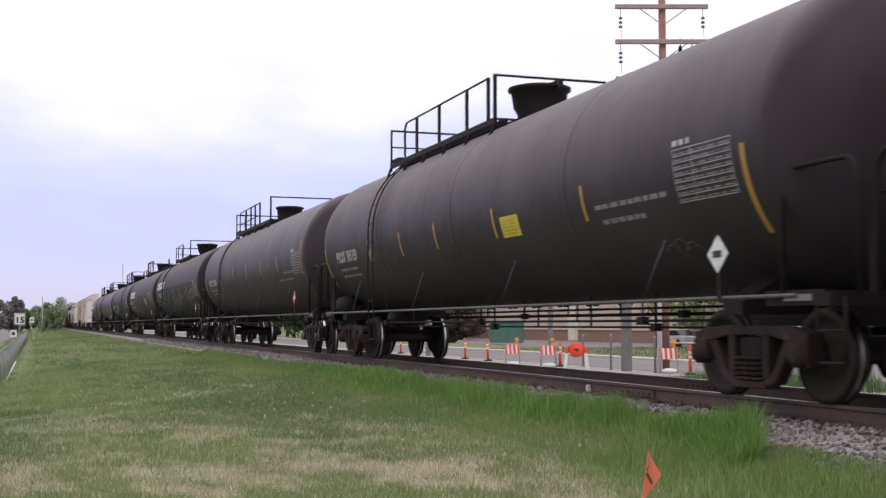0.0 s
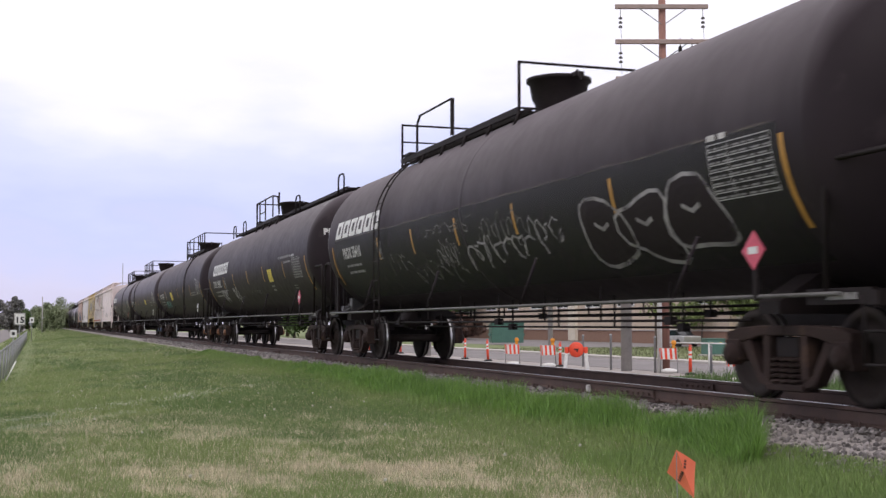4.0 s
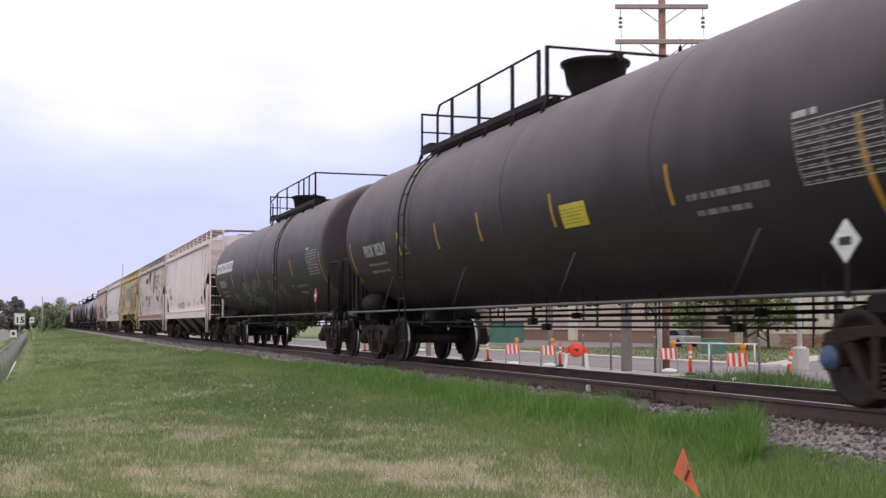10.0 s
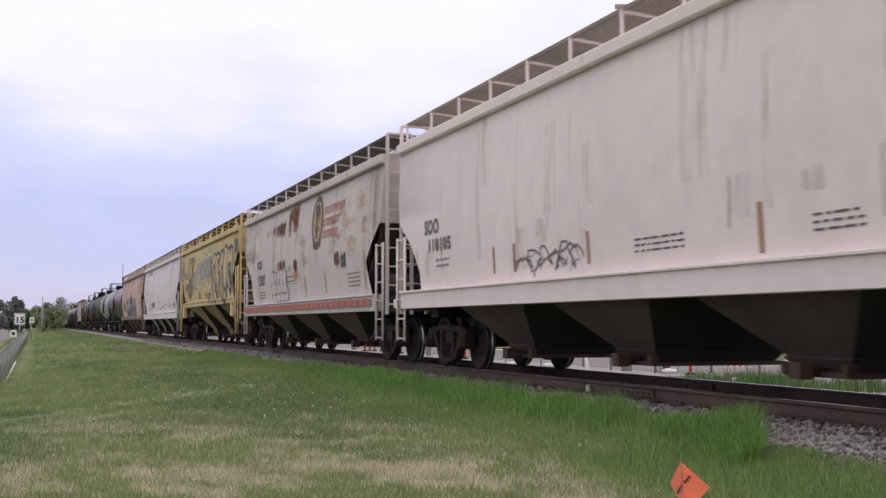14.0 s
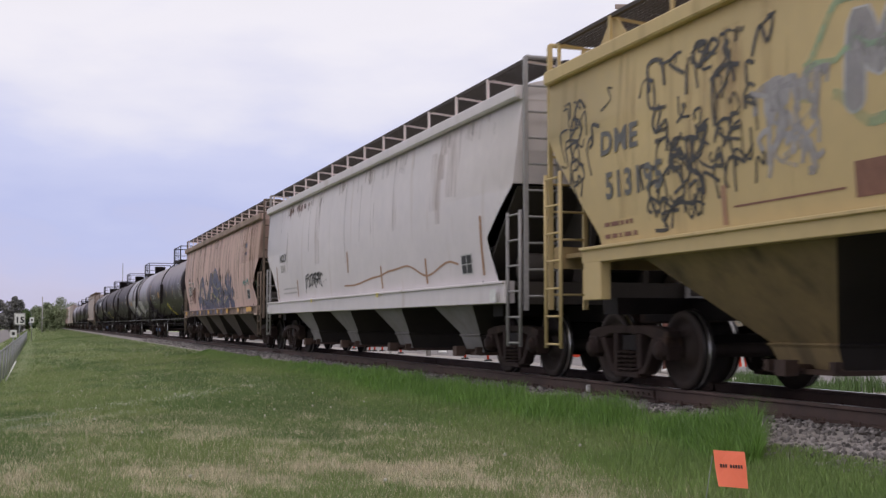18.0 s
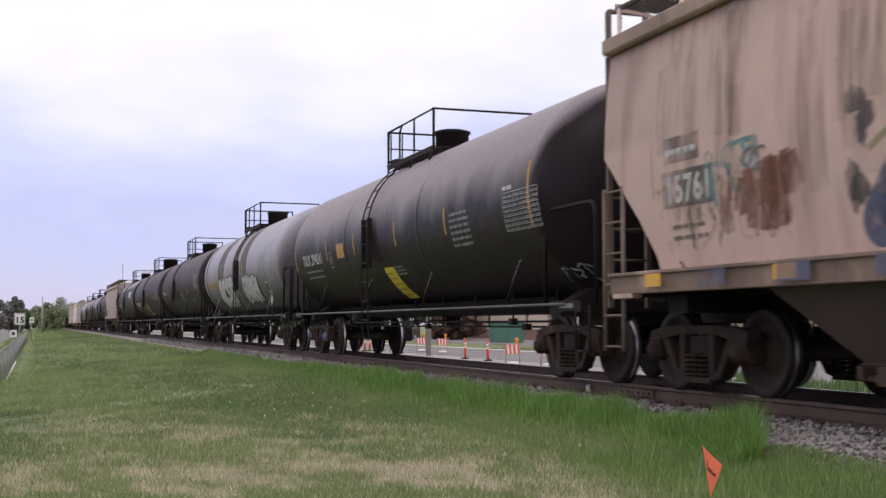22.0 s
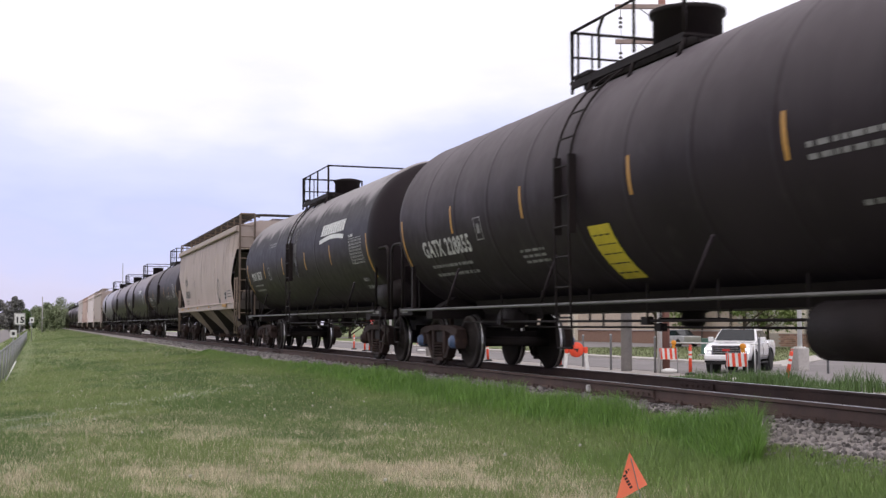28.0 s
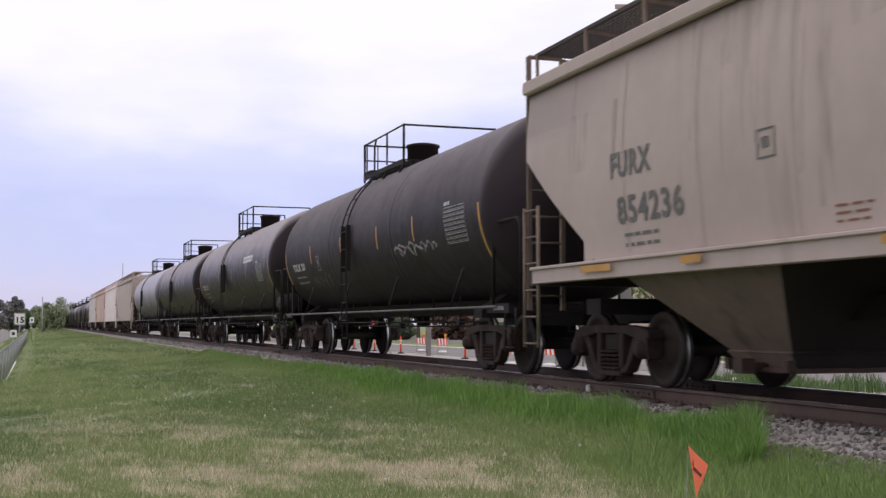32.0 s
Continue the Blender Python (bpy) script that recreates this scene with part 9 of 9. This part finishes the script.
def pickup():
    t = thing("pickup_truck", "white crew-cab pickup truck with chrome grille", "pickup truck")
    # body shell: side outline with wheel arches, swelling to the belt line and rounded over
    arches = ((-1.78, 0.53), (1.86, 0.53))

    def low(x):
        z = 0.56 if x < 2.5 else 0.60
        for c, r in arches:
            if abs(x - c) < r:
                z = max(z, 0.46 + math.sqrt(r * r - (x - c) ** 2))
        return z

    def top(x):
        return float(np.interp(x, [-2.95, -1.36, -1.30, 1.10, 1.25, 2.0, 2.55, 2.80, 2.93], [1.37, 1.38, 1.33, 1.33, 1.34, 1.29, 1.23, 1.14, 1.00]))

    def lower(bm):
        xs = sorted({-2.95, -2.90, 2.55, 2.70, 2.80, 2.88, 2.93, -1.36, -1.30, 1.10, 1.25, *[c + r * math.cos(math.pi * k / 14) for c, r in arches for k in range(15)], *[-1.1 + 0.4 * k for k in range(6)], *[-2.8 + 0.12 * k for k in range(4)]})
        rows = []
        for x in xs:
            a, b = low(x), top(x)
            nose = 1.0 - 0.10 * max(0.0, (x - 2.45) / 0.48) ** 2
            sec = [(0.93, a), (0.985, a + (b - a) * 0.35), (0.985, a + (b - a) * 0.62), (0.955, a + (b - a) * 0.86), (0.90, b - 0.012), (0.80, b)]
            half = [(w * nose, z) for w, z in sec]
            rows.append([bm.verts.new((x, -w, z)) for w, z in half] + [bm.verts.new((x, w, z)) for w, z in half[::-1]])
        for A, B in zip(rows, rows[1:]):
            for k in range(11):
                bm.faces.new((A[k], A[k + 1], B[k + 1], B[k])).smooth = True
            bm.faces.new((A[11], A[0], B[0], B[11]))
        bm.faces.new(rows[0])
        bm.faces.new(rows[-1][::-1])
    solo("body", lower, "car_white", t)
    cab_rows = [(1.20, 1.32, 0.93), (0.80, 1.60, 0.86), (0.46, 1.84, 0.77), (0.30, 1.895, 0.74), (-0.2, 1.925, 0.73), (-0.95, 1.90, 0.74), (-1.12, 1.82, 0.77), (-1.22, 1.60, 0.85), (-1.30, 1.32, 0.92)]

    def cab(bm):
        A = [bm.verts.new((x, -w, z)) for x, z, w in cab_rows]
        B = [bm.verts.new((x, w, z)) for x, z, w in cab_rows]
        bm.faces.new(A)
        bm.faces.new(B[::-1])
        for k in range(len(cab_rows)):
            q = (k + 1) % len(cab_rows)
            bm.faces.new((A[k], B[k], B[q], A[q]))
    solo("cab", cab, "car_white", t, bevel=0.03)

    def ws(bm):
        A = [bm.verts.new(p) for p in ((1.13, -0.84, 1.385), (1.13, 0.84, 1.385), (0.49, 0.70, 1.835), (0.49, -0.70, 1.835))]
        B = [bm.verts.new(v.co + Vector((0.022, 0, 0.026))) for v in A]
        bm.faces.new(A)
        bm.faces.new(B[::-1])
        for k in range(4):
            bm.faces.new((A[k], B[k], B[(k + 1) % 4], A[(k + 1) % 4]))
    solo("windscreen", ws, "dark_glass", t)
    for s in (-1, 1):
        for x0, x1, x0t, x1t in ((0.93, 0.10, 0.46, 0.10), (-0.02, -1.10, -0.02, -0.98)):
            def win(bm):
                y = lambda z: s * (0.952 - (z - 1.32) * 0.335)
                pts = [(x0, y(1.40), 1.40), (x1, y(1.40), 1.40), (x1t, y(1.80), 1.80), (x0t, y(1.80), 1.80)]
                A = [bm.verts.new(p) for p in pts]
                B = [bm.verts.new((p[0], p[1] + s * 0.014, p[2])) for p in pts]
                bm.faces.new(A)
                bm.faces.new(B[::-1])
                for i in range(4):
                    bm.faces.new((A[i], B[i], B[(i + 1) % 4], A[(i + 1) % 4]))
            solo("side_window", win, "tint_glass", t)
        for x in (1.22, 0.03, -1.26):
            solo("door_seam", lambda bm: pipe(bm, [(x, s * 0.945, 0.60), (x, s * 0.992, 0.86), (x, s * 0.990, 1.06), (x, s * 0.962, 1.24)], 0.009, 4), "tyre", t)
        solo("side_moulding", lambda bm: box(bm, (0.0, s * 0.985, 0.72), (2.4, 0.03, 0.05)), "chrome", t)
        for c, r in arches:
            solo("arch_flare", lambda bm: pipe(bm, [(c + (r + 0.02) * math.cos(math.pi * k / 14), s * 0.975, 0.46 + (r + 0.02) * math.sin(math.pi * k / 14)) for k in range(15)], 0.055, 6), "tyre", t)
            solo("wheel_well", lambda bm: lathe(bm, [(s * 0.55, 0.02), (s * 0.55, r - 0.02), (s * 0.94, r - 0.02)], "y", (c, 0, 0.46), 20), "tyre", t)
        solo("mirror", lambda bm: (box(bm, (0.78, s * 1.12, 1.42), (0.14, 0.22, 0.22)), box(bm, (0.80, s * 0.99, 1.38), (0.06, 0.12, 0.05))), "car_white", t, bevel=0.02)
        solo("headlight", lambda bm: (box(bm, (2.84, s * 0.76, 1.06), (0.16, 0.30, 0.055)), box(bm, (2.84, s * 0.89, 0.97), (0.18, 0.055, 0.22)), box(bm, (2.86, s * 0.76, 0.885), (0.14, 0.30, 0.045))), "lamp_lens", t, None, "bright lit headlight", bevel=0.015)
        solo("headlight_bowl", lambda bm: box(bm, (2.82, s * 0.74, 0.97), (0.14, 0.26, 0.14)), "chrome", t)
        solo("fog_lamp", lambda bm: box(bm, (2.95, s * 0.76, 0.70), (0.05, 0.24, 0.09)), "ink", t)
        solo("tail_light", lambda bm: box(bm, (-2.93, s * 0.88, 1.1), (0.06, 0.16, 0.36)), "red", t)
        solo("door_handle", lambda bm: (box(bm, (0.12, s * 0.99, 1.22), (0.18, 0.03, 0.04)), box(bm, (-0.95, s * 0.99, 1.22), (0.18, 0.03, 0.04))), "chrome", t)
        solo("step_bar", lambda bm: rod(bm, (-1.1, s * 0.95, 0.42), (1.2, s * 0.95, 0.42), 0.05, 8), "tyre", t)
    g = solo("grille", lambda bm: box(bm, (2.89, 0, 0.99), (0.10, 1.14, 0.36)), "ink", t, None, "dark grille with chrome bars", bevel=0.01)
    for z in (0.90, 0.99, 1.08):
        solo("grille_bar", lambda bm: box(bm, (2.95, 0, z), (0.03, 1.06, 0.036)), "chrome", g)
    solo("grille_frame", lambda bm: (box(bm, (2.945, 0, 1.175), (0.05, 1.20, 0.05)), box(bm, (2.945, 0, 0.805), (0.05, 1.20, 0.05)), box(bm, (2.945, -0.59, 0.99), (0.05, 0.05, 0.36)), box(bm, (2.945, 0.59, 0.99), (0.05, 0.05, 0.36))), "chrome", g, bevel=0.012)
    solo("emblem", lambda bm: box(bm, (2.975, 0, 1.0), (0.02, 0.30, 0.09)), "red", g, bevel=0.01)
    solo("bonnet_ridge", lambda bm: [box(bm, (1.95, y, 1.305), (1.0, 0.05, 0.03)) for y in (-0.38, 0.38)], "car_white", t, bevel=0.012)
    solo("front_bumper", lambda bm: box(bm, (2.92, 0, 0.68), (0.20, 1.86, 0.25)), "car_white", t, bevel=0.06)
    solo("skid_plate", lambda bm: box(bm, (2.85, 0, 0.48), (0.16, 1.6, 0.16)), "tyre", t, bevel=0.02)
    solo("rear_bumper", lambda bm: box(bm, (-2.98, 0, 0.66), (0.18, 1.8, 0.18)), "chrome", t, bevel=0.02)
    solo("bed_well", lambda bm: box(bm, (-2.1, 0, 1.345), (1.5, 1.6, 0.012)), "tyre", t)
    solo("roof_lights", lambda bm: [box(bm, (0.30, y, 1.90), (0.08, 0.10, 0.03)) for y in (-0.3, -0.15, 0, 0.15, 0.3)], "amber", t)
    wheels = [wheel_parts(t, x, y, 0.44) for x in (1.86, -1.78) for y in (-0.88, 0.88)]
    # a mid-size truck: 5.2 m long, 1.7 m high
    done = set()
    for ob in t.children_recursive:
        ob.matrix_basis.translation *= 0.89
        if ob.data.name not in done:
            done.add(ob.data.name)
            ob.data.transform(Matrix.Scale(0.89, 4))
    return t, wheels


TRUCK, TRUCK_WHEELS = pickup()


def sedan(x, y, rz, key, label):
    t = thing("parked_car", label, "car", pose(x, y, -1.085, 0, 0, rz))
    solo("body", lambda bm: prism(bm, [(-2.2, 0.35), (2.2, 0.35), (2.25, 0.6), (2.1, 0.78), (1.1, 0.88), (-1.5, 0.92), (-2.2, 0.86)], "y", -0.86, 0.86), key, t, bevel=0.05)
    solo("cabin", lambda bm: prism(bm, [(1.15, 0.86), (0.45, 1.36), (-0.75, 1.40), (-1.6, 0.90)], "y", -0.70, 0.70), "dark_glass", t, bevel=0.05)
    solo("roof", lambda bm: box(bm, (-0.15, 0, 1.40), (1.2, 1.25, 0.05)), key, t, bevel=0.02)
    for a in (1.35, -1.35):
        for b in (-0.78, 0.78):
            wheel_parts(t, a, b, 0.32)


sedan(51.0, 89.5, 95, "car_silver", "silver saloon car parked before the school")


# ---- marker flag in the lawn ----
def marker_flag():
    t = thing("marker_flag", "orange plastic utility marker flag on a wire", "flag", pose(2.38, 4.18, -0.55))
    solo("wire", lambda bm: rod(bm, (0, 0, -0.05), (0, 0, 0.805), 0.0018, 5), "galv", t)
    # square sheet in two halves that fold along the diagonal below the tip
    def half(bm, s):
        c = 0.103
        left = [bm.verts.new((0, 0.0006 * math.sin(k), -2 * c * k / 8)) for k in range(9)]
        right = [bm.verts.new((s * c * (1 - abs(k - 4) / 4), 0.003 * math.sin(k * 0.9), -2 * c * k / 8)) for k in range(1, 8)]
        bm.faces.new((left[0], left[1], right[0]))
        for k in range(1, 7):
            bm.faces.new((left[k], left[k + 1], right[k], right[k - 1]))
        bm.faces.new((left[7], left[8], right[6]))
        r = bmesh.ops.extrude_face_region(bm, geom=bm.faces[:])
        bmesh.ops.translate(bm, vec=(0, 0.0010, 0), verts=[v for v in r["geom"] if isinstance(v, bmesh.types.BMVert)])

    def bars(bm, u0, u1):
        q = math.sqrt(0.5)
        n = int((u1 - u0) / 0.0125)
        rot = Matrix.Rotation(radians(45), 3, "Y")
        for k in range(n):
            u, v = u0 + 0.0125 * (k + 0.5), 0.062
            for y in (-0.0034, 0.0044):
                box(bm, ((u - v) * q, y, -(u + v) * q), (0.0075, 0.001, 0.013), rot=rot)
    a = solo("cloth", lambda bm: half(bm, 1), "flag_orange", t)
    b = solo("cloth_end", lambda bm: half(bm, -1), "flag_orange", a)
    solo("print_bar", lambda bm: bars(bm, 0.066, 0.130), "ink", a)
    solo("print_bar", lambda bm: bars(bm, 0.018, 0.058), "ink", b)
    return t, a, b


FLAG, CLOTH, CLOTH_END = marker_flag()


# ---- what moves ----
def seen_at(px, py, depth):
    """World point at a depth ahead of the camera, px and py off its axis in units of depth."""
    return EYE @ Vector((px * depth, py * depth, -depth))


def truck_rows():
    """The pickup waits, leaves, comes back, swings round before the barricades and drives off."""
    rows = [(0, 48.5, 54.7, 152), (9.4, 48.5, 54.7, 152), (10.4, 53.0, 52.0, 150), (12.0, 60.0, 44.0, 150), (20.5, 60.0, 40.0, 150), (21.8, 42.0, 39.6, 156)]
    F_ = (0.3201, 0.9474)
    R_ = (0.9474, -0.3201)
    for t, depth, side, turn in ((22.5, 47, 0.392, 163), (23.0, 46.5, 0.3555, 171), (23.5, 46, 0.328, 180), (24.5, 45.5, 0.300, 192), (25.0, 45, 0.288, 198), (26.2, 45, 0.268, 211), (27.4, 45, 0.249, 223),
                                 (28.0, 44.5, 0.247, 226), (28.4, 44.2, 0.247, 229), (28.9, 43.5, 0.256, 240), (29.5, 42.3, 0.276, 254), (29.8, 41.7, 0.284, 260), (30.1, 41, 0.297, 265), (30.6, 40, 0.330, 271), (31.1, 39, 0.365, 276), (31.5, 38, 0.404, 280), (32.0, 36.5, 0.470, 285)):
        depth *= 1.06
        rows.append((t, depth * F_[0] + depth * side * R_[0], depth * F_[1] + depth * side * R_[1], turn))
    return rows


FLAG_ROWS = [(0, 122, 133, 112, 30), (1, 192, 135, 190, 30), (2, 187, 130, 195, 50), (5, 168, 135, 190, -35), (6, 170, 132, 178, 40), (7, 129, 133, 107, 40),
             (8, 137, 138, 155, -40), (9, 198, 135, 210, 20), (10, 183, 129, 210, -20), (11, 207, 137, 222, -8), (12, 199, 127, 220, -25), (13, 193, 150, 200, -22)]
FLAG_MORE = [(16, 155, 156, 170, 5), (17, 157, 130, 160, 30), (18, 236, 133, 238, 62), (19, 241, 137, 242, 60), (20, 247, 127, 248, 60), (21, 234, 125, 240, 40),
             (22, 217, 125, 230, 30), (23, 139, 140, 137, 45), (24, 92, 129, 85, 30), (25, 97, 130, 88, 22), (28, 89, 137, 66, 45), (29, 99, 135, 90, 35)]
FLAG_LAST = [(30, 100, 137, 82, 40), (31, 152, 132, 172, 4), (32, 192, 125, 205, 30)]


def flag_rows():
    base = Vector((2.38, 4.18, -0.55))
    things, cloths, folds = [], [], []
    depth = 4.72
    cr, cu = EYE.to_3x3() @ Vector((1, 0, 0)), EYE.to_3x3() @ Vector((0, 1, 0))
    cf = EYE.to_3x3() @ Vector((0, 0, -1))
    for t, tx, ty, bx, w in FLAG_ROWS + FLAG_MORE + FLAG_LAST:
        px, py = (1024 + tx / 0.99 - 784) / 2125, -(662 + ty / 0.99 - 441) / 2125
        tip = seen_at(px, py, depth)
        z = (tip - base).normalized()
        x = Vector((0, 1, 0)).cross(z).normalized()
        m = Matrix((x, z.cross(x), z)).transposed().to_4x4()
        m.translation = base
        things.append((t, m))
        flat = abs(w) >= 50
        if flat:
            down = (cr * (w / 66.0) - cu * 1.04).normalized()
        else:
            down = (cr * ((bx - tx) / 80.0) - cu).normalized()
        c = (1 if w > 0 else -1) * max(0.55, min(1.0, abs(w) / 42.0)) if not flat else 0.75
        out = cr * c + cf * math.sqrt(max(0.0, 1 - c * c)) * 0.9 + (cu * 0.66 if flat else Vector((0, 0, 0)))
        out = (out - down * out.dot(down)).normalized()
        z = -down
        nrm = z.cross(out).normalized()
        wm = Matrix((out, nrm, z)).transposed().to_4x4()
        wm.translation = tip
        cloths.append((t, m.inverted() @ wm))
        folds.append((t, 5 if flat else (-162 if nrm.dot(cf) > 0 else 162)))
    ends = []
    for k, (t, a) in enumerate(folds):
        if k:
            t0, a0 = folds[k - 1]
            for f in (0.25, 0.5, 0.75):
                ends.append((t0 + (t - t0) * f, pose(0, 0, 0, 0, 0, a0 + (a - a0) * f)))
        ends.append((t, pose(0, 0, 0, 0, 0, a)))
    return things, cloths, ends


def motions():
    for spec, car in CARS:
        walk(car, [(t, pose(XC, spec["y0"] - V * t, 0)) for t in [-1 + 2 * k for k in range(18)]])
    for spec, wheels in WHEELS:
        if spec["i"] > 21:
            continue
        for w in wheels:
            at = w.matrix_basis.translation.copy()
            a0 = (spec["i"] * 47 + at.y * 31) % 90
            walk(w, [(k / 15, pose(at.x, at.y, at.z, a0 + math.degrees(V * k / 15 / WR), 0, 0)) for k in range(-1, 483)])
    walk(TRUCK, [(t, pose(x, y, ground_z(x, y) + 0.016, 0, 0, a)) for t, x, y, a in truck_rows()])
    a, b, c = flag_rows()
    walk(FLAG, a)
    walk(CLOTH, b)
    walk(CLOTH_END, c)


motions()
